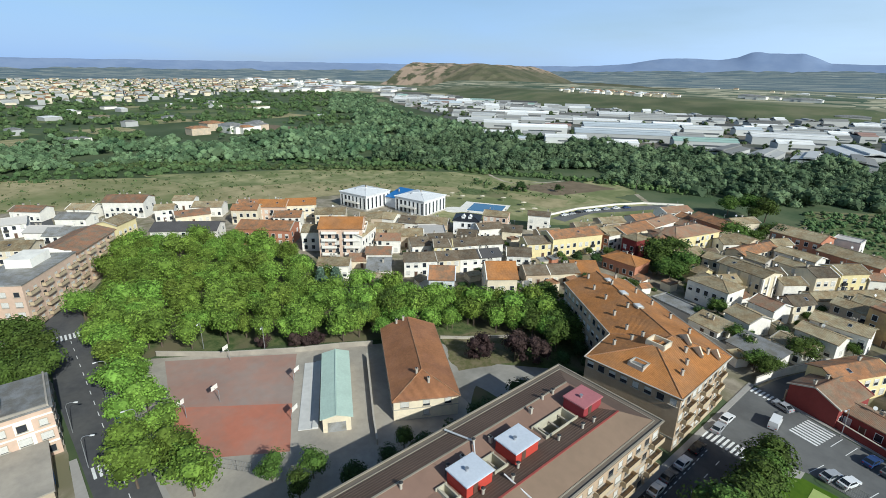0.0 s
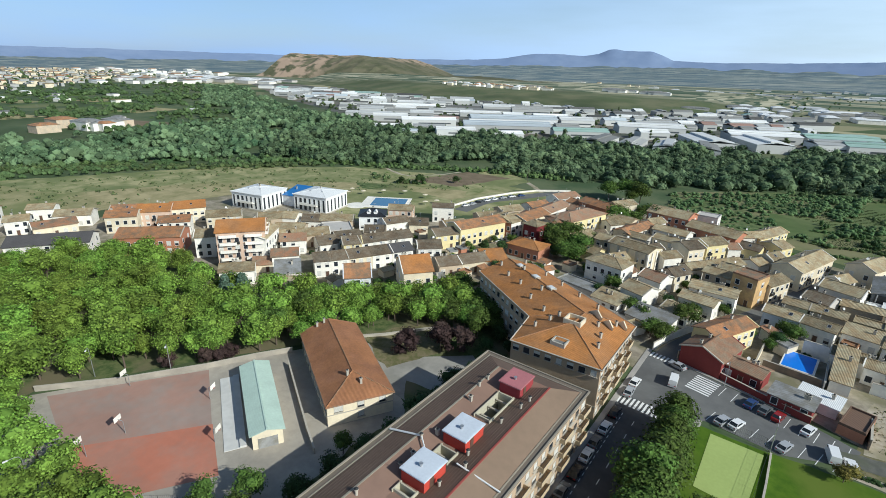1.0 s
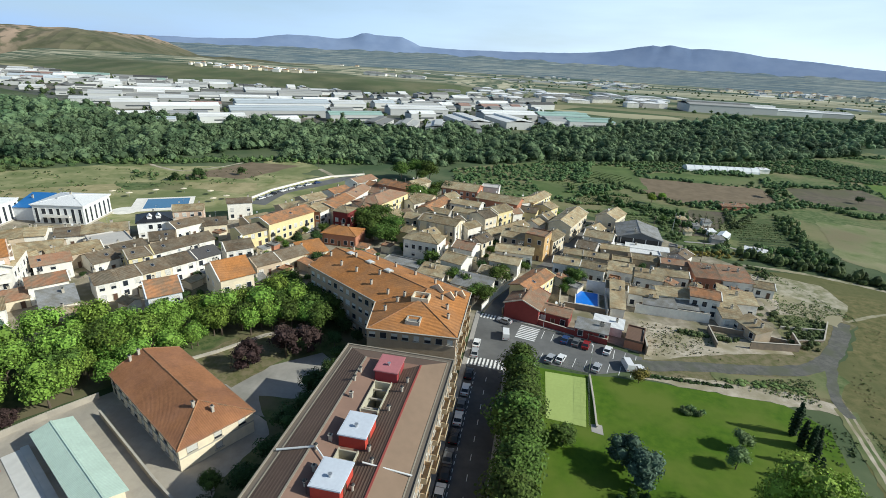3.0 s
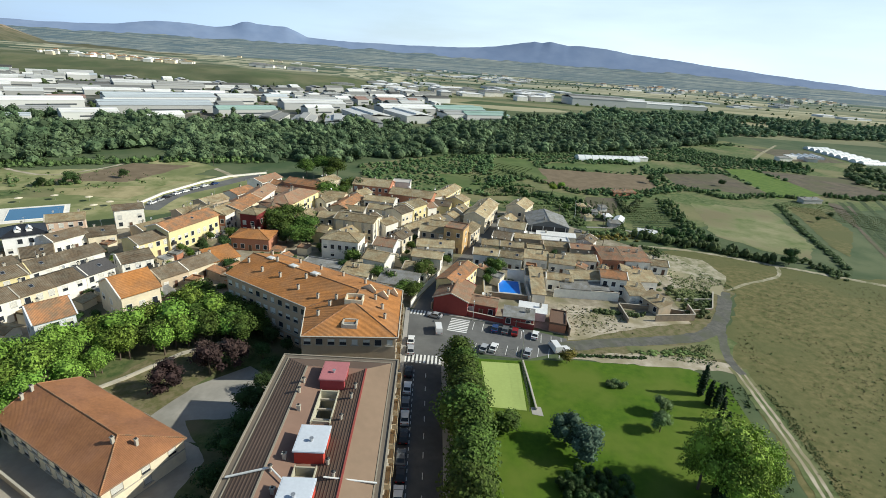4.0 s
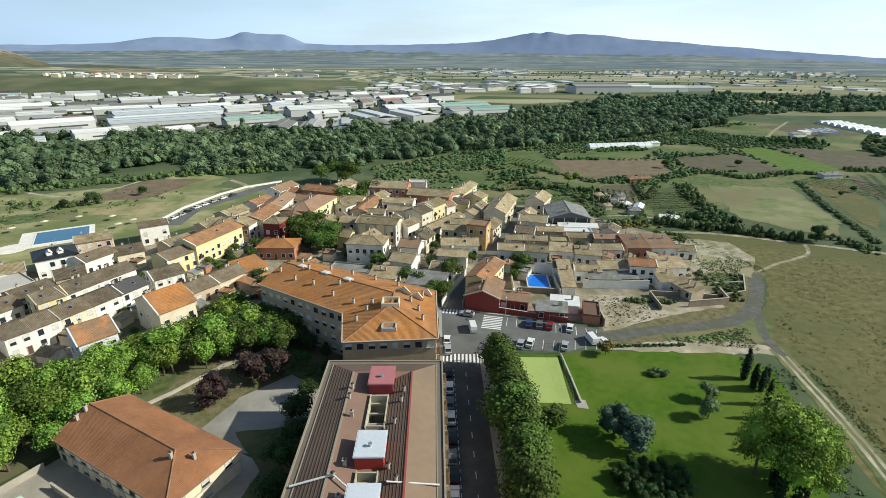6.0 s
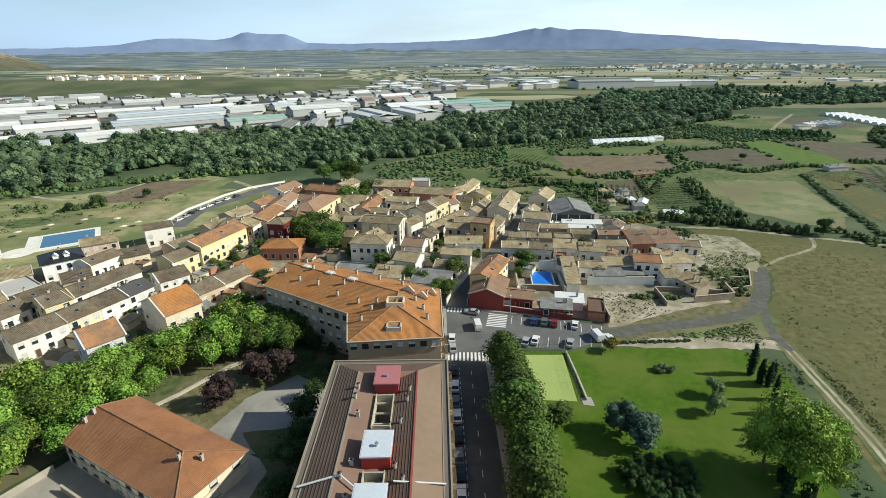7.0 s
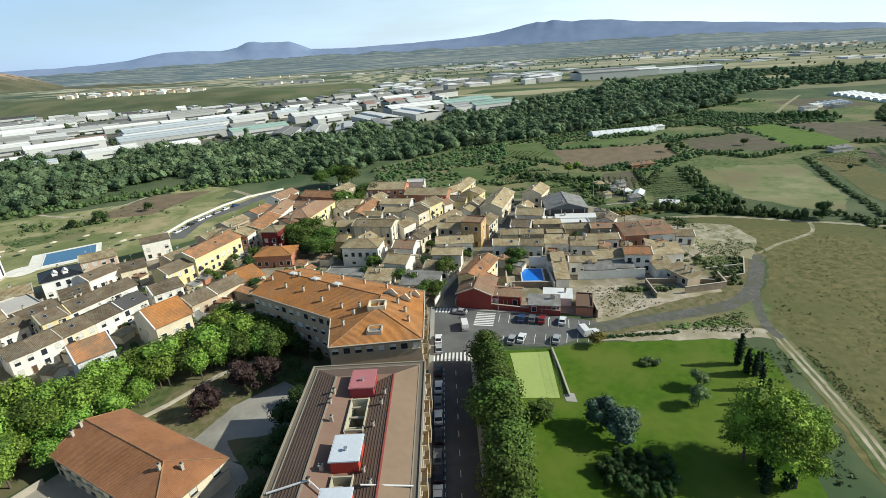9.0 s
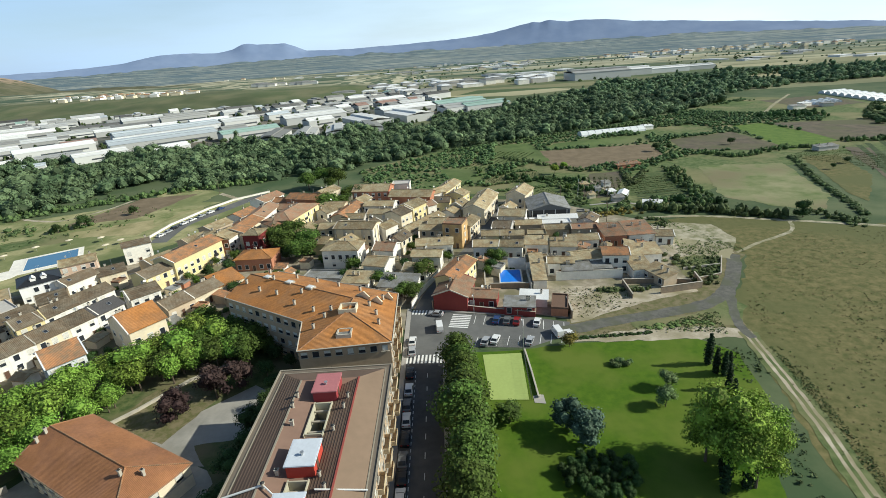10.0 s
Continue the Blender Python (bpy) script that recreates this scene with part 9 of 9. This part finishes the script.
# ---- garden huts, fields and halls beyond the village ----
for px, py, turn, w, d, h, wall, tiles in ((69, 245, 10, 4.0, 3.0, 2.2, "white", "greyroof"), (66.5, 229, 20, 3.4, 3.0, 2.1, "white", "whiteroof"), (66, 218, 5, 5.0, 3.4, 2.2, "grey", "greyroof"), (57.5, 245, 15, 4.2, 3.0, 2.2, "tan", "brown"), (78, 207.5, -20, 8.0, 3.0, 1.8, "white", "whiteroof"), (94, 284, 14, 15.0, 4.0, 2.2, "brick", "redtile"), (56, 226, 10, 3.2, 2.6, 2.0, "cream", "brown"), (62, 236, 0, 2.8, 2.4, 2.0, "white", "greyroof"), (219, 296, 10, 14.0, 5.0, 2.4, "grey", "greyroof"), (156, 413, 10, 9.0, 5.0, 3.0, "white", "whiteroof"), (318, 470, 10, 14.0, 7.0, 3.2, "white", "greyroof"), (336, 486, 20, 12.0, 6.0, 3.0, "white", "whiteroof"), (350, 476, 0, 10.0, 6.0, 3.0, "grey", "greyroof")):
    house(px, py, turn, w, d, h, "shed", wall, tiles, windows=False, name="garden_hut", rise=0.4)
sheet("ploughed_field", [(252, 374), (318, 372), (306, 330), (268, 318), (246, 322)], 0.065, "plough_dark", "dark harrowed field before the copse", "field")
sheet("ploughed_field", [(330, 470), (392, 482), (404, 560), (330, 548)], 0.06, "plough_dark", "grey-brown bare field by the greenhouses", "field")
sheet("pasture", [(300, 520), (322, 540), (300, 590), (262, 560)], 0.06, "pasture", "green pasture at the edge of the woods", "field")
ribbon("farm_track", [(250, 420), (290, 470), (330, 520), (390, 590)], 3.0, 0.07, "earth_weedy", "pale farm track between far fields", "track")
hedge([(246, 318), (268, 314), (300, 326)], 7, 3.6, "hedge_leaf", "dark hedge below the harrowed field", 91)
hedge([(262, 432), (284, 436), (306, 424)], 16, 6.0, "leaf_dark", "dark copse before the greenhouses", 92, 3.0)
hedge([(322, 378), (352, 430), (400, 476)], 6, 3.0, "hedge_leaf", "far dark field hedge", 93, 3.0)
hedge([(160, 420), (205, 432), (250, 470)], 12, 3.4, "groves", "scrub between the greenhouse and the woods", 94, 3.0)
for px, py, turn, w, d, h, roof in ((315, 1085, 8, 120, 60, 14, "hall_grey"), (400, 1120, 8, 70, 40, 12, "hall_white"), (480, 1140, 8, 90, 40, 9, "hall_white"), (560, 1165, 8, 70, 34, 8, "hall_roof"), (40, 640, 24, 60, 30, 8, "hall_green"), (10, 690, 24, 70, 28, 8, "hall_green")):
    warehouse(px, py, turn, w, d, h, roof)

# ---- gardens behind the barn ----
GARDEN_POST = Mesh().box(0, 0, 0, 0.18, 0.18, 2.4).data("garden_post", "white")
for i in range(9):
    ob = tagged(new("garden_post", GARDEN_POST), "white garden post beside the vegetable plots", "post", "garden posts")
    ob.matrix_world = pose(50.2 + i * 0.9, 229 + i * 3.2, 0.03)
frame_house = thing("greenhouse", pose(70.6, 224.5, 0, 0, 0, 62), "small pale greenhouse of plastic film on a frame", "greenhouse", "greenhouses")
part("cover", gable_roof_cover(9.0, 4.6, 2.2, 1.0), "plastic", frame_house)
for k in range(5):
    part("frame", Mesh().tube((-4.4 + k * 2.2, -2.36, 0), (-4.4 + k * 2.2, -2.36, 2.2), 0.07, sides=5).tube((-4.4 + k * 2.2, 2.36, 0), (-4.4 + k * 2.2, 2.36, 2.2), 0.07, sides=5), "galvanised", frame_house)
ribbon("garden_path", [(52, 214.6), (60, 215.4), (68, 214.8), (76, 209)], 1.5, 0.075, "pavement", "pale path between the gardens", "path")
ribbon("garden_path", [(64, 266), (66, 246), (68, 230), (67.5, 215)], 1.3, 0.077, "earth", "pale earth path through the gardens", "path")
for a, b in (((76, 219), (104, 223)), ((77, 222.5), (106, 227)), ((78, 226), (108, 231)), ((79, 229.5), (109, 234))):
    ribbon("cultivated_strip", [a, b], 1.6, 0.085, "strip_green", "dark green vegetable bed", "field")
hedge([(49, 201), (56, 199.5), (64, 203), (67, 199)], 7, 1.8, "leaf_autumn", "yellow-green bushes behind the last houses", 101, 1.6)
hedge([(78, 210), (88, 214), (98, 209), (108, 204)], 6, 4.2, "leaf_dark", "dark trees along the garden lane", 102, 2.4)
hedge([(66, 192), (74, 188), (70, 180)], 4, 1.2, "bush", "bushes beside the red-roofed sheds", 103, 1.4)
hedge([(2, 286), (22, 292), (40, 290)], 3, 1.6, "hedge_leaf", "dark garden hedge above the village", 104, 1.8)
hedge([(4, 262), (24, 266), (46, 270)], 3, 1.4, "hedge_leaf", "dark garden hedge above the village", 105, 1.8)
hedge([(8, 248), (26, 250), (42, 252)], 2.4, 1.2, "hedge_leaf", "low dark garden hedge", 106, 1.6)
crop_rows(30, 241, 6, 5, 2.6, 26, 0.6, "orchard_leaf", "rows of vegetables behind the village")
crop_rows(26, 278, 8, 6, 2.8, 36, 0.6, "orchard_leaf", "rows of vegetables above the village")
crop_rows(58, 240, 72, 4, 2.4, 26, 0.6, "orchard_leaf", "rows of vegetables beside the white posts")
tree(50, 279, 6.0, 1.3, "round", "leaf_fresh", "bright green tree above the gardens", "field trees", rng)
tree(58, 291, 4.5, 1.3, "round", "leaf_fresh", "bright green tree above the gardens", "field trees", rng)
